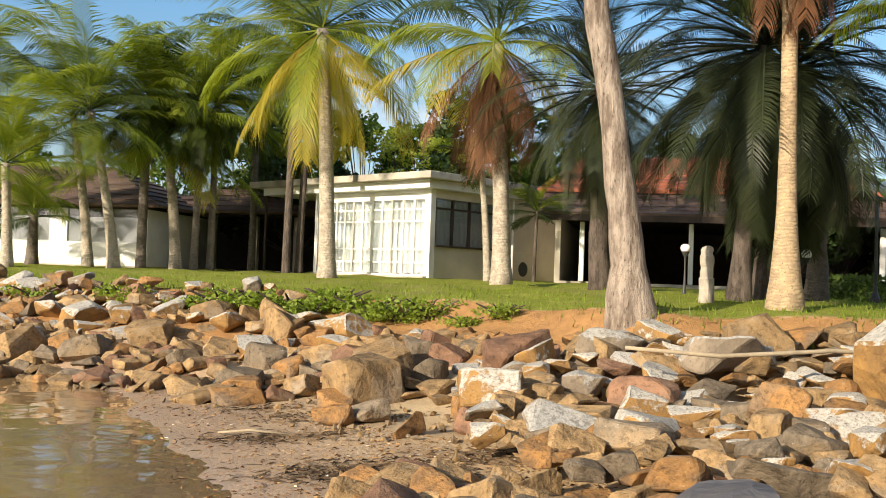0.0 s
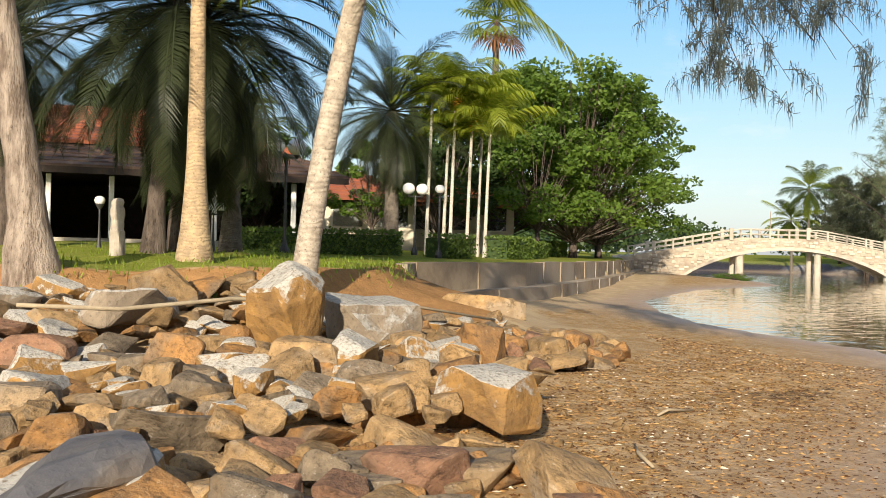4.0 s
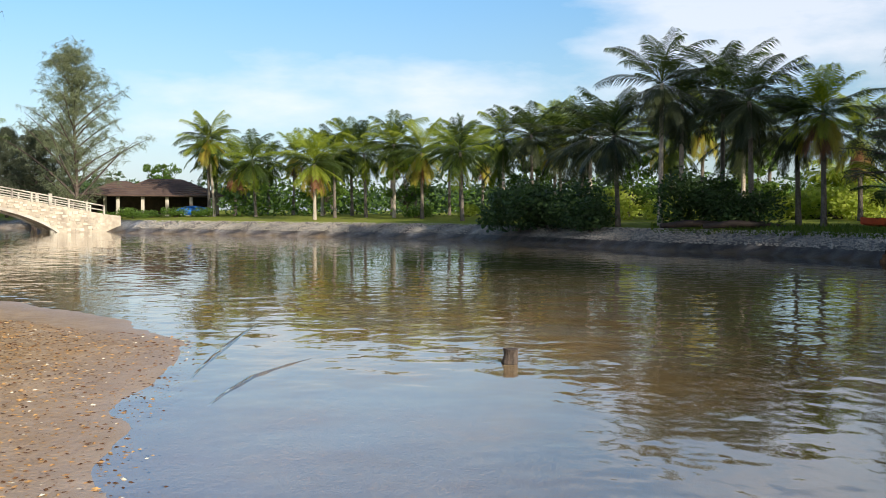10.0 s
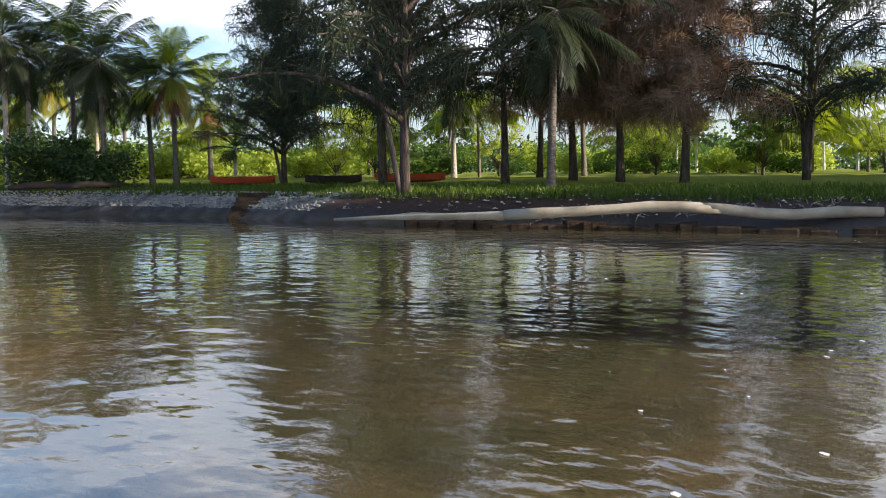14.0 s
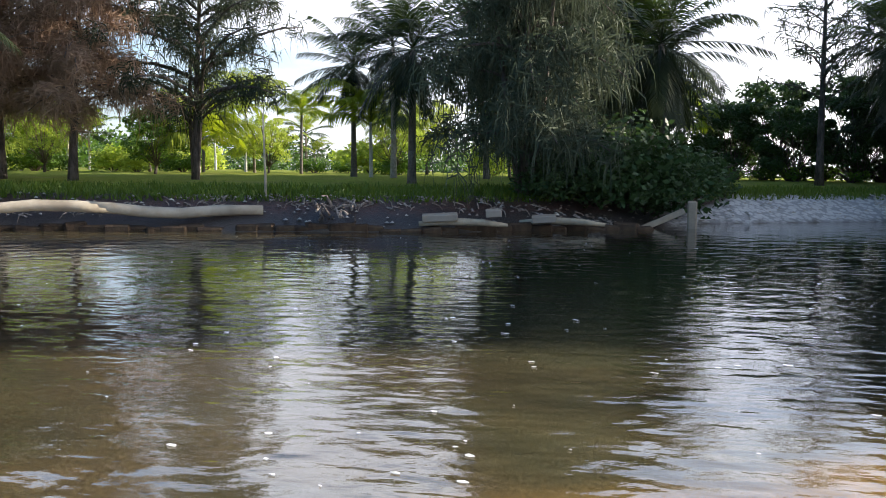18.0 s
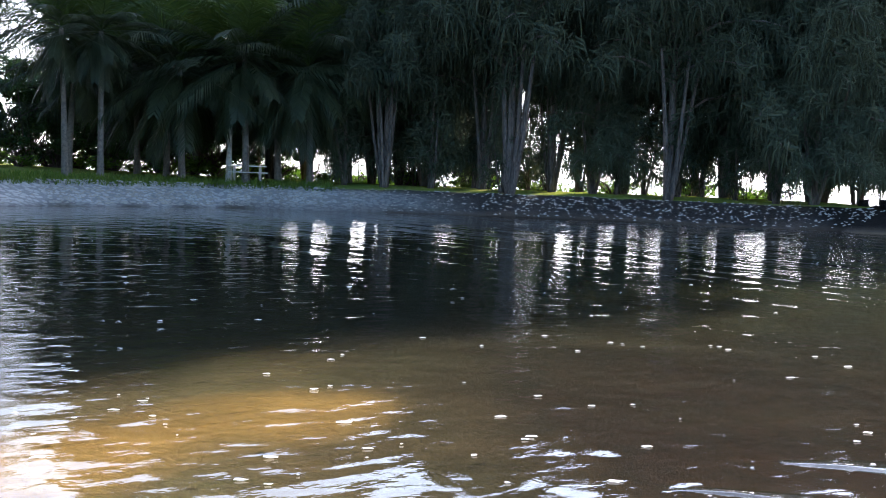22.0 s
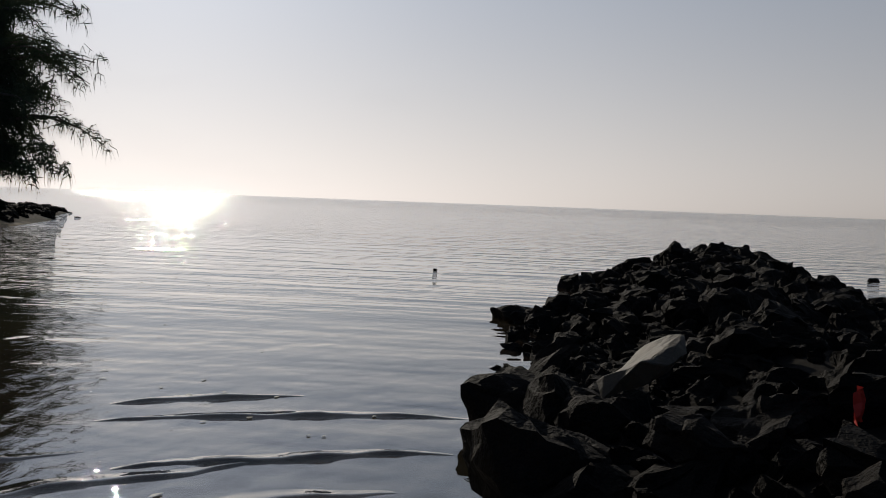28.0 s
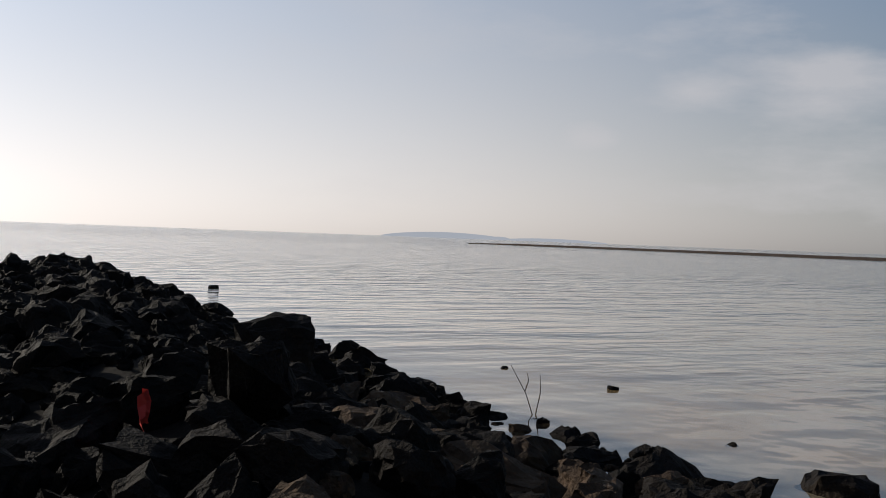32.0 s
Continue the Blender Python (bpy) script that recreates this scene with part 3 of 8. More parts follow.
def prism(points, z0, z1, bm=None):
    bm = bm or bmesh.new()
    lo = [bm.verts.new((x, y, z0)) for x, y in points]
    hi = [bm.verts.new((x, y, z1)) for x, y in points]
    bm.faces.new(lo[::-1])
    bm.faces.new(hi)
    n = len(points)
    for i in range(n):
        bm.faces.new((lo[i], lo[(i + 1) % n], hi[(i + 1) % n], hi[i]))
    return bm


def tube(path, radii, sides=8, verts=None, faces=None, cap=True):
    """A round bar along a path, added to lists of vertices and faces."""
    verts = [] if verts is None else verts
    faces = [] if faces is None else faces
    start, n = len(verts), len(path)
    path = [Vector(p) for p in path]
    for i, p in enumerate(path):
        d = (path[min(i + 1, n - 1)] - path[max(i - 1, 0)]).normalized()
        if i == 0:
            side = d.cross(Vector((0, 0, 1)))
            side = side if side.length > 0.3 else d.cross(Vector((0, 1, 0)))
        side = (side - d * side.dot(d)).normalized()
        up = side.cross(d)
        for k in range(sides):
            a = 2 * math.pi * k / sides
            verts.append(tuple(p + (side * math.cos(a) + up * math.sin(a)) * radii[i]))
    for i in range(n - 1):
        for k in range(sides):
            a, b = start + i * sides + k, start + i * sides + (k + 1) % sides
            faces.append((a, b, b + sides, a + sides))
    if cap:
        faces.append(tuple(start + k for k in range(sides))[::-1])
        faces.append(tuple(start + (n - 1) * sides + k for k in range(sides)))
    return verts, faces


def lathe(profile, sides=12, bm=None, at=(0, 0, 0)):
    """A turned body from (radius, height) pairs."""
    bm = bm or bmesh.new()
    rings = [[bm.verts.new((at[0] + r * math.cos(2 * math.pi * k / sides), at[1] + r * math.sin(2 * math.pi * k / sides), at[2] + z)) for k in range(sides)] for r, z in profile]
    for a, b in zip(rings, rings[1:]):
        for k in range(sides):
            bm.faces.new((a[k], a[(k + 1) % sides], b[(k + 1) % sides], b[k]))
    bm.faces.new(rings[0][::-1])
    bm.faces.new(rings[-1])
    return bm


# ---- the lie of the land ----
LAWN_EDGE = [(-60, 40), (-30, 30), (-18, 26), (-9.5, 22.2), (-3.2, 18.9), (-0.3, 17.2), (1.5, 15.6), (2.6, 14.1), (4.6, 14.2), (6.4, 14.0), (8.2, 15.0), (10.0, 17.6), (12.4, 21.6), (18.6, 25.6), (29.5, 35.2), (40.5, 45.8), (54.5, 60.0), (66, 80), (75, 92), (150, 170), (0, 4000), (-3000, 2500), (-300, 260)]
BEACH = [(-9.0, 20.0), (-7.6, 18.4), (-5.3, 16.0), (-2.7, 10.9), (-1.6, 8.3), (-1.9, 5.2), (-3.2, 3.6), (-5.0, 2.6), (-6.0, 0.6), (-5.0, -1.0), (-3.2, -1.4), (-1.2, -2.2), (0.8, -2.3), (2.6, -1.2), (4.4, 0.8), (5.2, 2.4), (6.0, 3.6), (7.6, 4.5), (9.4, 5.2), (12.2, 6.3), (14.8, 8.9), (16.8, 12.4), (17.6, 15.5), (18.6, 18.3), (20.8, 21.8), (24.5, 26.5), (31, 31.5), (35.5, 34.6), (41, 37), (46, 38.6), (50.0, 43.0), (54, 50), (57, 56), (58, 70), (20, 60), (-15, 40), (-12, 24)]
SOUTH = [(75, 47), (70.7, 42.6), (66.8, 26.4), (62.2, 14.0), (56.0, 8.4), (49.2, 3.0), (44.5, -3.2), (39.2, -6.7), (35.4, -8.4), (31.0, -12.2), (26.8, -15.5), (23.0, -18.2), (20.0, -20.6), (16.6, -23.6), (14.6, -27.5), (13.3, -33.6), (8.5, -41.0), (2.2, -44.6), (-7.9, -44.2), (-17.0, -41.6), (-25.0, -38.8), (-28.5, -40.0), (-33, -46), (-30, -52), (-22, -55), (-8, -59), (6, -72), (40, -180), (700, -1500), (3500, -1200), (3500, 2500), (1200, 1600), (160, 168), (84, 94), (76, 80), (84, 70), (86, 60), (80, 52)]
HEADLAND_SPIT = [(-26, -40.5), (-33, -46), (-40, -53.5), (-46, -59.0), (-50, -62.9)]
SAND_CLEAR = [(-4.8, 14.9), (-2.5, 13.5), (-0.5, 13.5), (0.3, 12.8), (0.45, 10.7), (0.15, 9.1), (-0.2, 8.3), (-0.7, 7.9), (-1.3, 7.5), (-3.0, 10.0)]
SAND_PATCH = [way(150, 5.2), way(158, 5.6), way(166, 6.3), way(176, 7.3), way(184, 8.0)]
JETTY = [(-5.2, -0.1), (-8.0, -1.6), (-12, -2.9), (-17, -4.4), (-22, -6.2), (-26.5, -7.6)]


def inside_distance(px, py, poly):
    """Distance to a closed line, positive inside it."""
    pts = np.array(poly, float)
    best = np.full(px.shape, 1e18)
    odd = np.zeros(px.shape, bool)
    for (x0, y0), (x1, y1) in zip(pts, np.roll(pts, -1, 0)):
        dx, dy = x1 - x0, y1 - y0
        s = np.clip(((px - x0) * dx + (py - y0) * dy) / (dx * dx + dy * dy), 0, 1)
        best = np.minimum(best, (px - x0 - s * dx) ** 2 + (py - y0 - s * dy) ** 2)
        if y0 != y1:
            odd ^= ((y0 > py) != (y1 > py)) & (px < dx * (py - y0) / dy + x0)
    d = np.sqrt(best)
    return np.where(odd, d, -d)


def line_distance(px, py, line):
    best, along = np.full(px.shape, 1e18), np.zeros(px.shape)
    for i, ((x0, y0), (x1, y1)) in enumerate(zip(line, line[1:])):
        dx, dy = x1 - x0, y1 - y0
        s = np.clip(((px - x0) * dx + (py - y0) * dy) / (dx * dx + dy * dy), 0, 1)
        d = (px - x0 - s * dx) ** 2 + (py - y0 - s * dy) ** 2
        along = np.where(d < best, (i + s) / (len(line) - 1), along)
        best = np.minimum(best, d)
    return np.sqrt(best), along


def lumps(px, py, size, seed=0):
    """A cheap smooth unevenness between about -1 and 1."""
    r = random.Random(seed)
    total = np.zeros(np.shape(px))
    for k in range(7):
        a, f = r.uniform(0, 6.28), r.uniform(0.6, 1.9) / size
        total = total + np.sin((px * math.cos(a) + py * math.sin(a)) * f * 3 + r.uniform(0, 6.28))
    return total / 3.2


def land(px, py):
    """Height of the ground and the masks of what covers it."""
    px, py = np.asarray(px, float), np.asarray(py, float)
    lawn, beach, south = (inside_distance(px, py, p) for p in (LAWN_EDGE, BEACH, SOUTH))
    spit, s_at = line_distance(px, py, HEADLAND_SPIT)
    jet, j_at = line_distance(px, py, JETTY)
    wob = lumps(px, py, 1.6, 3)
    wide = lumps(px, py, 9.0, 4)
    bed = -0.10 - 1.5 * np.clip(np.minimum(-beach - 1.5, -south) / 16, 0, 1) + 0.03 * wide
    fall = np.interp(py - 0.35 * px, [-4, 1], [0.062, 0.03])
    bed = np.where(beach < 0, np.maximum(bed, fall * beach), bed)
    shore = np.clip(0.058 * beach, -0.6, 0.34) + (0.028 * wob + 0.016 * lumps(px, py, 0.55, 6)) * np.clip(np.abs(beach) / 2.5, 0.22, 1)
    z = np.where(beach > -9, np.maximum(bed, shore), bed)
    wall_part = (px > 11.0) & (py > 19.5)
    slope = np.interp(lawn, [-4.6, -3.6, -2.0, -0.9, -0.15, 0.12, 1.2, 10, 30, 200, 2000], [-9, 0.12, 0.55, 0.8, 1.04, 1.3, 1.38, 1.62, 1.78, 2.0, 8.0])
    steep = np.interp(lawn, [-0.2, 0.05, 1.0, 12, 200, 2000], [-9, 1.2, 1.27, 1.6, 2.0, 8.0])
    north = np.where(wall_part, steep, slope + 0.05 * wob * (lawn > -3.4))
    z = np.maximum(z, np.where(lawn > -4.5, north, -9))
    sth = np.interp(south, [-3, 0, 0.7, 2.2, 4, 16, 60, 400, 3000], [-0.8, 0.0, 0.32, 0.92, 1.04, 1.4, 1.7, 2.6, 12.0]) + 0.03 * wob * (south > 0)
    z = np.maximum(z, np.where(south > -3, sth, -9))
    z = np.maximum(z, np.where(spit < 4, 0.85 - 0.72 * s_at - 0.28 * spit, -9))
    z = np.maximum(z, np.where(jet < 4, 0.62 + 0.1 * j_at - 0.28 * jet, -9))
    z = np.where((beach > 0.2) & (lawn < -3), np.maximum(z, 0.01), z)
    masks = {
        "grass": np.clip(np.maximum(np.where(wall_part, (lawn > 0.1) * 1.0, (lawn - 0.1) / 0.7), (south - 2.2) / 1.0), 0, 1),
        "soil": np.clip(np.where(wall_part, 0, 1.4 - np.abs(lawn + 0.7) / 1.3), 0, 1),
        "bank": np.clip(np.maximum(np.clip((south + 1.0) / 1.2, 0, 1) * (z > -0.3), 0.0), 0, 1),
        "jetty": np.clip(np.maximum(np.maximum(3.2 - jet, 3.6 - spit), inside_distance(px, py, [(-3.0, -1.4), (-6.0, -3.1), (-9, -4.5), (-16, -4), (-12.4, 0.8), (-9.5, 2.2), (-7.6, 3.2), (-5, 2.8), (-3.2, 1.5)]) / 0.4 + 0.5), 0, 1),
        "eroded": np.clip((south - 0.9) / 0.4, 0, 1) * np.clip((2.3 - south) / 0.3, 0, 1) * ((px > 13.5) & (px < 36) & (py < -8)),
        # Along the river, pale stones leave the bank's shaded foot in dark soil.
        "pitching": np.clip((south + 0.15) / 0.3, 0, 1) * np.clip((2.5 - south) / 0.3, 0, 1) * np.clip((px + 9) / 8, 0, 1) * ((px < 13.6) & (py < -30)) + np.clip((south - 0.8) / 0.3, 0, 1) * np.clip((2.3 - south) / 0.4, 0, 1) * (px > 36) * 0.85 * np.clip((py - 4) / 10, 0.6, 1),
        "wet": np.clip(1 - (beach - 0.2) / 2.4, 0, 1) * (lawn < -2),
        "litter": np.clip(1.3 - np.abs(beach - 3.6) / 3.0 + 0.25 * lumps(px, py, 2.5, 8), 0, 1) * (lawn < -3) * np.clip((px - 0.2) / 1.8, 0, 1),
        "sand_patch": np.clip(1.35 - line_distance(px, py, SAND_PATCH)[0] / 0.6 + 0.25 * lumps(px, py, 1.2, 12), 0, 1),
        "shoal": np.clip((0.02 - z) / 0.08, 0, 1),
        "deep": np.clip((-0.12 - z + 0.12 * wide + 0.05 * wob) / 0.95, 0, 1),
    }
    masks["wet"] = masks["wet"] * (1 - masks["jetty"]) * (z > -0.025)
    return z, masks


NEAR_X, NEAR_Y = np.meshgrid(np.arange(-30, 18.05, 0.12), np.arange(-12, 34.05, 0.12))
NEAR_Z, _ = land(NEAR_X, NEAR_Y)
NEAR_LAWN, NEAR_BEACH = inside_distance(NEAR_X, NEAR_Y, LAWN_EDGE), inside_distance(NEAR_X, NEAR_Y, BEACH)

NEAR_CLEAR = inside_distance(NEAR_X, NEAR_Y, SAND_CLEAR)


def nearby(table, x, y):
    return float(table[min(max(int((y + 12) / 0.12 + 0.5), 0), table.shape[0] - 1), min(max(int((x + 30) / 0.12 + 0.5), 0), table.shape[1] - 1)])


def ground_z(x, y):
    if -30 < x < 18 and -12 < y < 34:
        return nearby(NEAR_Z, x, y)
    z, _ = land(np.array([x]), np.array([y]))
    return float(z[0])


def build_ground():
    radii = [0.0] + list(0.5 * 1.0208 ** np.arange(0, 285)) + [200, 260, 340, 450, 600, 800, 1100, 1500, 2100, 3000, 4300]
    n = 640
    ang = np.arange(n) * 2 * math.pi / n
    r = np.array(radii[1:])
    px, py = np.outer(r, np.sin(ang)).ravel(), np.outer(r, np.cos(ang)).ravel()
    px, py = np.append(px, 0.0), np.append(py, 0.0)
    z, masks = land(px, py)
    verts = np.stack([px, py, z], 1)
    rings = len(r)
    i, k = np.meshgrid(np.arange(rings - 1), np.arange(n), indexing="ij")
    a, b = i * n + k, i * n + (k + 1) % n
    quads = np.stack([a, a + n, b + n, b], -1).reshape(-1, 4)
    faces = quads.tolist() + [(rings * n, int(kk), int((kk + 1) % n)) for kk in range(n)]
    ob = link_mesh("ground", verts.tolist(), faces, GROUND, smooth=True)
    for name, values in masks.items():
        at = ob.data.attributes.new(name, "FLOAT", "POINT")
        at.data.foreach_set("value", values.astype(np.float32))
    tagged(ob, "sandy beach, red soil bank and green lawns along a river mouth", "ground", kind="structure")


build_ground()


def build_water():
    n, verts, faces = 96, [(0, 0, 0)], []
    rad = [6, 20, 60, 200, 700, 2200, 4700]
    for r in rad:
        verts += [(r * math.sin(2 * math.pi * k / n), r * math.cos(2 * math.pi * k / n), 0) for k in range(n)]
    faces += [(0, 1 + (k + 1) % n, 1 + k) for k in range(n)]
    for j in range(len(rad) - 1):
        for k in range(n):
            a, b = 1 + j * n + k, 1 + j * n + (k + 1) % n
            faces.append((a, b, b + n, a + n))
    ob = link_mesh("water", verts, faces, WATER)
    ob.visible_shadow = False
    tagged(ob, "calm murky river and sea water with small ripples", "water", kind="structure")


build_water()


def wave_crests():
    """Low wavelets running in on the shore, lying on the water's sheet."""
    sea = bpy.data.objects["water"]
    rnd = random.Random(19)
    for pts, tall in ((((-5.5, -6.2), (-6.62, -5.24), (-7.4, -4.1)), 0.045), (((-4.7, -5.1), (-5.6, -4.41), (-6.35, -3.64)), 0.05), (((-2.3, -5.8), (-3.64, -5.22), (-4.6, -4.86), (-5.6, -4.4)), 0.04),
                      (((9.88, 5.01), (12.19, 5.75), (14.81, 6.45)), 0.025), (((8.67, 4.19), (10.2, 4.47), (11.53, 4.35)), 0.025),
                      (((-6.0, -6.6), (-7.3, -5.7)), 0.045), (((-3.2, -6.3), (-4.9, -5.6)), 0.03), (((-4.3, -4.2), (-5.4, -3.5)), 0.03)):
        line = [Vector((x, y, 0)) for x, y in pts]
        fine = []
        for a, b in zip(line, line[1:]):
            fine += [a.lerp(b, k / 14) for k in range(14)]
        fine.append(line[-1])
        n, v, f = len(fine), [], []
        for i, p in enumerate(fine):
            s = i / (n - 1)
            d = (fine[min(i + 1, n - 1)] - fine[max(i - 1, 0)]).normalized()
            side = Vector((-d.y, d.x, 0))
            h = tall * math.sin(math.pi * s) ** 0.6 * (1 + 0.3 * math.sin(i * 0.9) + rnd.uniform(-0.12, 0.12))
            p = p + side * (0.05 * math.sin(i * 0.35) + rnd.uniform(-0.012, 0.012)) * (1.0 if tall > 0.026 else 0.3)
            slim = 0.25 + 0.75 * math.sin(math.pi * s)
            for off, up in ((0.34, -0.004), (0.22, 0.14), (0.12, 0.45), (0.04, 0.92), (0.0, 1.0), (-0.03, 0.74), (-0.06, 0.22), (-0.12, -0.004)):
                v.append(tuple(p + side * off * slim * (0.75 if tall > 0.026 else 0.22) + Vector((0, 0, 0.6 * h * up if up > 0 else up))))
        for i in range(n - 1):
            f += [(8 * i + k, 8 * i + k + 1, 8 * i + k + 9, 8 * i + k + 8) for k in range(7)]
        ob = link_mesh("wave_crest", v, f, WATER, sea, smooth=True)
        ob.visible_shadow = False


wave_crests()


# ---- plants ----
def frond(verts, faces, slots, rnd, base, azim, lift, droop, length, pairs, leaf_len, leaf_w, hang, slot, stiff=0.5, rachis=0.03):
    """One feather leaf: an arching midrib with hanging leaflets on both sides."""
    out_, p = Vector((math.sin(azim), math.cos(azim), 0)), Vector(base)
    side0 = Vector((math.cos(azim), -math.sin(azim), 0))
    twist = rnd.uniform(-0.35, 0.35)
    steps, pts, tans = 9, [], []
    for i in range(steps + 1):
        s = i / steps
        a = lift - droop * s ** 1.7
        d = out_ * math.cos(a) + Vector((0, 0, math.sin(a)))
        pts.append(p.copy())
        tans.append(d)
        p = p + d * (length / steps)
    start = len(verts)
    tube(pts, [rachis * (1 - 0.85 * i / steps) for i in range(steps + 1)], 3, verts, faces, cap=False)
    slots.extend([slot] * (len(faces) - len(slots)))
    for i in range(pairs):
        s = 0.12 + 0.86 * (i + rnd.random() * 0.5) / pairs
        k = min(int(s * steps), steps - 1)
        fr = s * steps - k
        q = pts[k].lerp(pts[k + 1], fr)
        d = tans[k].lerp(tans[k + 1], fr).normalized()
        size = leaf_len * (0.45 + 1.0 * math.sin(math.pi * min(1, 0.15 + 0.8 * s)) ** 0.8) * rnd.uniform(0.8, 1.15)
        for sgn in (-1, 1):
            side = (side0 * math.cos(twist) + d.cross(side0) * math.sin(twist)) * sgn
            way_ = (d * stiff + side * 0.85 + Vector((0, 0, rnd.uniform(-0.05, 0.06) + 0.12 - hang * 0.25))).normalized()
            tip_way = (way_ + Vector((0, 0, -hang * (0.5 + 0.9 * s) * rnd.uniform(0.85, 1.15)))).normalized()
            m1 = q + way_ * size * 0.45
            tip = m1 + tip_way * size * 0.6
            w = d * leaf_w * 0.5
            v = len(verts)
            verts.extend([tuple(q - w * 0.6), tuple(q + w * 0.6), tuple(m1 + w), tuple(m1 - w), tuple(tip)])
            faces.append((v, v + 1, v + 2, v + 3))
            faces.append((v + 3, v + 2, v + 4))
            slots.extend([slot, slot])


def crown_mesh(name, seed, n, length, top, low, droop, pairs, leaf_len, leaf_w, hang, mats, ages, stiff=0.5):
    """A palm's head of feather leaves, the old ones lowest. ages: from which share of the leaves each material is used."""
    rnd, verts, faces, slots = random.Random(seed), [], [], []
    for i in range(n):
        s = i / (n - 1)
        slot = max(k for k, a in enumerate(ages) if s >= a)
        lift = radians(top + (low - top) * s ** 0.8 + rnd.uniform(-13, 13))
        frond(verts, faces, slots, rnd, (0, 0, 0.15 - 0.3 * s), i * 2.39996 + rnd.uniform(-0.25, 0.25), lift, radians(droop * (0.55 + 0.75 * rnd.random())) * (1.15 - 0.75 * s),
              length * rnd.uniform(0.85, 1.1) * (0.8 + 0.25 * math.sin(math.pi * min(1, s + 0.2))), pairs, leaf_len, leaf_w, hang, slot, stiff)
    me = bpy.data.meshes.new(name)
    me.from_pydata(verts, [], faces)
    for m in mats:
        me.materials.append(m)
    me.polygons.foreach_set("material_index", slots)
    me.update()
    return me


CROWNS = {
    # Bands of FROND_LIT and FROND paint sunlit and shaded leaves into the coconut heads.
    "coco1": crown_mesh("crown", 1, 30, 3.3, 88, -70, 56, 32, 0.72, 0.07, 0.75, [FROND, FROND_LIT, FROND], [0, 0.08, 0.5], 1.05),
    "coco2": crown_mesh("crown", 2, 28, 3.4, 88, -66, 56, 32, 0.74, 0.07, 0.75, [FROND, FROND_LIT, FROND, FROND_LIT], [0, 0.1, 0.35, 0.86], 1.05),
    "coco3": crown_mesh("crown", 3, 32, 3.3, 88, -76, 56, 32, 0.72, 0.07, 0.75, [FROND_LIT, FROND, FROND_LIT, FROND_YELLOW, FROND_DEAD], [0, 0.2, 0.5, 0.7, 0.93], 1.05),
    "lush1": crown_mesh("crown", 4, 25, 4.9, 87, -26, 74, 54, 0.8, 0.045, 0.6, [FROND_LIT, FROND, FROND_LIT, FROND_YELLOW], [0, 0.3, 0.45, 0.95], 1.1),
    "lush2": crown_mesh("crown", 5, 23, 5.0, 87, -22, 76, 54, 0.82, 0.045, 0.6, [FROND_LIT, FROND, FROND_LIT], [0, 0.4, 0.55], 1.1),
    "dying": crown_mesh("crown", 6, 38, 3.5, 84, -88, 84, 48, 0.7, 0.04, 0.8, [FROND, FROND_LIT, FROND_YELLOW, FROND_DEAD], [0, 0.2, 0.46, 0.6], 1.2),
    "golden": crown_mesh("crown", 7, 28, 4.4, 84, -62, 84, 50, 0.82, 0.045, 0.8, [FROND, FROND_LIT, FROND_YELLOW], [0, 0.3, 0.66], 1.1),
    "date": crown_mesh("crown", 8, 84, 3.7, 86, -84, 88, 60, 0.36, 0.032, 0.2, [FROND_DATE], [0], 0.95),
    "areca": crown_mesh("crown", 9, 14, 2.4, 84, 20, 140, 28, 0.7, 0.06, 0.9, [FROND_LIT], [0], 0.8),
    # Coconut head in the dark date-palm green: shade put into the colour.
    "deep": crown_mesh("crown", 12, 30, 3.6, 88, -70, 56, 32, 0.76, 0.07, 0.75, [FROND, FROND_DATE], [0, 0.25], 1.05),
    "small": crown_mesh("crown", 10, 14, 1.5, 78, -5, 80, 22, 0.42, 0.045, 0.45, [FROND_LIT, FROND], [0, 0.5], 0.9),
    "tatter": crown_mesh("crown", 11, 20, 2.8, 78, -84, 55, 30, 0.55, 0.05, 0.8, [FROND, FROND_DEAD], [0, 0.72], 1.0),
    "rusty": crown_mesh("crown", 13, 30, 3.4, 84, -84, 80, 30, 0.7, 0.06, 0.7, [FROND, FROND_DATE, FROND_DEAD], [0, 0.3, 0.7], 1.0),
}


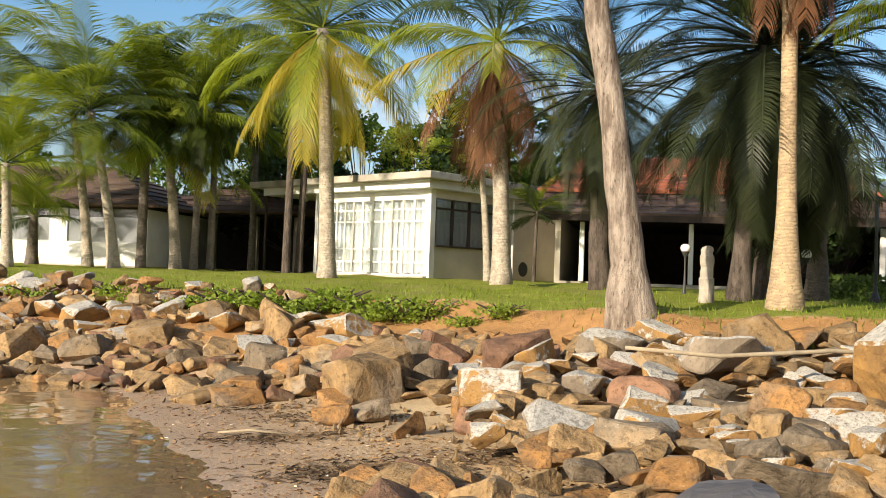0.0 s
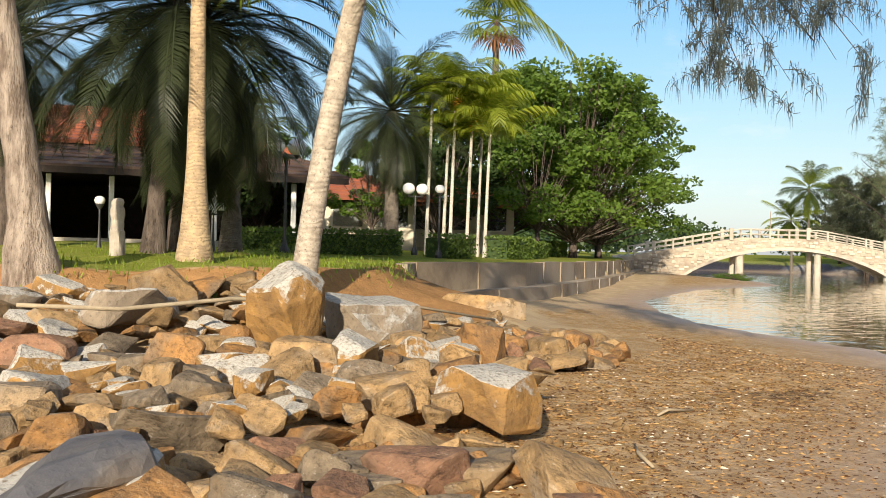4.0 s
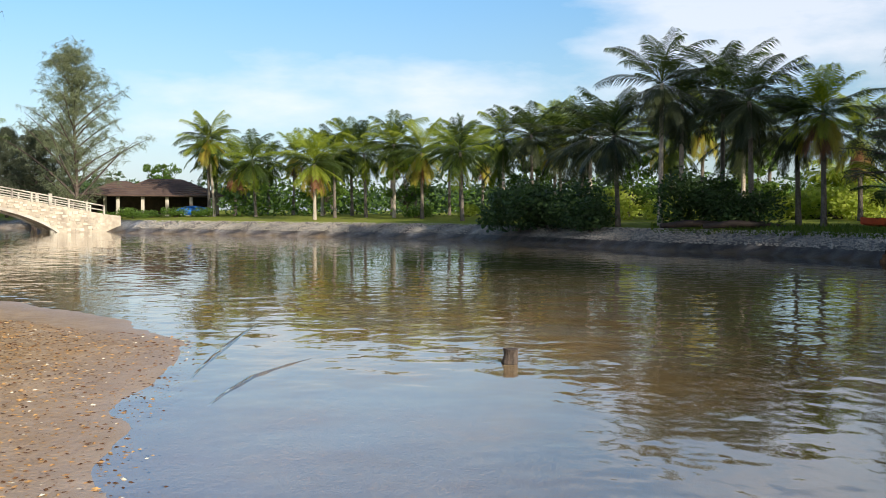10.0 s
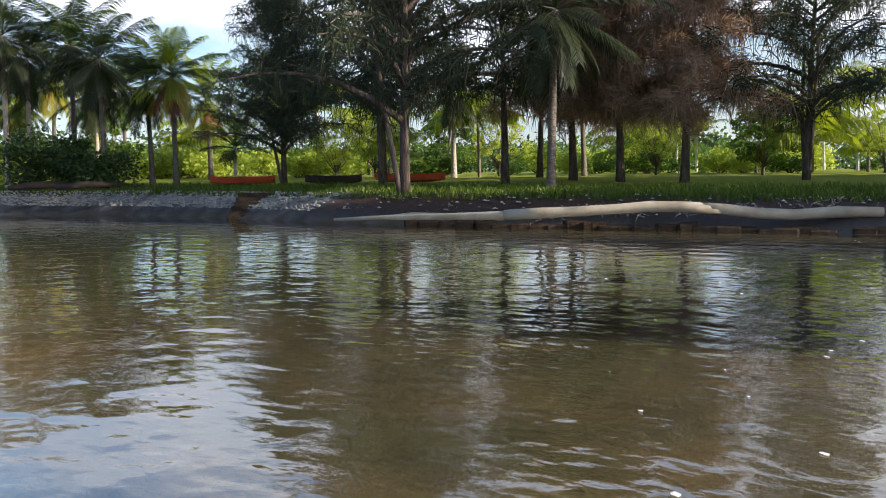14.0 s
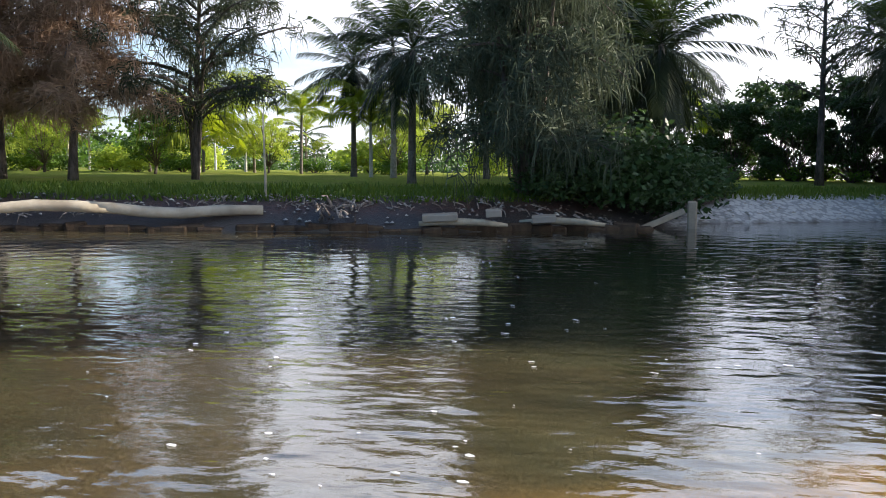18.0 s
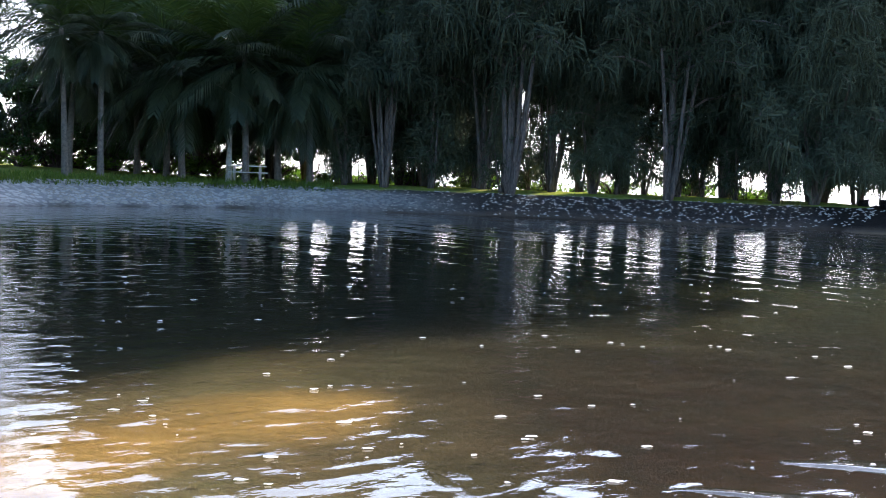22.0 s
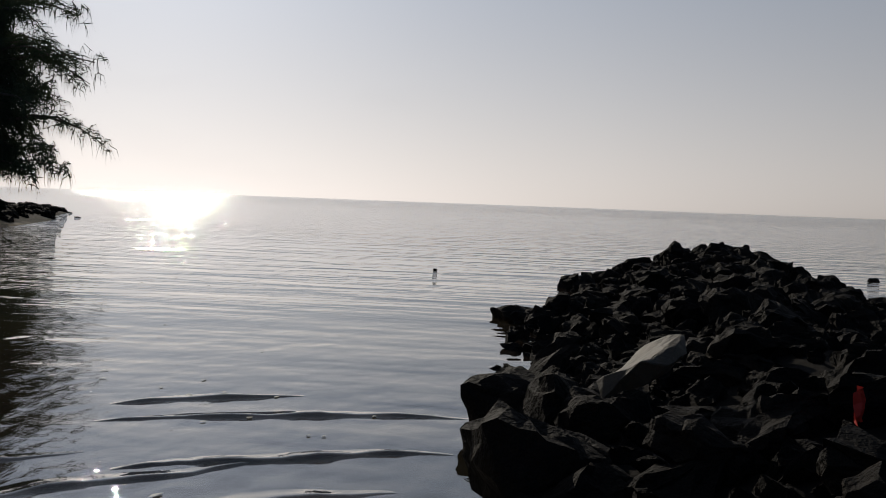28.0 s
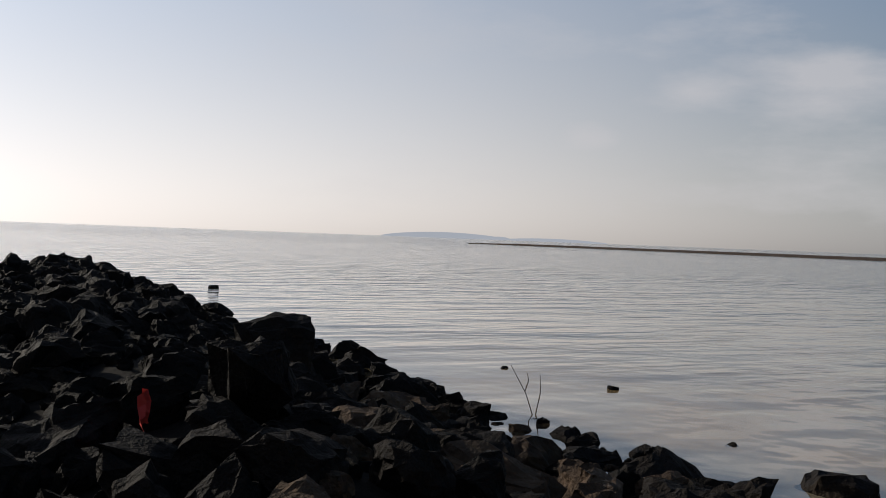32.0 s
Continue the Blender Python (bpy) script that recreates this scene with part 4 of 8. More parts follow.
def fan_crown(seed, n, stalk, blade, mat_ages):
    """A fan palm's head: round pleated leaves on long stalks, the lowest dead."""
    rnd, verts, faces, slots = random.Random(seed), [], [], []
    for i in range(n):
        s = i / (n - 1)
        a, lift = i * 2.39996, radians(80 - 130 * s + rnd.uniform(-10, 10))
        d = Vector((math.sin(a) * math.cos(lift), math.cos(a) * math.cos(lift), math.sin(lift)))
        side = Vector((math.cos(a), -math.sin(a), 0))
        up, tip = side.cross(d), d * stalk * rnd.uniform(0.85, 1.1)
        slot = max(k for k, g in enumerate(mat_ages) if s >= g)
        tube([(0, 0, 0), tuple(tip * 0.5 + Vector((0, 0, 0.08))), tuple(tip)], [0.04, 0.03, 0.025], 4, verts, faces, cap=False)
        slots.extend([slot] * (len(faces) - len(slots)))
        for k in range(17):
            q = radians(-125 + 250 * k / 16)
            out_ = (d * math.cos(q) + side * math.sin(q)).normalized()
            size = blade * (0.75 + 0.25 * math.cos(q / 2)) * rnd.uniform(0.9, 1.1)
            w = out_.cross(up) * 0.055
            mid, end = tip + out_ * size * 0.6 + up * 0.02 * (k % 2), tip + out_ * size + Vector((0, 0, -0.3 * size))
            b = len(verts)
            verts.extend([tuple(tip), tuple(mid + w), tuple(end), tuple(mid - w)])
            faces.append((b, b + 1, b + 2, b + 3))
            slots.append(slot)
    me = bpy.data.meshes.new("crown")
    me.from_pydata(verts, [], faces)
    for m in (FROND, FROND_LIT, FROND_DEAD):
        me.materials.append(m)
    me.polygons.foreach_set("material_index", slots)
    me.update()
    return me


CROWNS["fan"] = fan_crown(14, 34, 1.5, 1.1, (0, 0.25, 0.86))


def trunk_mesh(height, r0, r1, bend=(0, 0), bulge=0.0, sides=12, rough=0.0, seed=0):
    """A palm stem: swollen foot, gentle bend, fine unevenness. bend: how far its head stands off its foot."""
    rnd = random.Random(seed)
    n = max(8, int(height / 0.35))
    path, rad = [], []
    for i in range(n + 1):
        s = i / n
        k = s ** 1.4
        path.append((bend[0] * k + rough * rnd.uniform(-1, 1) * 0.3, bend[1] * k + rough * rnd.uniform(-1, 1) * 0.3, -0.25 + (height + 0.25) * s))
        foot = bulge * math.exp(-max(0.0, s * height - 0.15) / (0.5 + 3 * max(0.0, bulge - 0.1)))
        rad.append((r0 + (r1 - r0) * s + foot) * (1 + rnd.uniform(-1, 1) * (0.02 + rough)))
    return tube(path, rad, sides)


def palm(at, height, crown, bark, label, r0=0.2, r1=0.13, bend=(0, 0), bulge=0.06, size=1.0, turn=0.0, group="", rough=0.0, sink=0.0):
    x, y = at
    root = thing("palm_tree", (x, y, ground_z(x, y) - sink), label, "palm tree", group)
    v, f = trunk_mesh(height, r0, r1, bend, bulge, 12, rough, int(abs(x * 31 + y * 17)))
    link_mesh("trunk", v, f, bark, root, smooth=True)
    place("crown", CROWNS[crown], root, m=pose(bend[0], bend[1], height, 0, 0, turn) @ Matrix.Scale(size, 4))
    return root


def strands(verts, faces, rnd, p, n, length, width, spread, fall=1.0):
    """Thin hanging needle sprays from one point."""
    for _ in range(n):
        d = Vector((rnd.gauss(0, spread), rnd.gauss(0, spread), rnd.gauss(-0.2, 0.5))).normalized()
        a = Vector(p) + Vector((rnd.gauss(0, 0.12), rnd.gauss(0, 0.12), rnd.gauss(0, 0.12))) * spread
        size = length * rnd.uniform(0.5, 1.2)
        b = a + d * size * 0.4
        c = b + (d * 0.5 + Vector((0, 0, -fall))).normalized() * size * 0.6
        w = d.cross(Vector((rnd.uniform(-1, 1), rnd.uniform(-1, 1), rnd.uniform(-0.3, 0.3)))).normalized() * width * 0.5
        v = len(verts)
        verts.extend([tuple(a - w), tuple(a + w), tuple(b + w), tuple(b - w), tuple(c)])
        faces.extend([(v, v + 1, v + 2, v + 3), (v + 3, v + 2, v + 4)])


def casuarina_meshes(seed, height, reach, low, limbs, per, spray, length=0.9, width=0.035, fall=1.0, upright=0.5, stems=0, loose=0.28):
    """Trunk with limbs, and a drooping crown of fine sprays."""
    rnd = random.Random(seed)
    wv, wf, cv, cf = [], [], [], []
    lean = (rnd.uniform(-0.6, 0.6), rnd.uniform(-0.6, 0.6))
    n = 9
    stem = [(lean[0] * (i / n) ** 1.5, lean[1] * (i / n) ** 1.5, -0.3 + (height * 0.93 + 0.3) * i / n) for i in range(n + 1)]
    r0 = 0.011 * height + 0.05
    tube(stem, [r0 * (1 - 0.9 * i / n) + (0.25 * r0 if i == 0 else 0) for i in range(n + 1)], 9, wv, wf)
    for j in range(stems):
        a = j * 2.1 + rnd.uniform(0, 1)
        out_ = rnd.uniform(0.5, 1.4)
        tube([(0.1 * math.sin(a), 0.1 * math.cos(a), -0.3), (out_ * 0.5 * math.sin(a), out_ * 0.5 * math.cos(a), height * 0.16), (out_ * math.sin(a + 0.2), out_ * math.cos(a + 0.2), height * 0.42)], [r0 * 0.6, r0 * 0.5, r0 * 0.3], 7, wv, wf, cap=False)
    for j in range(limbs):
        s = low + (1 - low) * (j + rnd.random()) / limbs
        k = min(int(s * n), n - 1)
        p = Vector(stem[k]).lerp(Vector(stem[k + 1]), s * n - k)
        a = j * 2.39996 + rnd.uniform(-0.5, 0.5)
        size = reach * (1.08 - 0.85 * ((s - low) / (1 - low)) ** 1.3) * rnd.uniform(0.6, 1.12)
        pts, d = [p.copy()], Vector((math.sin(a), math.cos(a), upright + rnd.uniform(-0.1, 0.35)))
        for i in range(5):
            pts.append(pts[-1] + d.normalized() * size / 5)
            d.z -= 0.2 * fall
            d.x += rnd.uniform(-0.15, 0.15)
            d.y += rnd.uniform(-0.15, 0.15)
        tube(pts, [max(0.015, 0.05 * size / 3 * (1 - i / 6)) for i in range(6)], 5, wv, wf, cap=False)
        for _ in range(per):
            u = rnd.uniform(0.12, 1.0)
            i = min(int(u * 5), 4)
            q = pts[i].lerp(pts[i + 1], u * 5 - i) + Vector((rnd.gauss(0, loose), rnd.gauss(0, loose), rnd.gauss(0, loose * 0.7)))
            strands(cv, cf, rnd, q, spray, length, width, 0.8, fall)
    return wv, wf, cv, cf


def tree_mesh_pair(name, data, bark, green):
    wv, wf, cv, cf = data
    out_ = []
    for nm, v, f, m in (("trunk", wv, wf, bark), ("crown", cv, cf, green)):
        me = bpy.data.meshes.new(nm)
        me.from_pydata(v, [], f)
        me.materials.append(m)
        me.polygons.foreach_set("use_smooth", [nm == "trunk"] * len(me.polygons))
        me.update()
        out_.append(me)
    return out_


def tree(name, at, meshes, label, category="tree", size=1.0, turn=0.0, group="", tall=1.0, sink=0.0):
    x, y = at
    root = thing(name, (x, y, ground_z(x, y) - sink), label, category, group, turn=turn)
    for nm, me in zip(("trunk", "crown"), meshes):
        place(nm, me, root, m=Matrix.Diagonal((size, size, size * tall, 1)))
    return root


def clump_leaves(verts, faces, rnd, centre, radii, n, size, shell=0.55):
    """Small leaves filling the outer part of a rounded clump."""
    for _ in range(n):
        d = Vector((rnd.gauss(0, 1), rnd.gauss(0, 1), rnd.gauss(0, 1))).normalized()
        k = shell + (1 - shell) * rnd.random() ** 0.6
        p = Vector(centre) + Vector((d.x * radii[0], d.y * radii[1], d.z * radii[2])) * k
        a = Vector((rnd.gauss(0, 1), rnd.gauss(0, 1), rnd.gauss(0, 0.6))).normalized()
        b = a.cross(d + Vector((rnd.gauss(0, 0.5), rnd.gauss(0, 0.5), rnd.gauss(0, 0.5)))).normalized()
        s = size * rnd.uniform(0.6, 1.3)
        v = len(verts)
        verts.extend([tuple(p - a * s * 0.5), tuple(p + b * s * 0.28), tuple(p + a * s * 0.5), tuple(p - b * s * 0.28)])
        faces.append((v, v + 1, v + 2, v + 3))


def broadleaf_meshes(seed, height, reach, clumps, per, leaf_size, low=0.3, flat=0.6, trunk_r=0.25):
    rnd = random.Random(seed)
    wv, wf, cv, cf = [], [], [], []
    fork = height * low
    tube([(0, 0, -0.3), (0.05, 0, fork * 0.5), (0.1, 0.08, fork)], [trunk_r * 1.3, trunk_r, trunk_r * 0.85], 9, wv, wf)
    for j in range(clumps):
        a, s = j * 2.39996 + rnd.uniform(-0.4, 0.4), (j + 0.5) / clumps
        up = fork + (height - fork) * (0.12 + 0.85 * rnd.random() ** 0.8)
        rim = math.sqrt(max(0.05, 1 - ((up - fork) / (height - fork) * 1.5 - 0.5) ** 2 * 0.8))
        r = reach * rim * (0.25 + 0.75 * rnd.random() ** 0.5) * rnd.uniform(0.75, 1.15)
        c = Vector((math.sin(a) * r, math.cos(a) * r, up))
        mid = Vector((c.x * 0.45, c.y * 0.45, fork + (up - fork) * 0.45 + rnd.uniform(-0.2, 0.3)))
        tube([(0.1, 0.08, fork * 0.95), mid, c], [trunk_r * 0.22, trunk_r * 0.12, 0.02], 5, wv, wf, cap=False)
        size = reach * rnd.uniform(0.1, 0.27)
        clump_leaves(cv, cf, rnd, c, (size, size, size * flat), per, leaf_size)
    return wv, wf, cv, cf


def bush_mesh(seed, rx, ry, rz, clumps, per, leaf_size, mat, name="foliage"):
    rnd, v, f = random.Random(seed), [], []
    for _ in range(clumps):
        a = rnd.uniform(0, 6.28)
        k = rnd.random() ** 0.5 * 0.75
        c = (math.sin(a) * k * rx, math.cos(a) * k * ry, rz * rnd.uniform(0.2, 0.8))
        s = rnd.uniform(0.3, 0.5)
        clump_leaves(v, f, rnd, c, (rx * s, ry * s, rz * s * 0.75), per, leaf_size, 0.3)
    v = [(x, y, max(z, 0.0)) for x, y, z in v]
    me = bpy.data.meshes.new(name)
    me.from_pydata(v, [], f)
    me.materials.append(mat)
    me.update()
    return me


# ---- palms of the hotel garden ----
GARDEN = "palms of the garden"
palm((-13.3, 38.3), 5.6, "lush1", PALM_BARK, "coconut palm with a slender leaning grey trunk on the lawn", 0.19, 0.13, (-0.8, 0), 0.08, 1.0, 20, GARDEN)
palm((-11.8, 36.7), 5.7, "lush2", PALM_BARK, "coconut palm with a slender leaning grey trunk on the lawn", 0.2, 0.13, (-1.1, 0), 0.1, 1.0, 70, GARDEN)
palm((-11.5, 38.9), 6.4, "coco2", GREY_BARK, "tall coconut palm with a straight grey trunk", 0.19, 0.17, (0, 0), 0.03, 1.0, 10, GARDEN)
palm((-10.6, 40.6), 5.4, "lush1", PALM_BARK, "young coconut palm with bright arching green fronds", 0.24, 0.16, (-0.6, 0), 0.08, 1.2, 140, GARDEN)
palm((-14.3, 33.6), 3.4, "lush2", PALM_BARK, "low coconut palm with drooping fronds", 0.17, 0.13, (-0.2, 0), 0.08, 0.9, 200, GARDEN)
palm((-15.9, 39.5), 2.0, "small", GREY_BARK, "small palm with blue-green fronds beside a white wall", 0.2, 0.17, (0, 0), 0.1, 1.5, 0, GARDEN)
palm((-9.6, 39.4), 6.3, "coco1", GREY_BARK, "coconut palm with a straight grey trunk", 0.15, 0.13, (0.1, 0), 0.04, 1.0, 33, GARDEN)
palm((-9.1, 39.9), 6.6, "coco2", GREY_BARK, "coconut palm with a straight grey trunk", 0.14, 0.12, (0.05, 0), 0.04, 1.0, 133, GARDEN)
palm((-8.2, 43.7), 6.9, "lush2", GREY_BARK, "coconut palm behind the open pavilion", 0.16, 0.13, (0, 0), 0.04, 1.0, 210, GARDEN)
palm((-17.5, 35.5), 6.2, "lush1", PALM_BARK, "coconut palm with long green fronds", 0.2, 0.14, (0.6, 0), 0.08, 1.0, 90, GARDEN)
palm((-5.6, 36.5), 8.0, "lush2", DARK_BARK, "dark-stemmed coconut palm beside the flat-roofed house", 0.14, 0.12, (0.1, 0), 0.03, 0.95, 0, GARDEN)
palm((-5.2, 36.9), 7.4, "coco2", DARK_BARK, "dark-stemmed coconut palm beside the flat-roofed house", 0.13, 0.11, (0.2, 0), 0.03, 0.9, 60, GARDEN)
palm((-3.3, 29.4), 7.2, "golden", PALM_BARK, "coconut palm with a pale trunk and yellowing fronds", 0.24, 0.17, (-0.4, 0), 0.08, 1.12, 0, GARDEN)
palm((1.5, 26.0), 6.1, "dying", PALM_BARK, "coconut palm with hanging dead red-brown fronds", 0.23, 0.17, (-0.3, 0), 0.1, 1.12, 30, GARDEN)
palm((1.4, 31.6), 3.6, "small", PALM_BARK, "small slender palm beside the house window", 0.12, 0.09, (-0.3, 0), 0.02, 1.0, 0, GARDEN)
palm((2.9, 32.5), 2.3, "small", DARK_BARK, "small thin palm against the house wall", 0.06, 0.05, (0.05, 0), 0.01, 0.85, 50, GARDEN)
palm((5.4, 16.4), 6.5, "tatter", ROYAL_BARK, "royal palm with a swollen golden trunk foot", 0.135, 0.115, (-0.05, 0), 0.22, 0.9, 0, GARDEN)
palm((5.7, 19.9), 4.9, "date", DARK_BARK, "date palm with a leaning grey trunk and dense dark fronds", 0.17, 0.14, (0.4, 0), 0.12, 1.2, 0, GARDEN)
palm((6.5, 20.9), 4.7, "date", DARK_BARK, "date palm with a shaggy dark trunk", 0.24, 0.22, (0.45, 0), 0.05, 1.22, 77, GARDEN, 0.12)
palm((3.7, 24.3), 4.7, "date", DARK_BARK, "date palm with a shaggy dark trunk", 0.24, 0.22, (-0.1, 0), 0.05, 0.95, 120, GARDEN, 0.08)
palm((5.9, 13.3), 5.5, "lush2", PALM_BARK, "leaning coconut palm with a pale trunk at the bank's edge", 0.17, 0.14, (0.85, -0.36), 0.06, 0.8, 15, GARDEN)
palm((8.4, 23.1), 2.6, "small", GREY_BARK, "short grey palm stem with sparse fronds", 0.25, 0.16, (0, 0), 0.08, 1.4, 0, GARDEN, 0.05)
palm((19.5, 35.6), 5.6, "date", GREY_BARK, "date palm with a wide grey-green crown", 0.3, 0.26, (-0.1, 0), 0.1, 1.1, 40, GARDEN, 0.05)
palm((37.0, 54.1), 15.0, "fan", GREY_BARK, "very tall fan palm above the garden trees", 0.25, 0.2, (0, 0), 0.1, 1.15, 0, GARDEN)
for (x, y), h, sz, tr in (((20.7, 34.9), 6.2, 1.05, 0), ((21.5, 34.4), 6.4, 1.0, 40), ((22.1, 34.1), 5.6, 1.0, 80), ((22.7, 33.7), 5.0, 1.1, 130), ((21.8, 35.4), 5.0, 0.9, 170), ((23.6, 35.6), 6.0, 1.0, 230)):
    areca = palm((x, y), h, "areca", WHITE_BARK, "slender areca palm with a white stem and lime fronds", 0.075, 0.055, (0.15, 0), 0.03, sz, tr, "areca palms by the hedge")
    if tr in (40, 80):
        fv, ff = [], []
        clump_leaves(fv, ff, random.Random(tr), (0.1, -0.2, h - 0.35), (0.3, 0.22, 0.34), 150, 0.11, 0.2)
        link_mesh("fruit_cluster", fv, ff, FRUIT, areca, label="hanging cluster of orange palm fruit")

# ---- palms across the river ----
GROVE = "coconut palms across the river"
for i, (x, y, h, bx, crown, sz) in enumerate([
        (79.4, 39.3, 6.6, -1.2, "coco3", 1.1), (83.1, 40.8, 4.9, -0.4, "coco1", 1.0), (75.4, 33.7, 4.6, -0.2, "coco2", 1.1), (67.9, 25.8, 4.0, -0.1, "coco3", 1.05),
        (72.1, 25.8, 4.9, 0, "coco1", 1.05), (72.9, 23.6, 4.9, 0, "coco2", 1.1), (71.6, 21.0, 5.5, -0.2, "coco2", 1.1), (70.2, 18.5, 4.8, 0, "coco3", 1.1),
        (65.0, 14.4, 4.6, 0, "coco2", 1.1), (69.5, 12.5, 5.6, 0, "coco1", 1.1), (67.8, 10.2, 5.8, -0.2, "coco2", 1.0), (55.5, 3.7, 4.9, -0.8, "coco1", 1.05),
        (52.6, 1.4, 7.2, -0.3, "coco1", 1.05), (54.5, -1.7, 7.0, -0.1, "coco2", 1.05), (50.5, -2.9, 6.0, -0.1, "coco2", 1.0),
        (53.6, 0.4, 6.2, -0.2, "coco1", 0.95), (50.2, -6.1, 5.3, 0.1, "coco3", 1.0), (52.3, -5.2, 4.9, -0.1, "coco1", 0.95),
        (78.0, 29.0, 5.2, 0, "coco1", 1.0), (76.0, 17.0, 5.6, 0.3, "coco2", 1.0), (74.0, 9.0, 5.2, 0, "coco1", 1.05), (64.0, 6.0, 5.4, 0.2, "coco1", 1.0), (82.6, 65.7, 8.6, 0, "coco2", 1.15), (84.0, 68.8, 5.4, 0, "coco1", 1.1),
        (60.0, -3.0, 5.0, 0.2, "coco2", 1.0), (58.5, -9.0, 4.6, 0.2, "coco3", 1.0), (62.0, -14.0, 5.0, 0.2, "coco1", 1.0),
        (28.7, -36.7, 5.9, 0.1, "coco1", 0.95), (31.4, -37.1, 5.2, 0, "coco1", 0.95), (26.3, -40.8, 6.4, 0.5, "coco2", 1.0), (17.9, -40.8, 5.2, 0, "coco1", 1.2),
        (9.1, -46.2, 6.3, 0.2, "coco1", 1.0), (7.7, -46.6, 6.3, 0, "coco2", 1.0), (2.3, -49.0, 5.4, 0, "coco3", 1.1), (39.6, -20.8, 6.0, 0.1, "tatter", 1.25), (46.0, -26.0, 5.4, 0.2, "coco1", 1.0), (49.0, -20.0, 4.4, 0.1, "coco2", 0.9)]):
    if 62 < math.degrees(math.atan2(x, y)) < 82:
        x, y, h = x * 1.08, y * 1.08, h * 1.06
    # Palms on the shaded bearings swap to the darkened crown.
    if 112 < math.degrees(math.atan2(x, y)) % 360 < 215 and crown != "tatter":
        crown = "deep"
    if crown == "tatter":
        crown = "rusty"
    # Here too a darker crown stands in for shade.
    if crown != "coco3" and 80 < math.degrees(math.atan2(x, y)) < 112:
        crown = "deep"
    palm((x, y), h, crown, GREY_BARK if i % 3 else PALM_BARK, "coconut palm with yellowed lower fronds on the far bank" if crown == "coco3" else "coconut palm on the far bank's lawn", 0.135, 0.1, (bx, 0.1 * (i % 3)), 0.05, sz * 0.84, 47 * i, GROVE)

r_ = random.Random(44)
for i in range(20):
    hd = 63.5 + 31 * i / 19 + r_.uniform(-0.6, 0.6)
    x, y = way(hd, r_.uniform(86, 104) if hd < 80 else r_.uniform(64, 84))
    palm((x, y), r_.uniform(4.2, 6.6), r_.choice(("coco1", "coco2", "coco3", "coco1") if hd < 77 else ("deep", "coco2", "coco3")), GREY_BARK, "coconut palm behind the front row on the far bank", 0.135, 0.1, (r_.uniform(-0.6, 0.6), 0), 0.06, r_.uniform(0.82, 1.0), 83 * i, GROVE)

# ---- casuarinas and broadleaf trees ----
CASU_BIG = tree_mesh_pair("a", casuarina_meshes(21, 16.0, 7.0, 0.12, 56, 30, 13, 0.6, 0.032, 0.4, 0.8, 0, 0.42), DARK_BARK, NEEDLE_PALE)
CASU_AIRY = tree_mesh_pair("l", casuarina_meshes(28, 14.0, 4.2, 0.3, 26, 11, 6, 0.9, 0.05, 0.9, 0.6, 0), DARK_BARK, NEEDLE_SHADED)
CASU_GROVE = tree_mesh_pair("i", casuarina_meshes(25, 13.5, 5.2, 0.13, 72, 32, 9, 1.2, 0.05, 1.1, 0.35, 5), DARK_BARK, NEEDLE_SHADED)
CASU_OPEN = tree_mesh_pair("k", casuarina_meshes(27, 13.5, 4.8, 0.34, 70, 32, 9, 1.2, 0.05, 1.0, 0.55, 7), DARK_BARK, NEEDLE_SHADED)
CASU_EDGE = tree_mesh_pair("j", casuarina_meshes(26, 15.0, 7.4, 0.16, 90, 40, 9, 0.95, 0.034, 1.15, 0.5, 2), DARK_BARK, NEEDLE_SHADED)
CASU_DARK = tree_mesh_pair("b", casuarina_meshes(22, 13.5, 6.4, 0.17, 66, 34, 9, 1.0, 0.036, 0.8, 0.45, 2), DARK_BARK, NEEDLE_DARK)
# CASU_DARK's build again, with shade painted in by darker needles.
CASU_SHADE = tree_mesh_pair("m", casuarina_meshes(22, 13.5, 6.4, 0.17, 60, 30, 8, 1.0, 0.036, 0.8, 0.45, 2), DARK_BARK, NEEDLE_SHADED)
CASU_BROWN = tree_mesh_pair("c", casuarina_meshes(23, 12.5, 4.4, 0.22, 52, 30, 9, 1.2, 0.034, 1.2, 0.3), DARK_BARK, NEEDLE_BROWN)
CASU_WEEP = tree_mesh_pair("d", casuarina_meshes(24, 11.5, 3.6, 0.1, 58, 36, 9, 1.1, 0.034, 1.2, 0.3, 3), DARK_BARK, NEEDLE_DARK)
RAIN = tree_mesh_pair("e", broadleaf_meshes(31, 11.5, 6.0, 170, 150, 0.3, 0.08, 0.42), DARK_BARK, LEAVES)
ROUND = tree_mesh_pair("f", broadleaf_meshes(32, 6.0, 2.6, 34, 130, 0.26, 0.2, 0.75, 0.14), DARK_BARK, LEAVES)
LIME = tree_mesh_pair("g", broadleaf_meshes(33, 7.0, 3.0, 46, 150, 0.2, 0.2, 0.7, 0.14), DARK_BARK, LEAVES_LIME)
DENSE = tree_mesh_pair("h", broadleaf_meshes(34, 7.5, 3.6, 48, 190, 0.3, 0.1, 0.75, 0.2), DARK_BARK, LEAVES_DARK)
tree("casuarina_tree", (80.8, 53.4), CASU_BIG, "tall feathery grey-green casuarina behind the bridge end", size=1.05)
tree("casuarina_tree", (84.5, 60.5), CASU_DARK, "dark casuarina among palms behind the bridge", size=0.75)
tree("casuarina_tree", (88.5, 66.5), CASU_DARK, "dark casuarina among palms behind the bridge", size=0.7, turn=80)
tree("rain_tree", (36.8, 45.6), RAIN, "broad green rain tree with a spreading leafy crown", size=0.95)
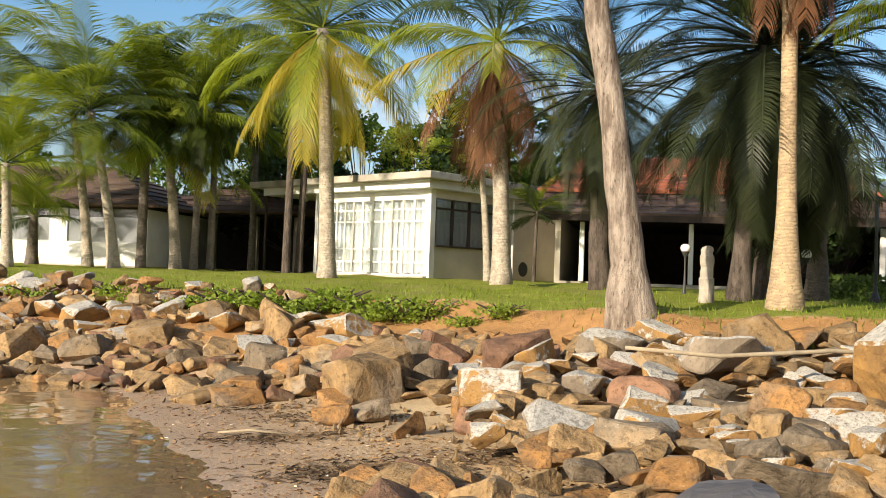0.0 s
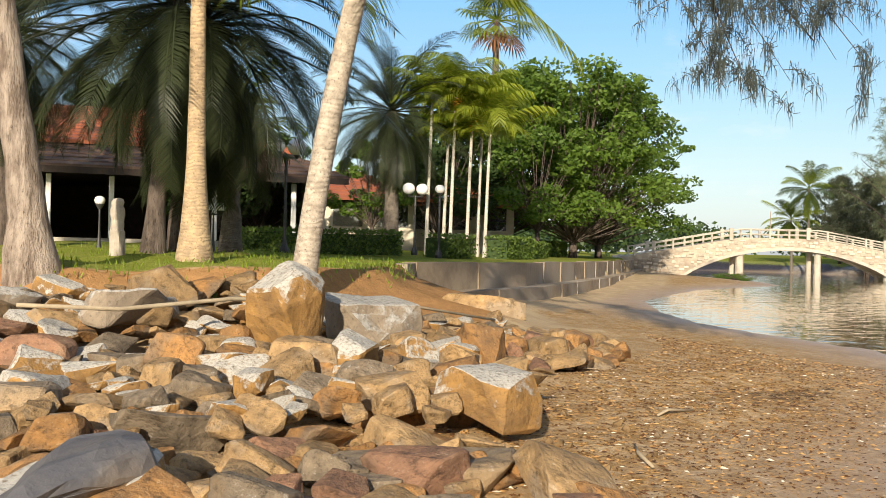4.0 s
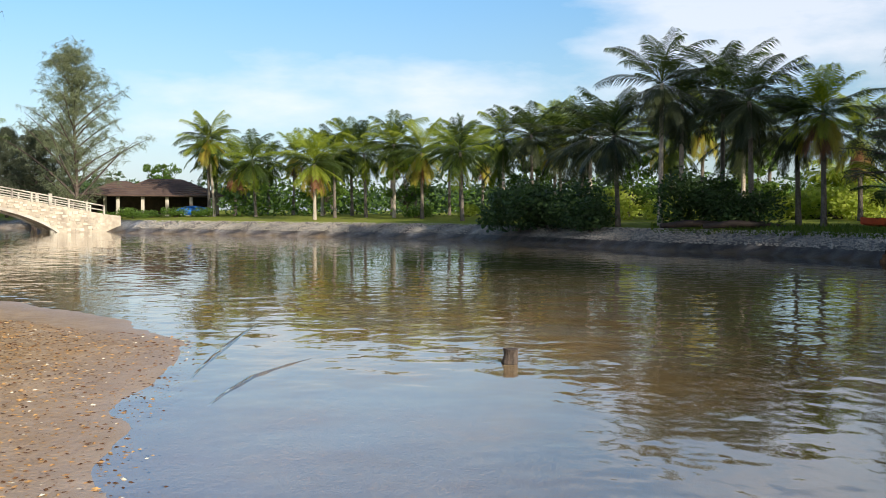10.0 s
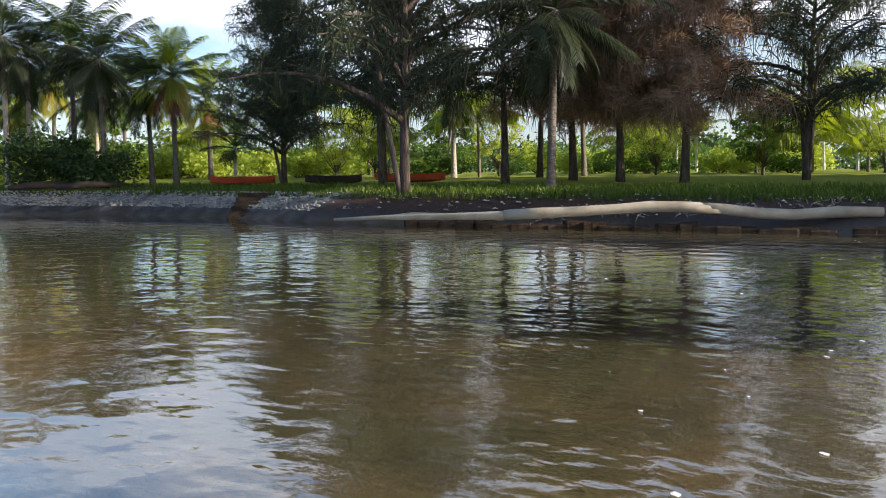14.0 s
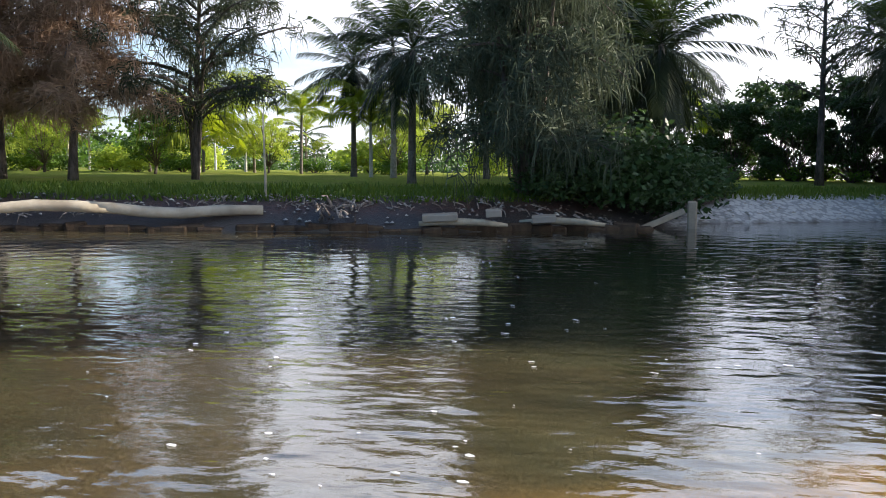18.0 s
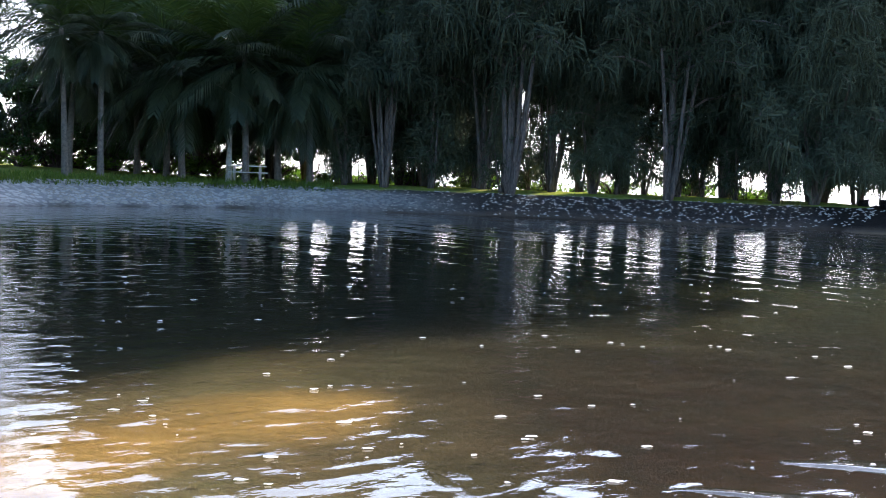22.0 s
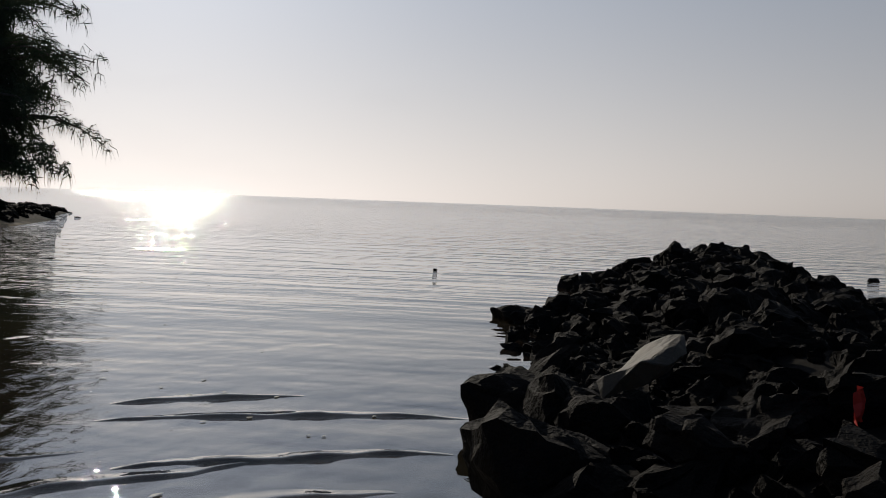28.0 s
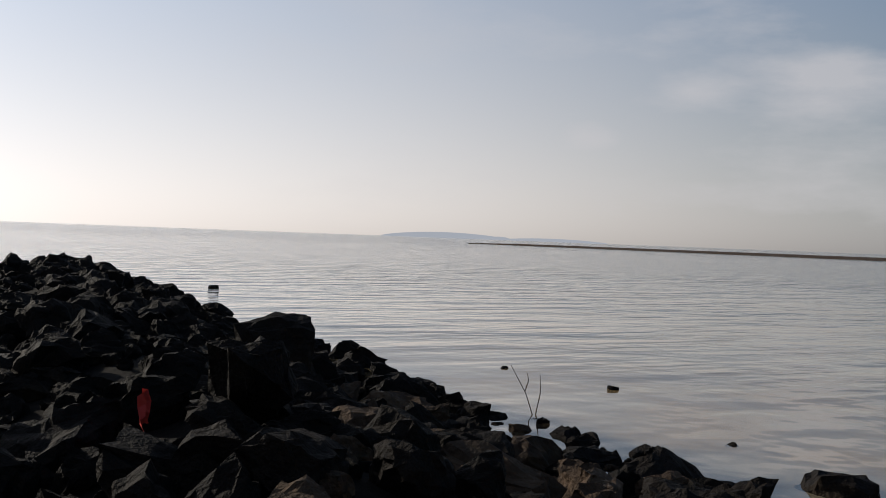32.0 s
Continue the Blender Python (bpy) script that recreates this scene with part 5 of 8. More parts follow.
tree("rain_tree", (42.5, 50.0), RAIN, "broad green rain tree beside the river wall", size=0.9, turn=130)
tree("rain_tree", (34.0, 49.0), RAIN, "broad green rain tree behind the hedge", size=0.9, turn=230)
tree("garden_tree", (31.5, 42.0), ROUND, "dense green garden tree with small leaves", size=1.1)
tree("garden_tree", (27.5, 45.0), DENSE, "dark green garden tree behind the hedge", size=1.0)
for x, y, s, m in ((-4.0, 50.0, 1.3, ROUND), (1.5, 52.0, 1.3, DENSE), (-1.5, 49.0, 1.0, LIME), (4.5, 50.0, 1.0, ROUND), (-7.0, 48.0, 1.1, DENSE), (7.0, 56.0, 1.3, ROUND), (-9.0, 56.0, 1.2, ROUND), (13.0, 52.0, 1.1, DENSE), (-16.0, 58.0, 1.2, ROUND), (-22.0, 50.0, 1.2, ROUND), (11.5, 33.5, 0.55, DENSE), (14.0, 36.0, 0.6, DENSE), (16.5, 41.0, 0.8, ROUND), (23.0, 44.0, 0.9, ROUND)):
    tree("garden_tree", (x, y), m, "leafy yellow-green garden tree behind the house" if m is LIME else "leafy green garden tree behind the house", size=s, turn=x * 40, group="trees behind the houses")
for x, y, m, s, t, lab in ((34.6, -12.2, CASU_SHADE, 0.95, 0, "spreading dark casuarina leaning over the bank"), (41.0, -13.5, CASU_SHADE, 0.9, 60, "spreading dark casuarina on the lawn"), (46.5, -10.5, CASU_DARK, 0.72, 30, "thin casuarina with airy foliage"), (38.5, -18.0, CASU_AIRY, 0.85, 140, "open-crowned casuarina on the lawn"),
                           (39.2, -21.6, CASU_BROWN, 1.0, 20, "casuarina with brown hanging foliage"), (36.0, -22.0, CASU_BROWN, 0.95, 70, "casuarina with brown hanging foliage"), (33.3, -23.2, CASU_BROWN, 0.95, 200, "leaning casuarina with brown hanging foliage"), (31.5, -27.5, CASU_SHADE, 0.75, 250, "dark casuarina with open branches"),
                           (17.0, -28.6, CASU_WEEP, 1.0, 90, "weeping casuarina at the eroded bank"), (19.5, -34.0, CASU_WEEP, 1.05, 190, "weeping casuarina with grey-green foliage")):
    tree("casuarina_tree", (x, y), m, lab, size=s, turn=t, tall=1.35 if m in (CASU_SHADE, CASU_WEEP) else 1.0, group="casuarinas across the river")
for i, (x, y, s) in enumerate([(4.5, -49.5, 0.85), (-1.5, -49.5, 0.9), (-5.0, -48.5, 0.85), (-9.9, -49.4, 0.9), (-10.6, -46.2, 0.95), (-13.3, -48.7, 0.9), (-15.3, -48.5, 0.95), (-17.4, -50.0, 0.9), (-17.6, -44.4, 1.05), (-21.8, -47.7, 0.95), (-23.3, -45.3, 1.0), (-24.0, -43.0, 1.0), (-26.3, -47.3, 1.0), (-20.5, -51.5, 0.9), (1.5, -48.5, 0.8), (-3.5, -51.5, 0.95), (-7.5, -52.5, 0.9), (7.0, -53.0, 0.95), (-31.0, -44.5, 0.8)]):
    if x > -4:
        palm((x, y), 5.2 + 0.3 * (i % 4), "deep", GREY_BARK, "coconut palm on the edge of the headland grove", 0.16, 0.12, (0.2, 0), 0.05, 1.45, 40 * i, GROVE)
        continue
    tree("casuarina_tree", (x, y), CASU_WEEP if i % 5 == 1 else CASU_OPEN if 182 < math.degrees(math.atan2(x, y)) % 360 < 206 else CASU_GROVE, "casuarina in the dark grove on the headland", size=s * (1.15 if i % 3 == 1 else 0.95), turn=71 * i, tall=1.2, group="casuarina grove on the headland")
CASU_SAPLING = tree_mesh_pair("n", casuarina_meshes(29, 8.0, 1.7, 0.1, 26, 12, 7, 0.8, 0.05, 1.0, 0.4, 2), DARK_BARK, NEEDLE_SHADED)
for i in range(15):
    r_ = random.Random(700 + i)
    x, y = way(184 + 23 * i / 14 + r_.uniform(-0.5, 0.5), r_.uniform(48, 57))
    tree("casuarina_tree", (x, y), CASU_SAPLING, "young thin casuarina under the headland trees", size=r_.uniform(0.6, 1.0), turn=57 * i, group="young casuarinas on the headland")
tree("casuarina_tree", (-29.8, -45.2), CASU_EDGE, "wide weeping casuarina at the headland's tip", tall=1.15, group="casuarina grove on the headland")
for i in range(16):
    r_ = random.Random(500 + i)
    if i in (4, 6, 7, 9, 10):
        continue
    x, y = way(181 + 31 * i / 15 + r_.uniform(-0.8, 0.8), r_.uniform(53, 60))
    tree("casuarina_tree", (x, y), CASU_GROVE if i % 2 else CASU_OPEN, "casuarina in the dark grove on the headland", size=r_.uniform(0.75, 0.95), turn=97 * i, tall=1.2, group="casuarina grove on the headland")
for i, (x, y, s) in enumerate([(18.0, -58.0, 0.8), (14.0, -60.0, 0.85), (9.5, -61.0, 0.8), (5.0, -62.5, 0.8), (22.0, -60.5, 0.7), (1.5, -61.0, 0.8), (11.5, -57.0, 0.6), (6.5, -58.0, 0.6), (16.0, -55.0, 0.6), (20.0, -56.5, 0.62), (13.0, -56.0, 0.7), (8.5, -55.5, 0.62), (3.5, -57.0, 0.66), (24.5, -57.0, 0.6)]):
    tree("garden_tree", (x, y), DENSE, "dense dark rounded tree behind the palms", size=s * 1.05, turn=50 * i, group="dark trees behind the palms", sink=0.6)
for i, (x, y, s, m) in enumerate([(50, -14, 0.5, LIME), (56, -18, 0.6, LIME), (52, -24, 0.55, LIME), (47, -31, 0.55, LIME), (42, -34, 0.6, ROUND), (40, -40, 0.5, LIME), (36, -46, 0.6, LIME), (60, -24, 0.7, ROUND), (50, -40, 0.7, ROUND), (38, -52, 0.7, LIME), (30, -50, 0.55, LIME), (66, -4, 0.8, ROUND), (72, 4, 0.8, ROUND), (80, 12, 0.8, ROUND), (86, 24, 0.9, ROUND), (92, 34, 0.9, ROUND), (98, 45, 1.0, ROUND), (104, 58, 1.0, ROUND)]):
    tree("garden_tree", (x, y), m, "sunlit lime-green garden tree on the far lawn" if m is LIME else "leafy green tree behind the palms", size=s, turn=35 * i, group="trees of the far garden", sink=0.3)

for i in range(34):
    r_ = random.Random(300 + i)
    h_, d_ = r_.uniform(96, 160), r_.uniform(52, 78)
    x, y = way(h_, d_ if h_ < 140 else d_ * 0.9)
    palm((x, y), r_.uniform(1.2, 4.6), r_.choice(("small", "areca", "areca")), r_.choice((WHITE_BARK, GREY_BARK)), "small sunlit palm in the far garden", 0.09, 0.07, (r_.uniform(-0.2, 0.2), 0), 0.02, r_.uniform(0.9, 1.6), i * 70, "small palms of the far garden")

for i, (hd, d, m, s) in enumerate([(117, 50, CASU_AIRY, 0.8), (165, 52, CASU_AIRY, 1.0), (170.8, 58, CASU_GROVE, 1.0), (175.5, 60, CASU_GROVE, 1.2), (179.5, 57, CASU_GROVE, 1.1), (183.5, 60, CASU_GROVE, 1.15), (154.5, 52, CASU_WEEP, 1.3)]):
    tree("casuarina_tree", way(hd, d), m, "dark casuarina deeper in the grove across the river", size=s, turn=61 * i, tall=1.3 if m is CASU_GROVE else 1.0, group="casuarinas across the river")
for i, (hd, d, h, sz) in enumerate([(117.6, 36.5, 6.3, 1.05), (143.0, 40, 5.2, 1.0), (157.0, 40, 5.6, 1.1), (169, 50, 5.6, 1.1), (174, 52, 5.2, 1.1), (180, 50, 5.0, 1.15)]):
    # Shade among the trees is painted by the dark crown.
    palm(way(hd, d), h, "deep", GREY_BARK, "shaded coconut palm among the casuarinas", 0.16, 0.12, (0.3 * (i % 3 - 1), 0), 0.05, sz, 53 * i, GROVE)

# gnarled tree at the bank's edge; its crown is above the view and one limb hangs over the beach
rnd = random.Random(77)
wv, wf = trunk_mesh(8.6, 0.21, 0.145, (-1.55, 0), 0.2, 16, 0.05, 5)
cv, cf, bv, bf = [], [], [], []
limb = [Vector(p) for p in ((-0.6, 0, 7.8), (1.8, -1.4, 8.2), (4.2, -3.2, 7.2), (6.0, -4.6, 5.4), (7.2, -5.4, 4.2), (7.9, -5.9, 3.2))]
tube(limb, [0.12, 0.1, 0.07, 0.045, 0.025, 0.008], 7, bv, bf)
sprays = []
for hd, el in ((46.4, 9.0), (48.0, 8.0), (46.6, 11.4), (49.6, 9.4), (51.8, 10.4), (53.6, 9.6), (53.0, 11.6), (49.4, 11.8), (51.6, 12.6), (45.4, 12.4)):
    tx, ty = way(hd, 12.5)
    tip = Vector((tx - 2.65, ty - 14.5, 0.58 + 11.9 * math.tan(radians(el))))
    base = limb[3].lerp(limb[2], rnd.random())
    fork = [base, base.lerp(tip, 0.4) + Vector((0, 0, 0.7)), base.lerp(tip, 0.75) + Vector((0, 0, 0.45)), tip]
    tube(fork, [0.03, 0.018, 0.01, 0.003], 6, bv, bf)
    sprays.append(fork)
for j in range(150):
    line_ = sprays[j % len(sprays)]
    u = 0.8 + 2.19 * rnd.random() ** 0.8
    k = int(u)
    p = line_[k].lerp(line_[k + 1], u - k)
    d = Vector((rnd.gauss(0.1, 0.7), rnd.gauss(0, 0.7), rnd.gauss(0.1, 0.4))).normalized()
    pts = [p]
    for i in range(5):
        pts.append(pts[-1] + d * rnd.uniform(0.07, 0.16))
        d = (d + Vector((0, 0, -0.25))).normalized()
    tube(pts, [0.005, 0.0045, 0.004, 0.003, 0.002, 0.0015], 4, bv, bf, cap=False)
    for q in pts[1:]:
        strands(cv, cf, rnd, q, 15, 0.27, 0.0075, 0.2, 2.4)
for k in range(260):
    a, r, z = rnd.uniform(0, 6.28), 2.4 * rnd.random() ** 0.5, rnd.uniform(6.6, 10.5)
    strands(cv, cf, rnd, (-0.6 + r * math.sin(a), r * math.cos(a), z), 12, 0.8, 0.03, 0.8, 1.2)
root = thing("casuarina_tree", (2.65, 14.5, 1.12), "old casuarina with a thick gnarled trunk and hanging limb", "tree")
link_mesh("trunk", wv, wf, ROUGH_BARK, root, smooth=True)
link_mesh("limb", bv, bf, DARK_BARK, root, smooth=True)
link_mesh("crown", cv, cf, NEEDLE_NEAR, root)


def far_woods():
    rnd, v, f, kind_ = random.Random(91), [], [], []
    for k in range(190):
        h, d = rnd.uniform(34, 128), rnd.uniform(150, 280)
        x, y = way(h, d)
        s = rnd.uniform(3.0, 5.0)
        clump_leaves(v, f, rnd, (x, y, 1.5 + s * 0.5 + d * 0.004), (s * 1.5, s * 1.5, s * 0.7), 320, 1.0, 0.05)
        kind_.extend([0] * 320)
    for k in range(330):
        h, d = rnd.uniform(65, 150), rnd.uniform(88, 135)
        x, y = way(h, d)
        s = rnd.uniform(1.6, 3.6)
        clump_leaves(v, f, rnd, (x, y, 1.4 + s * 0.5), (s * 1.3, s * 1.3, s), 150, 0.5, 0.3)
        kind_.extend([k % 2] * 150)
    tagged(link_mesh("far_woods", v, f, [LEAVES_DARK, LEAVES], slots=kind_), "dark line of distant woods behind the gardens", "woods", kind="stuff")


far_woods()


# ---- the flat-roofed house ----
plain_box = box


def house_flat():
    h = thing("house", (-5.15, 41.8, 1.7), "cream single-storey house with flat concrete roof and glazed front", "house", turn=-43.4)
    # distances run from the near corner along the glazed front; y goes into the house
    L, D, H = 6.4, 8.2, 3.4

    def box(x0, y0, z0, x1, y1, z1, bevel=0.0):
        return plain_box(L - x1, y0, z0, L - x0, y1, z1, bevel=bevel)

    part("floor", box(0, -0.3, -0.4, L, D, 0.06), CONCRETE, h)
    part("roof", box(-0.9, -1.0, H + 0.16, 9.9, D + 0.6, H + 0.42, bevel=0.02), CONCRETE, h, "flat weathered concrete roof slab")
    part("soffit", box(-0.5, -0.6, H - 0.14, 9.4, D, H + 0.157), WHITE, h)
    part("corner_post", box(-0.12, -0.12, 0, 0.14, 0.14, H - 0.14), WHITE, h)
    part("corner_post", box(L - 0.1, -0.1, 0, L + 0.1, 0.1, H - 0.14), WHITE, h)
    part("lintel", box(0.15, -0.06, H - 0.5, L - 0.1, 0.1, H - 0.15), WHITE, h)
    part("plinth", box(0.15, -0.08, -0.3, L - 0.1, 0.1, 0.12), WHITE, h)
    part("wall", box(0.15, D - 0.2, 0, L, D, H - 0.15), PLASTER, h)
    part("wall", box(L, 0.1, 0, L + 0.2, D, H - 0.15), PLASTER, h)
    # glazed front: three bays of white frames with leaves and transoms
    for x0, x1, leaves in ((0.2, 2.0, 3), (2.0, 4.2, 4), (4.2, 6.2, 4)):
        bay = new("window")
        bay.parent = h
        n = leaves
        for i in range(n + 1):
            x = x0 + (x1 - x0) * i / n
            part("mullion", box(x - 0.045, -0.05, 0.12, x + 0.045, 0.06, H - 0.5), WHITE, bay)
        for z in (0.55, 1.05, 2.1, 2.55):
            for i in range(n):
                xa, xb = x0 + (x1 - x0) * i / n + 0.05, x0 + (x1 - x0) * (i + 1) / n - 0.05
                part("transom", box(xa, -0.035, z - 0.03, xb, 0.045, z + 0.03), WHITE, bay)
        part("pane", box(x0, 0.0, 0.14, x1, 0.012, H - 0.52), GLASS, bay).visible_shadow = False
        v, f = [], []
        steps = int((x1 - x0) / 0.05)
        for i in range(steps + 1):
            x = x0 + (x1 - x0) * i / steps
            yy = 0.3 + 0.05 * math.sin(i * 1.1 + x0 * 3)
            v += [(L - x, yy, 0.15), (L - x, yy, H - 0.55)]
        f = [(2 * i, 2 * i + 2, 2 * i + 3, 2 * i + 1) for i in range(steps)]
        link_mesh("curtain", v, f, CURTAIN, bay, smooth=True)
    # side wall with its window band
    part("wall", box(-0.1, 0.14, -0.4, 0.1, D, 1.15), PLASTER, h, "cream plaster below the side window")
    part("wall", box(-0.1, 4.0, 1.154, 0.1, D, H - 0.15), PLASTER, h)
    part("lintel", box(-0.1, 0.15, H - 0.45, 0.1, 3.996, H - 0.15), PLASTER, h)
    sw = new("window")
    sw.parent = h
    for y in (0.2, 1.15, 2.1, 3.05, 3.95):
        part("mullion", box(-0.07, y - 0.04, 1.2, 0.05, y + 0.04, H - 0.46), TIMBER, sw)
    part("sill", box(-0.2, 0.14, 1.156, 0.12, 4.0, 1.22), TIMBER, sw)
    part("transom", box(-0.06, 0.2, 2.55, 0.04, 3.95, 2.62), TIMBER, sw)
    part("pane", box(-0.01, 0.2, 1.22, 0.006, 3.95, H - 0.46), GLASS, sw).visible_shadow = False
    v = []
    for i in range(76):
        yy = 0.25 + 3.65 * i / 75
        v += [(L - 0.3 - 0.05 * math.sin(i * 1.1), yy, 1.2), (L - 0.3 - 0.05 * math.sin(i * 1.1), yy, H - 0.5)]
    link_mesh("curtain", v, [(2 * i, 2 * i + 2, 2 * i + 3, 2 * i + 1) for i in range(75)], CURTAIN, sw, smooth=True)
    for x in (8.0, 9.3):
        part("pole", lathe([(0.06, 0), (0.06, H)], 10, at=(L - x, -0.5, 0)), TIMBER, h)
    part("downpipe", lathe([(0.05, -0.1), (0.05, H - 0.1)], 8, at=(L + 0.22, 4.5, 0)), WHITE, h)
    ac = thing("air_conditioner", (3.0, 38.9, 1.7), "white outdoor air-conditioning unit against the wall", "appliance", turn=46)
    part("casing", box(-0.4, -0.15, 0.05, 0.4, 0.15, 0.85, bevel=0.02), WHITE, ac)
    part("grille", lathe([(0.26, 0), (0.28, 0.02), (0.2, 0.03), (0.05, 0.03)], 16), IRON, ac).matrix_basis = pose(-0.1, -0.155, 0.45, 90, 0, 0)


house_flat()


def tiled_roof(parent, corners, ridge, mat, rows, thick=0.08, name="roof"):
    """A sloping roof face: courses of tiles stepping up from eave to ridge."""
    (a, b), (c, d) = [Vector(p) for p in corners], [Vector(p) for p in ridge]
    slab = new(name)
    slab.parent = parent
    up = (b - a).cross(c - a).normalized()
    up = up if up.z > 0 else -up
    for i in range(rows):
        s0, s1 = i / rows, min(1, (i + 1.15) / rows)
        p = [a.lerp(c, s0), b.lerp(d, s0), b.lerp(d, s1), a.lerp(c, s1)]
        lift = [0.05, 0.05, 0.0, 0.0]
        v = [tuple(q + up * l) for q, l in zip(p, lift)] + [tuple(q - up * thick) for q in p]
        link_mesh("tile_course", v, [(0, 1, 2, 3), (7, 6, 5, 4), (0, 4, 5, 1), (1, 5, 6, 2), (2, 6, 7, 3), (3, 7, 4, 0)], mat, slab)
    return slab


def hall():
    h = thing("hall", (9.0, 32.9, 1.72), "long open hall with brown and orange tiled roofs, dark inside", "building", turn=-12)
    # x along the front, y into the building
    x0, x1 = -5.4, 5.6
    part("floor", box(x0, 0, -0.4, x1, 12, 0.05), CONCRETE, h)
    tiled_roof(h, ((x0 - 0.6, -0.8, 2.25), (x1 + 0.9, -0.8, 2.25)), ((x0 - 0.6, 1.6, 3.15), (x1 - 0.6, 1.6, 3.15)), TILE_BROWN, 6)
    tiled_roof(h, ((x0 - 0.8, 1.3, 3.2), (x1 - 0.4, 1.3, 3.2)), ((x0 + 0.5, 6.5, 5.0), (x1 - 4.0, 6.5, 5.0)), TILE_RED, 12)
    tiled_roof(h, ((x0 - 0.8, 11.8, 3.2), (x1 - 0.4, 11.8, 3.2)), ((x0 + 0.5, 6.5, 5.0), (x1 - 4.0, 6.5, 5.0)), TILE_RED, 8)
    tiled_roof(h, ((x1 + 0.9, -0.8, 2.25), (x1 + 0.9, 12.5, 2.25)), ((x1 - 0.6, 1.6, 3.15), (x1 - 0.6, 11, 3.15)), TILE_BROWN, 6)
    part("ceiling", box(x0, 0.2, 2.3, x1, 12, 2.36), TIMBER, h)
    part("fascia", box(x0 - 0.6, -0.82, 2.02, x1 + 0.9, -0.74, 2.22), TIMBER, h)
    part("wall", box(x0, 11.8, 0.05, x1, 12, 2.3), TIMBER, h)
    part("wall", box(x0 - 0.2, 2.0, 0.05, x0, 12, 2.3), PLASTER, h)
    part("wall", box(x1, 2.5, 0.05, x1 + 0.2, 12, 2.3), TIMBER, h)
    for x in (-4.5, -2.86, -1.0, 2.2, 4.8):
        part("pillar", box(x - 0.08, -0.16, 0.05, x + 0.08, 0.0, 2.02, bevel=0.02), WHITE, h, "white pillar")


hall()


def hip_house(at, turn, lx, ly, wall_h, rise, label, tile, walls, eave=0.9, rows=8, base=1.7, open_front=False):
    h = thing("house", (*at, base), label, "house", turn=turn)
    part("floor", box(0, 0, -0.5, lx, ly, 0.05), CONCRETE, h)
    a, b, c, d = (-eave, -eave, wall_h), (lx + eave, -eave, wall_h), (lx + eave, ly + eave, wall_h), (-eave, ly + eave, wall_h)
    inset = min(lx, ly) / 2
    r0, r1 = ((inset, ly / 2, wall_h + rise), (lx - inset, ly / 2, wall_h + rise)) if lx >= ly else ((lx / 2, inset, wall_h + rise), (lx / 2, ly - inset, wall_h + rise))
    if lx >= ly:
        for pair, top in (((a, b), (r0, r1)), ((c, d), (r1, r0)), ((b, c), (r1, r1)), ((d, a), (r0, r0))):
            tiled_roof(h, pair, top, tile, rows)
    else:
        for pair, top in (((a, b), (r0, r0)), ((c, d), (r1, r1)), ((b, c), (r0, r1)), ((d, a), (r1, r0))):
            tiled_roof(h, pair, top, tile, rows)
    part("ceiling", box(0, 0, wall_h - 0.1, lx, ly, wall_h - 0.04), TIMBER, h)
    if open_front:
        for i in range(5):
            x = lx * i / 4
            for y in (0.1, ly - 0.1):
                part("pillar", box(x - 0.16, y - 0.16, 0.05, x + 0.16, y + 0.16, wall_h - 0.1, bevel=0.02), walls, h)
        part("wall", box(0.3, ly * 0.6, 0.05, lx - 0.3, ly * 0.6 + 0.15, wall_h - 0.1), TIMBER, h)
    else:
        part("wall", box(0, 0, 0.05, lx, 0.18, 1.0), walls, h)
        for i in range(4):
            x = lx * i / 3
            part("pier", box(max(0, x - 0.4), 0.0, 1.004, min(lx, x + 0.4), 0.18, wall_h - 0.1), walls, h)
        part("pane", box(0.1, 0.08, 1.0, lx - 0.1, 0.1, wall_h - 0.1), GLASS, h).visible_shadow = False
        part("wall", box(0, 0.19, 0.05, 0.18, ly, wall_h - 0.1), walls, h)
        part("wall", box(lx - 0.18, 0.19, 0.05, lx, ly, wall_h - 0.1), walls, h)
        part("wall", box(0, ly - 0.18, 0.05, lx, ly, wall_h - 0.1), walls, h)
    return h


hip_house((-24.0, 44.0), -10, 12.0, 7.0, 2.5, 2.0, "low white house with a brown hipped tile roof", TILE_BROWN, WHITE)
hip_house((-12.5, 46.5), -8, 8.0, 8.0, 2.6, 2.2, "open garden pavilion with dark tiled roof and pale pillars", TILE_BROWN, CONCRETE, 1.4, open_front=True)
hip_house((-11.5, 56.0), -8, 9.0, 6.0, 2.2, 1.5, "low building with a beige tiled roof behind the pavilion", TILE_RED, PLASTER)
hip_house((20.0, 48.5), -25, 7.0, 6.0, 2.4, 1.7, "house with a faded red tiled roof among the trees", TILE_RED, PLASTER)
hip_house((27.0, 48.0), -30, 6.0, 6.0, 2.3, 1.5, "house with a faded red tiled roof among the trees", TILE_RED, PLASTER)
hip_house((88.5, 57.5), -55, 7.0, 6.0, 2.4, 1.5, "bungalow with brown hipped roof beyond the bridge", TILE_BROWN, CONCRETE, base=0.9, open_front=True)
hip_house((86.0, 52.5), -58, 9.0, 6.0, 2.3, 1.7, "small bungalow with brown hipped roof beyond the bridge", TILE_BROWN, CONCRETE, base=0.9, open_front=True)


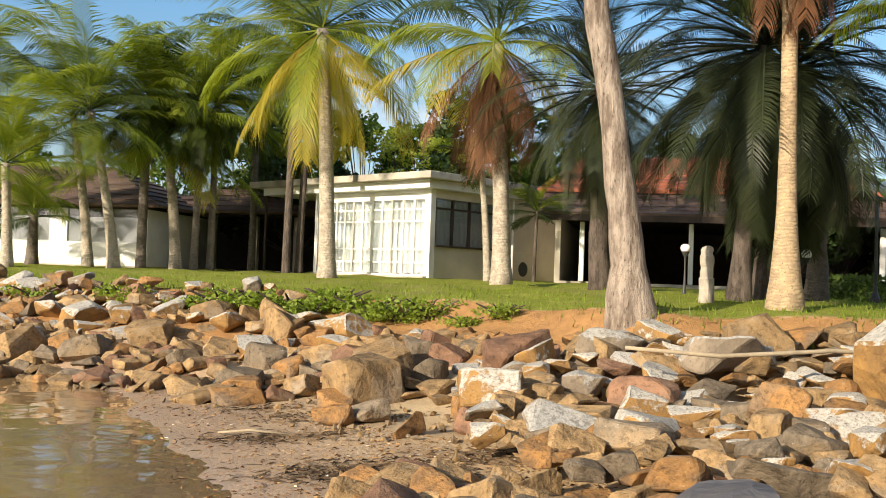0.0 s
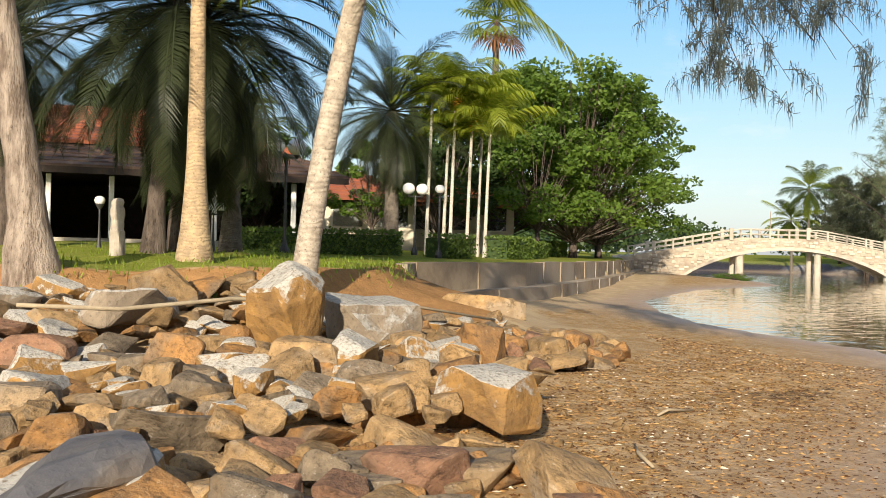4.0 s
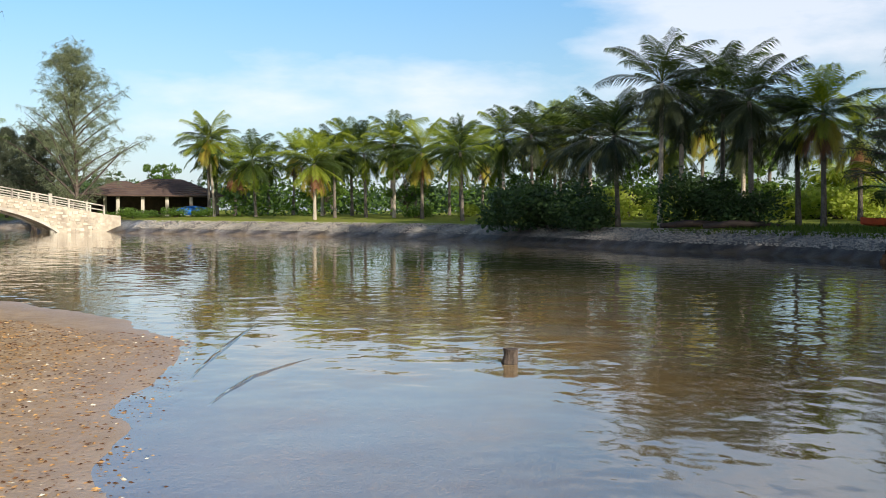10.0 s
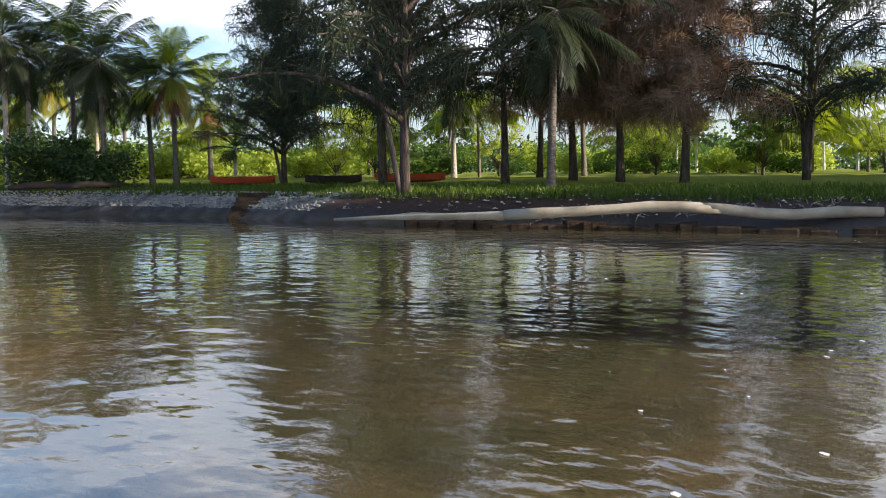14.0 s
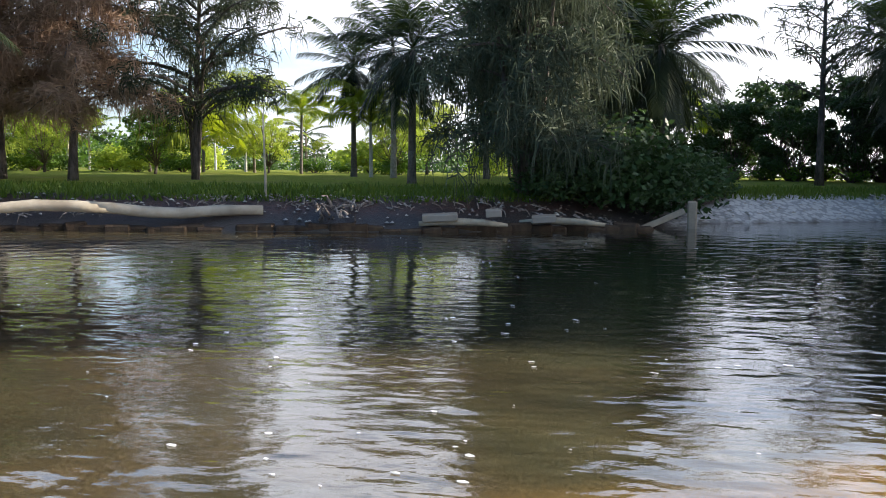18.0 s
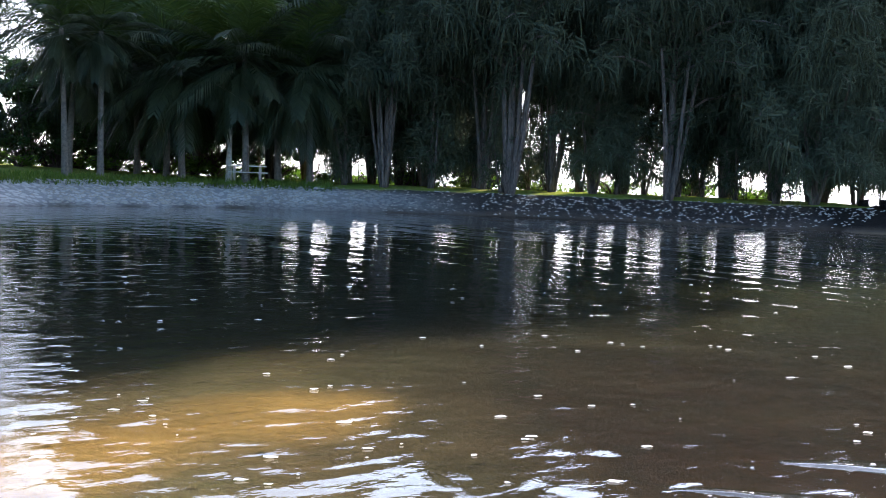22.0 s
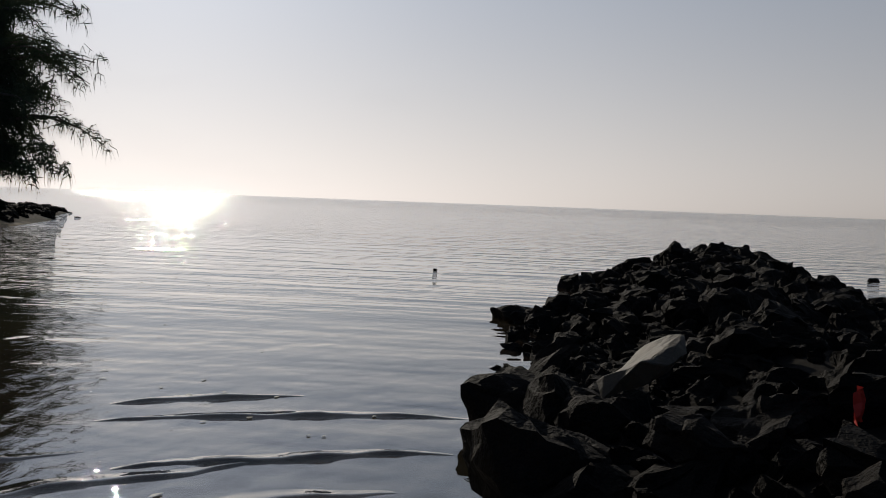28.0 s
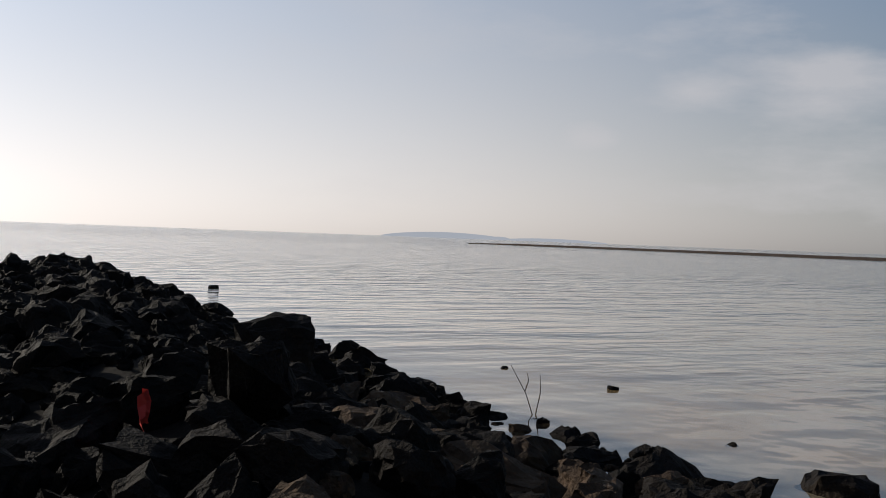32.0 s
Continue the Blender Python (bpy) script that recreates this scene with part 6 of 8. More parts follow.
# ---- the footbridge ----
def bridge():
    b = thing("footbridge", (54.0, 59.8, 0), "pale stone footbridge with a low arch and concrete railings", "bridge", turn=-30.5)
    L, half = 24.2, 1.2

    def deck(s):
        return float(np.interp(s, [-1.5, 0, 8.4, 14.5, 24.2, 25.5], [1.3, 1.5, 3.05, 3.05, 1.45, 1.3]))

    def belly(s):
        if s <= 3.6 or s >= 20.6:
            return -0.6
        k = (s - 12.1) / 8.5
        return -0.3 + 2.55 * (1 - k * k) ** 0.8
    steps = [i * 0.4 - 1.2 for i in range(68)]
    v, f = [], []
    for s in steps:
        lo, hi = belly(s), deck(s)
        v += [(s, -half, lo), (s, half, lo), (s, half, hi), (s, -half, hi)]
    for i in range(len(steps) - 1):
        for k in range(4):
            p, q = 4 * i + k, 4 * i + (k + 1) % 4
            f.append((p, q, q + 4, p + 4))
    f += [(0, 1, 2, 3), tuple(4 * (len(steps) - 1) + k for k in (3, 2, 1, 0))]
    link_mesh("arch", v, f, BRIDGE_STONE, b)
    for side in (-1, 1):
        rib, rf = [], []
        for s in [3.6 + 0.34 * i for i in range(51)]:
            z = belly(s)
            y0, y1 = side * (half - 0.05), side * (half + 0.07)
            rib += [(s, y0, z - 0.14), (s, y1, z - 0.14), (s, y1, z + 0.1), (s, y0, z + 0.1)]
        for i in range(50):
            for k in range(4):
                p, q = 4 * i + k, 4 * i + (k + 1) % 4
                rf.append((p, q, q + 4, p + 4))
        link_mesh("arch_rib", rib, rf, CONCRETE, b)
        for k in range(17):
            s = 0.1 + k * 1.5
            tall = 0.85 if k % 4 == 1 else 0.72
            wide = 0.14 if k % 4 == 1 else 0.07
            part("post", box(s - wide, side * half - 0.09, deck(s) - 0.1, s + wide, side * half + 0.09, deck(s) + tall, bevel=0.02), CONCRETE, b)
        for up in (0.28, 0.66):
            rail = [(s, side * half, deck(s) + up) for s in [0.1 + 0.75 * i for i in range(33)]]
            rv, rf = tube(rail, [0.055] * 33, 6)
            link_mesh("rail", rv, rf, CONCRETE, b)
    r, laid = random.Random(9), []
    for side in (-1,):
        for k in range(520):
            s = r.uniform(0, 24)
            lo, hi = max(belly(s) + 0.25, 0.1), deck(s) - 0.2
            if hi - lo < 0.15:
                continue
            z = r.uniform(lo, hi)
            w, hgt = r.uniform(0.12, 0.24), r.uniform(0.07, 0.13)
            if any(abs(s - q[0]) < (w + q[2]) * 0.9 and abs(z - q[1]) < (hgt + q[3]) * 0.9 for q in laid):
                continue
            laid.append((s, z, w, hgt))
            part("stone", box(s - w, side * half - 0.06, z - hgt, s + w, side * half + 0.03, min(z + hgt, hi), bevel=0.03), BRIDGE_FACING, b)
    for s, w in ((8.4, 0.32), (14.5, 0.26), (20.0, 0.26)):
        for y in (-0.8, 0.8):
            part("pier", lathe([(w * 1.35, -1.2), (w, 0.5), (w * 0.9, belly(s) + 0.1)], 10, at=(s, y, 0)), CONCRETE, b, "pale concrete pier")
    part("lamp_pole", lathe([(0.04, 3.0), (0.03, 5.2)], 8, at=(11.4, 1.1, 0)), DRIFT, b)


bridge()


# ---- sea wall ----
def sea_wall():
    w = thing("sea_wall", (0, 0, 0), "dark stained concrete sea wall in stepped lengths along the lawn", "wall", kind="structure")
    line = [(11.6, 20.6), (12.4, 21.6), (18.6, 25.6), (29.5, 35.2), (40.5, 45.8), (53.8, 59.2)]
    n = 0
    for i, (p, q) in enumerate(zip(line, line[1:])):
        p, q = Vector(p), Vector(q)
        length = (q - p).length
        d = (q - p).normalized()
        out_ = Vector((d.y, -d.x))
        count = max(1, round(length / 3.2))
        for k in range(count):
            a, c = p.lerp(q, k / count) + d * 0.02, p.lerp(q, (k + 1) / count) - d * 0.02
            jut = 0.04 * ((n * 7) % 3)
            top = 1.32 - 0.012 * n + 0.015 * ((n * 5) % 3)
            pts = [a + out_ * (0.12 + jut), c + out_ * (0.12 + jut), c - out_ * 0.25, a - out_ * 0.25]
            part("wall_block", prism([tuple(v) for v in pts], -0.3, top), WALLSTONE, w)
            pts = [a + out_ * (0.75 + jut), c + out_ * (0.75 + jut), c + out_ * (0.13 + jut), a + out_ * (0.13 + jut)]
            if p.x > 12:
                part("footing", prism([tuple(v) for v in pts], -0.3, 0.62 - 0.01 * n), WALLSTONE, w)
            n += 1


sea_wall()


# ---- boulders ----
def rock_mesh(seed, long=1.0, wide=0.8, tall=0.6, points=15, cuts=2, rough=0.05, block=True):
    """A block of broken stone with flat fracture faces and chipped edges, base near z = 0, about a metre long."""
    rnd = random.Random(seed)
    bm = bmesh.new()
    for _ in range(points):
        d = Vector((rnd.gauss(0, 1), rnd.gauss(0, 1), rnd.gauss(0, 1))).normalized()
        d = Vector([math.copysign(abs(c) ** (0.5 if block else 0.75), c) for c in d])
        bm.verts.new((d.x * long / 2, d.y * wide / 2, d.z * tall / 2 + tall * 0.35))
    hull = bmesh.ops.convex_hull(bm, input=bm.verts)
    bmesh.ops.delete(bm, geom=[g for g in hull["geom_interior"] if isinstance(g, bmesh.types.BMVert)], context="VERTS")
    if block:
        bmesh.ops.dissolve_limit(bm, angle_limit=radians(14), verts=bm.verts, edges=bm.edges)
        bmesh.ops.bevel(bm, geom=list(bm.edges), offset=0.035 * min(long, tall * 1.5), segments=1, affect="EDGES", clamp_overlap=True)
    bmesh.ops.triangulate(bm, faces=bm.faces)
    bmesh.ops.subdivide_edges(bm, edges=[e for e in bm.edges if e.calc_length() > 0.2 * long], cuts=cuts, use_grid_fill=True)
    bmesh.ops.triangulate(bm, faces=bm.faces)
    for v in bm.verts:
        n = noise.noise_vector(v.co * 2.3 / long + Vector((seed * 7.3, 0, 0)))
        n2 = noise.noise_vector(v.co * (7.0 if block else 9.0) / long + Vector((seed * 3.3, 5, 0)))
        v.co += n * rough * long + n2 * rough * (0.45 if block else 0.8) * long
    me = bpy.data.meshes.new("boulder")
    bmesh.ops.recalc_face_normals(bm, faces=bm.faces)
    bm.to_mesh(me)
    bm.free()
    return me


SHAPES = [rock_mesh(100 + i, 1.0, random.Random(i).uniform(0.6, 0.95), random.Random(i + 50).uniform(0.45, 0.8), 11 + i % 7, 2, 0.035) for i in range(14)]
KINDS = {"tan": ROCK_TAN, "rust": ROCK_RUST, "grey": ROCK_GREY, "red": ROCK_RED, "dark": ROCK_BACKLIT, "cap": ROCK_CAP, "capg": ROCK_CAPG, "brown": ROCK_BROWN}
JAGGED = [rock_mesh(200 + i, 1.0, random.Random(i).uniform(0.6, 0.95), random.Random(i + 70).uniform(0.5, 0.85), 12 + i % 6, 3, 0.1, False) for i in range(14)]
ROCKS = {}
for key, m in KINDS.items():
    for i, me in enumerate(JAGGED if key in ("dark", "brown") else SHAPES):
        copy = me.copy()
        copy.materials.append(m)
        ROCKS[key, i] = copy


def boulder(parent, x, y, z, size, key, shape, turn, tip=(0, 0), squash=1.0):
    return place("boulder", ROCKS[key, shape % 14], parent, m=pose(x, y, z, tip[0], tip[1], turn) @ Matrix.Diagonal((size, size, size * squash, 1)))


def scatter_rocks():
    bank = thing("rock_bank", (0, 0, 0), "bank of broken tan, rust and grey boulders below the lawn", "rocks", kind="structure")
    jetty = thing("rock_jetty", (0, 0, 0), "jetty of backlit near-black boulders running out into the sea", "rocks", kind="structure")
    rnd = random.Random(5)
    spots = []

    def free(x, y, r):
        for px, py, pr in spots:
            if (px - x) ** 2 + (py - y) ** 2 < (0.5 * (r + pr)) ** 2:
                return False
        spots.append((x, y, r))
        return True
    count = 0
    for _ in range(24000):
        if count >= 1080:
            break
        x, y = rnd.uniform(-11, 12), rnd.uniform(5.0, 24)
        d = nearby(NEAR_LAWN, x, y)
        wing = abs((x - 1.6) * 0.2 + (y - 6.9)) < 1.5 and -0.6 < x < 4.4
        mid = -4.6 < d < (0.15 if x < -2.5 else -0.75 if x < 2.0 else -1.7)
        core = -0.5 < x < 6.2 and y > 7.0 and d < -0.7 and (x - 3.4) ** 2 / 9 + (y - 10.2) ** 2 / 16 < 1
        if not (mid and x < 9.6 or wing or core) or nearby(NEAR_CLEAR, x, y) > 0.1 and rnd.random() < 0.93:
            continue
        size = rnd.choice((0.26, 0.34, 0.42, 0.5, 0.6, 0.75)) * rnd.uniform(0.85, 1.2)
        if d > -2.6 and not core and x > 0.3:
            size = min(size, 0.4)
        elif x < 3.0 and y > 10.5 and (x < -1 or d < -1.6):
            size = rnd.choice((0.3, 0.38, 0.46, 0.56, 0.7, 0.9)) * rnd.uniform(0.85, 1.15)
        if not free(x, y, size * 0.5):
            continue
        z = ground_z(x, y)
        z += 0.22 if core else 0.1 if d > -1.4 and x < -2 else -0.03 if d > -2.6 else 0.05
        high = d > -2.8 or core and y > 9.0
        key = rnd.choice(("cap", "tan", "tan", "rust", "cap", "grey")) if core and x > 2.2 else rnd.choice(("tan", "tan", "tan", "tan", "tan", "rust", "grey", "red", "rust", "cap" if high else "tan", "cap" if high else "grey", "capg" if high else "rust"))
        boulder(bank, x, y, z - 0.12 * size, size, key, rnd.randrange(14), rnd.uniform(0, 360), (rnd.uniform(-24, 24), rnd.uniform(-24, 24)), rnd.uniform(0.6, 1.0))
        count += 1
    # smaller stones between, joined
    v_all, f_all = [], []

    def pebble(x, y, z, s):
        base = len(v_all)
        c = [Vector(p) for p in ((1, 0, 0), (-1, 0.1, 0), (0.1, 0.8, 0), (-0.1, -0.8, 0), (0, 0.1, 0.6), (0.2, -0.1, -0.5))]
        turn = Euler((rnd.uniform(0, 6), rnd.uniform(0, 6), rnd.uniform(0, 6))).to_matrix()
        for p in c:
            q = turn @ (p * s * rnd.uniform(0.75, 1.25))
            v_all.append((x + q.x, y + q.y, z + q.z))
        for f in ((0, 2, 4), (2, 1, 4), (1, 3, 4), (3, 0, 4), (2, 0, 5), (1, 2, 5), (3, 1, 5), (0, 3, 5)):
            f_all.append(tuple(base + k for k in f))
    for _ in range(2600):
        x, y = rnd.uniform(-11, 7.0), rnd.uniform(5.0, 24)
        d = nearby(NEAR_LAWN, x, y)
        if -5.0 < d < -2.0 or (-0.8 < x < 6.5 and 6 < y < 13):
            pebble(x, y, ground_z(x, y) + 0.02, rnd.uniform(0.025, 0.07))
    tagged(link_mesh("rubble", v_all, f_all, ROCK_TAN, bank, label="small broken stones between the boulders"), kind="stuff")
    # jetty
    count = 0
    spots.clear()
    for _ in range(20000):
        if count >= 1350:
            break
        far = 4.4 * (30 / 4.4) ** (rnd.random() ** 0.9)
        lo = float(np.interp(far, [4, 6, 10, 16, 31], [243, 241, 241, 243.5, 249.8]))
        hi = float(np.interp(far, [4, 7, 9.3, 10.3, 11.7, 16, 21.5, 30], [300, 297, 286, 280, 275, 268, 262, 257.5]))
        size = rnd.choice((0.14, 0.18, 0.22, 0.28, 0.34, 0.42, 0.54, 0.7)) * rnd.uniform(0.85, 1.2)
        lo += abs(rnd.gauss(0, 0.8)) - (0.8 if size > 0.6 else 0)
        edge_ = math.degrees(size * 0.45 / far)
        hd = rnd.uniform(lo + edge_, hi - edge_)
        x, y = way(hd, far)
        if not free(x, y, size * 0.4):
            continue
        z = max(ground_z(x, y), -0.05)
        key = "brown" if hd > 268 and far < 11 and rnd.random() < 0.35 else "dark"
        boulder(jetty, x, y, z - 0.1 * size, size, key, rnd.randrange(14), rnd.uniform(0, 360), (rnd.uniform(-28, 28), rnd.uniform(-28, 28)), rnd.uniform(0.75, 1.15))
        count += 1
    # headland
    head = thing("rock_spit", (0, 0, 0), "low spit of dark boulders off the headland", "rocks", kind="structure")
    for _ in range(330):
        s = rnd.random() ** 0.8
        i = min(int(s * 4), 3)
        p = Vector(HEADLAND_SPIT[i]).lerp(Vector(HEADLAND_SPIT[i + 1]), s * 4 - i)
        x, y = p.x + rnd.gauss(0, 1.0 * (1.2 - s)), p.y + rnd.gauss(0, 1.0 * (1.2 - s))
        boulder(head, x, y, max(ground_z(x, y), -0.1) - 0.16, rnd.uniform(0.4, 1.0) * (1.1 - 0.5 * s), "dark", rnd.randrange(14), rnd.uniform(0, 360))


# ---- hedges, bushes, lamps ----
def hedge(p, q, height, depth, label, mat=HEDGE_LEAF, seed=0, leaf_size=0.12):
    p, q = Vector(p), Vector(q)
    length, mid = (q - p).length, (p + q) / 2
    turn = math.degrees(math.atan2(q.y - p.y, q.x - p.x))
    h = thing("hedge", (mid.x, mid.y, ground_z(mid.x, mid.y)), label, "hedge", "clipped hedges", turn=turn)
    part("core", box(-length / 2 + 0.1, -depth / 2 + 0.1, 0, length / 2 - 0.1, depth / 2 - 0.1, height - 0.1), LEAVES_DARK, h)
    rnd, v, f = random.Random(seed), [], []
    for _ in range(int(420 * length * (height + depth * 0.5))):
        k = rnd.random()
        x, z, y = rnd.uniform(-length / 2, length / 2), rnd.uniform(0.02, height), -depth / 2
        if k < 0.35:
            y, z = rnd.uniform(-depth / 2, depth / 2), height
        elif k < 0.45:
            x, y = rnd.choice((-length / 2, length / 2)), rnd.uniform(-depth / 2, depth / 2)
        p0 = Vector((x + rnd.gauss(0, 0.03), y + rnd.gauss(0, 0.04), z + rnd.gauss(0, 0.04)))
        a = Vector((rnd.gauss(0, 1), rnd.gauss(0, 1), rnd.gauss(0, 1))).normalized()
        b = a.cross(Vector((rnd.gauss(0, 1), rnd.gauss(0, 1), rnd.gauss(0, 1)))).normalized()
        s = leaf_size * rnd.uniform(0.6, 1.3)
        n = len(v)
        v.extend([tuple(p0 - a * s * 0.5), tuple(p0 + b * s * 0.3), tuple(p0 + a * s * 0.5), tuple(p0 - b * s * 0.3)])
        f.append((n, n + 1, n + 2, n + 3))
    link_mesh("foliage", v, f, mat, h)


hedge((11.2, 30.8), (16.2, 29.0), 0.75, 0.9, "clipped dark green hedge along the lawn", seed=1)
hedge((18.4, 30.4), (19.9, 31.0), 0.8, 1.2, "rounded clipped bush on the lawn", seed=2)
hedge((22.8, 33.0), (26.0, 35.6), 0.85, 1.0, "clipped light green hedge by the river wall", seed=3)
hedge((26.6, 36.6), (29.6, 39.4), 0.7, 1.0, "clipped light green hedge by the river wall", seed=4)
hedge((30.4, 41.0), (34.0, 44.8), 0.7, 1.0, "clipped light green hedge by the river wall", seed=5)
hedge((35.4, 46.0), (40.0, 51.0), 0.8, 1.0, "clipped light green hedge by the river wall", seed=6)
BUSH_DARK = bush_mesh(41, 2.4, 2.0, 2.4, 26, 150, 0.22, LEAVES_DARK)
BUSH_GREEN = bush_mesh(42, 1.2, 1.2, 1.1, 16, 110, 0.14, LEAVES)
BUSH_LOW = bush_mesh(43, 0.7, 0.5, 0.35, 12, 70, 0.07, LEAVES)
BUSH_WEED = bush_mesh(45, 0.7, 0.5, 0.32, 12, 60, 0.075, LEAVES_WEED)
BUSH_LIME = bush_mesh(44, 1.4, 1.4, 1.3, 14, 90, 0.2, LEAVES_LIME)


v, f = [], []
for k in range(7):
    a = k * 0.9
    tube([(0.05 * math.sin(a), 0.05 * math.cos(a), 0), (0.25 * math.sin(a), 0.25 * math.cos(a), 0.2), (0.5 * math.sin(a), 0.5 * math.cos(a), 0.3)], [0.03, 0.02, 0.01], 5, v, f)
BUSH_STEMS = bpy.data.meshes.new("stem")
BUSH_STEMS.from_pydata(v, [], f)
BUSH_STEMS.materials.append(DARK_BARK)


def bush(x, y, me, size, label, group, turn=0.0, tall=1.0):
    b = thing("bush", (x, y, ground_z(x, y) - 0.05), label, "bush", group, turn=turn)
    place("stem", BUSH_STEMS, b, m=Matrix.Diagonal((size, size, size * tall, 1)))
    place("foliage", me, b, m=Matrix.Diagonal((size, size, size * tall, 1)))


for x, y, s, t in ((59.5, 9.6, 1.25, 1.0), (57.5, 7.4, 1.2, 1.0), (55.0, 5.4, 0.9, 0.9), (52.4, -0.6, 1.1, 1.05), (50.6, -2.4, 0.9, 0.9), (14.4, -36.6, 0.75, 0.95), (16.2, -33.6, 0.6, 0.7)):
    bush(x, y, BUSH_DARK, s, "dense dark green shrub on the far bank", "shrubs on the far bank", x * 30, t)
rnd = random.Random(12)
for k in range(80):
    hd, d = rnd.uniform(62, 160), rnd.uniform(58, 84)
    x, y = way(hd, d if hd < 150 else d * 0.85)
    if inside_distance(np.array([x]), np.array([y]), SOUTH)[0] < 8:
        continue
    bush(x, y, BUSH_LIME if k % 3 else BUSH_GREEN, rnd.uniform(0.8, 1.7), "sunlit shrub between the far trees", "shrubs of the far garden", k * 50)
for x, y, s in ((-8.2, 21.0, 1.1), (-6.2, 20.1, 1.2), (-3.4, 18.7, 1.3), (-1.8, 18.0, 1.2), (-0.2, 17.0, 1.1), (0.9, 16.1, 0.8), (-4.6, 19.4, 0.9), (-10.6, 22.6, 1.3), (4.0, 13.7, 0.5), (4.9, 13.8, 0.4), (-4.0, 18.9, 1.3), (-2.6, 18.2, 1.4), (-2.2, 17.9, 1.0), (-1.2, 17.3, 1.3), (-0.7, 17.1, 0.9), (0.4, 16.3, 0.7), (-3.0, 18.3, 1.2)):
    bush(x, y, BUSH_WEED, s, "low bright green shrub on the bank's edge", "low shrubs along the bank", x * 70, 1.0)


def lamp(x, y, height, globes=2, size=0.17, turn=0.0):
    b = thing("garden_lamp", (x, y, ground_z(x, y)), "black iron garden lamp with white globes" if globes > 1 else "low garden lamp with one white globe", "lamp", "garden lamps", turn=turn)
    foot = (0.06, 0.05, 0.03, 0.022, 0.018, 0.022, 0.018) if height < 1.5 else (0.13, 0.13, 0.06, 0.045, 0.035, 0.05, 0.03)
    part("pole", lathe(list(zip(foot, (0, 0.12, 0.3, 0.5, height * 0.8, height * 0.82, height))), 10), IRON, b)
    spread = 0.3 if size > 0.2 else 0.16 if globes > 1 else 0
    for k in range(globes):
        dx = spread * (1 if k else -1)
        if spread:
            arm = part("arm", box(min(0, dx), -0.02, height - 0.06, max(0, dx), 0.02, height - 0.02), IRON, b)
        part("cup", lathe([(0.03, height - 0.06), (0.08, height + 0.02), (0.09, height + 0.05)], 10, at=(dx, 0, 0)), IRON, b)
        prof = [(0.02 + size * math.sin(math.pi * i / 10), height + 0.03 + size * (1 - math.cos(math.pi * i / 10))) for i in range(11)]
        part("globe", lathe(prof, 14, at=(dx, 0, 0)), GLOBE, b, smooth=True)


lamp(10.7, 25.4, 2.6, 2, 0.23)
lamp(19.7, 34.1, 2.3, 2, 0.22)
lamp(26.5, 43.0, 2.5)
lamp(18.3, 30.0, 2.2, 1, 0.15)
lamp(5.12, 21.8, 0.95, 1, 0.09)
lamp(7.7, 22.3, 0.9, 2, 0.1)
lamp(-6.0, 43.5, 3.0, 1, 0.2)


def statue():
    s = thing("statue", (4.32, 17.0, ground_z(4.32, 17.0)), "weathered carved stone post statue on the lawn", "statue")
    bm = lathe([(0.15, -0.1), (0.15, 0.42), (0.125, 0.44), (0.13, 0.62), (0.15, 0.7), (0.15, 0.82), (0.12, 0.88), (0.13, 0.95), (0.1, 1.0), (0.04, 1.02)], 10)
    bmesh.ops.subdivide_edges(bm, edges=bm.edges, cuts=1)
    bmesh.ops.scale(bm, vec=(0.8, 0.8, 0.9), verts=bm.verts)
    for v in bm.verts:
        v.co += noise.noise_vector(v.co * 7) * 0.02
    me = bpy.data.meshes.new("statue")
    bm.to_mesh(me)
    bm.free()
    me.materials.append(STATUE_STONE)
    bpy.data.objects.remove(s)
    ob = place("statue", me, m=pose(4.32, 17.0, ground_z(4.32, 17.0), 0, 0, 20))
    tagged(ob, "weathered carved stone post statue on the lawn", "statue")


statue()
scatter_rocks()


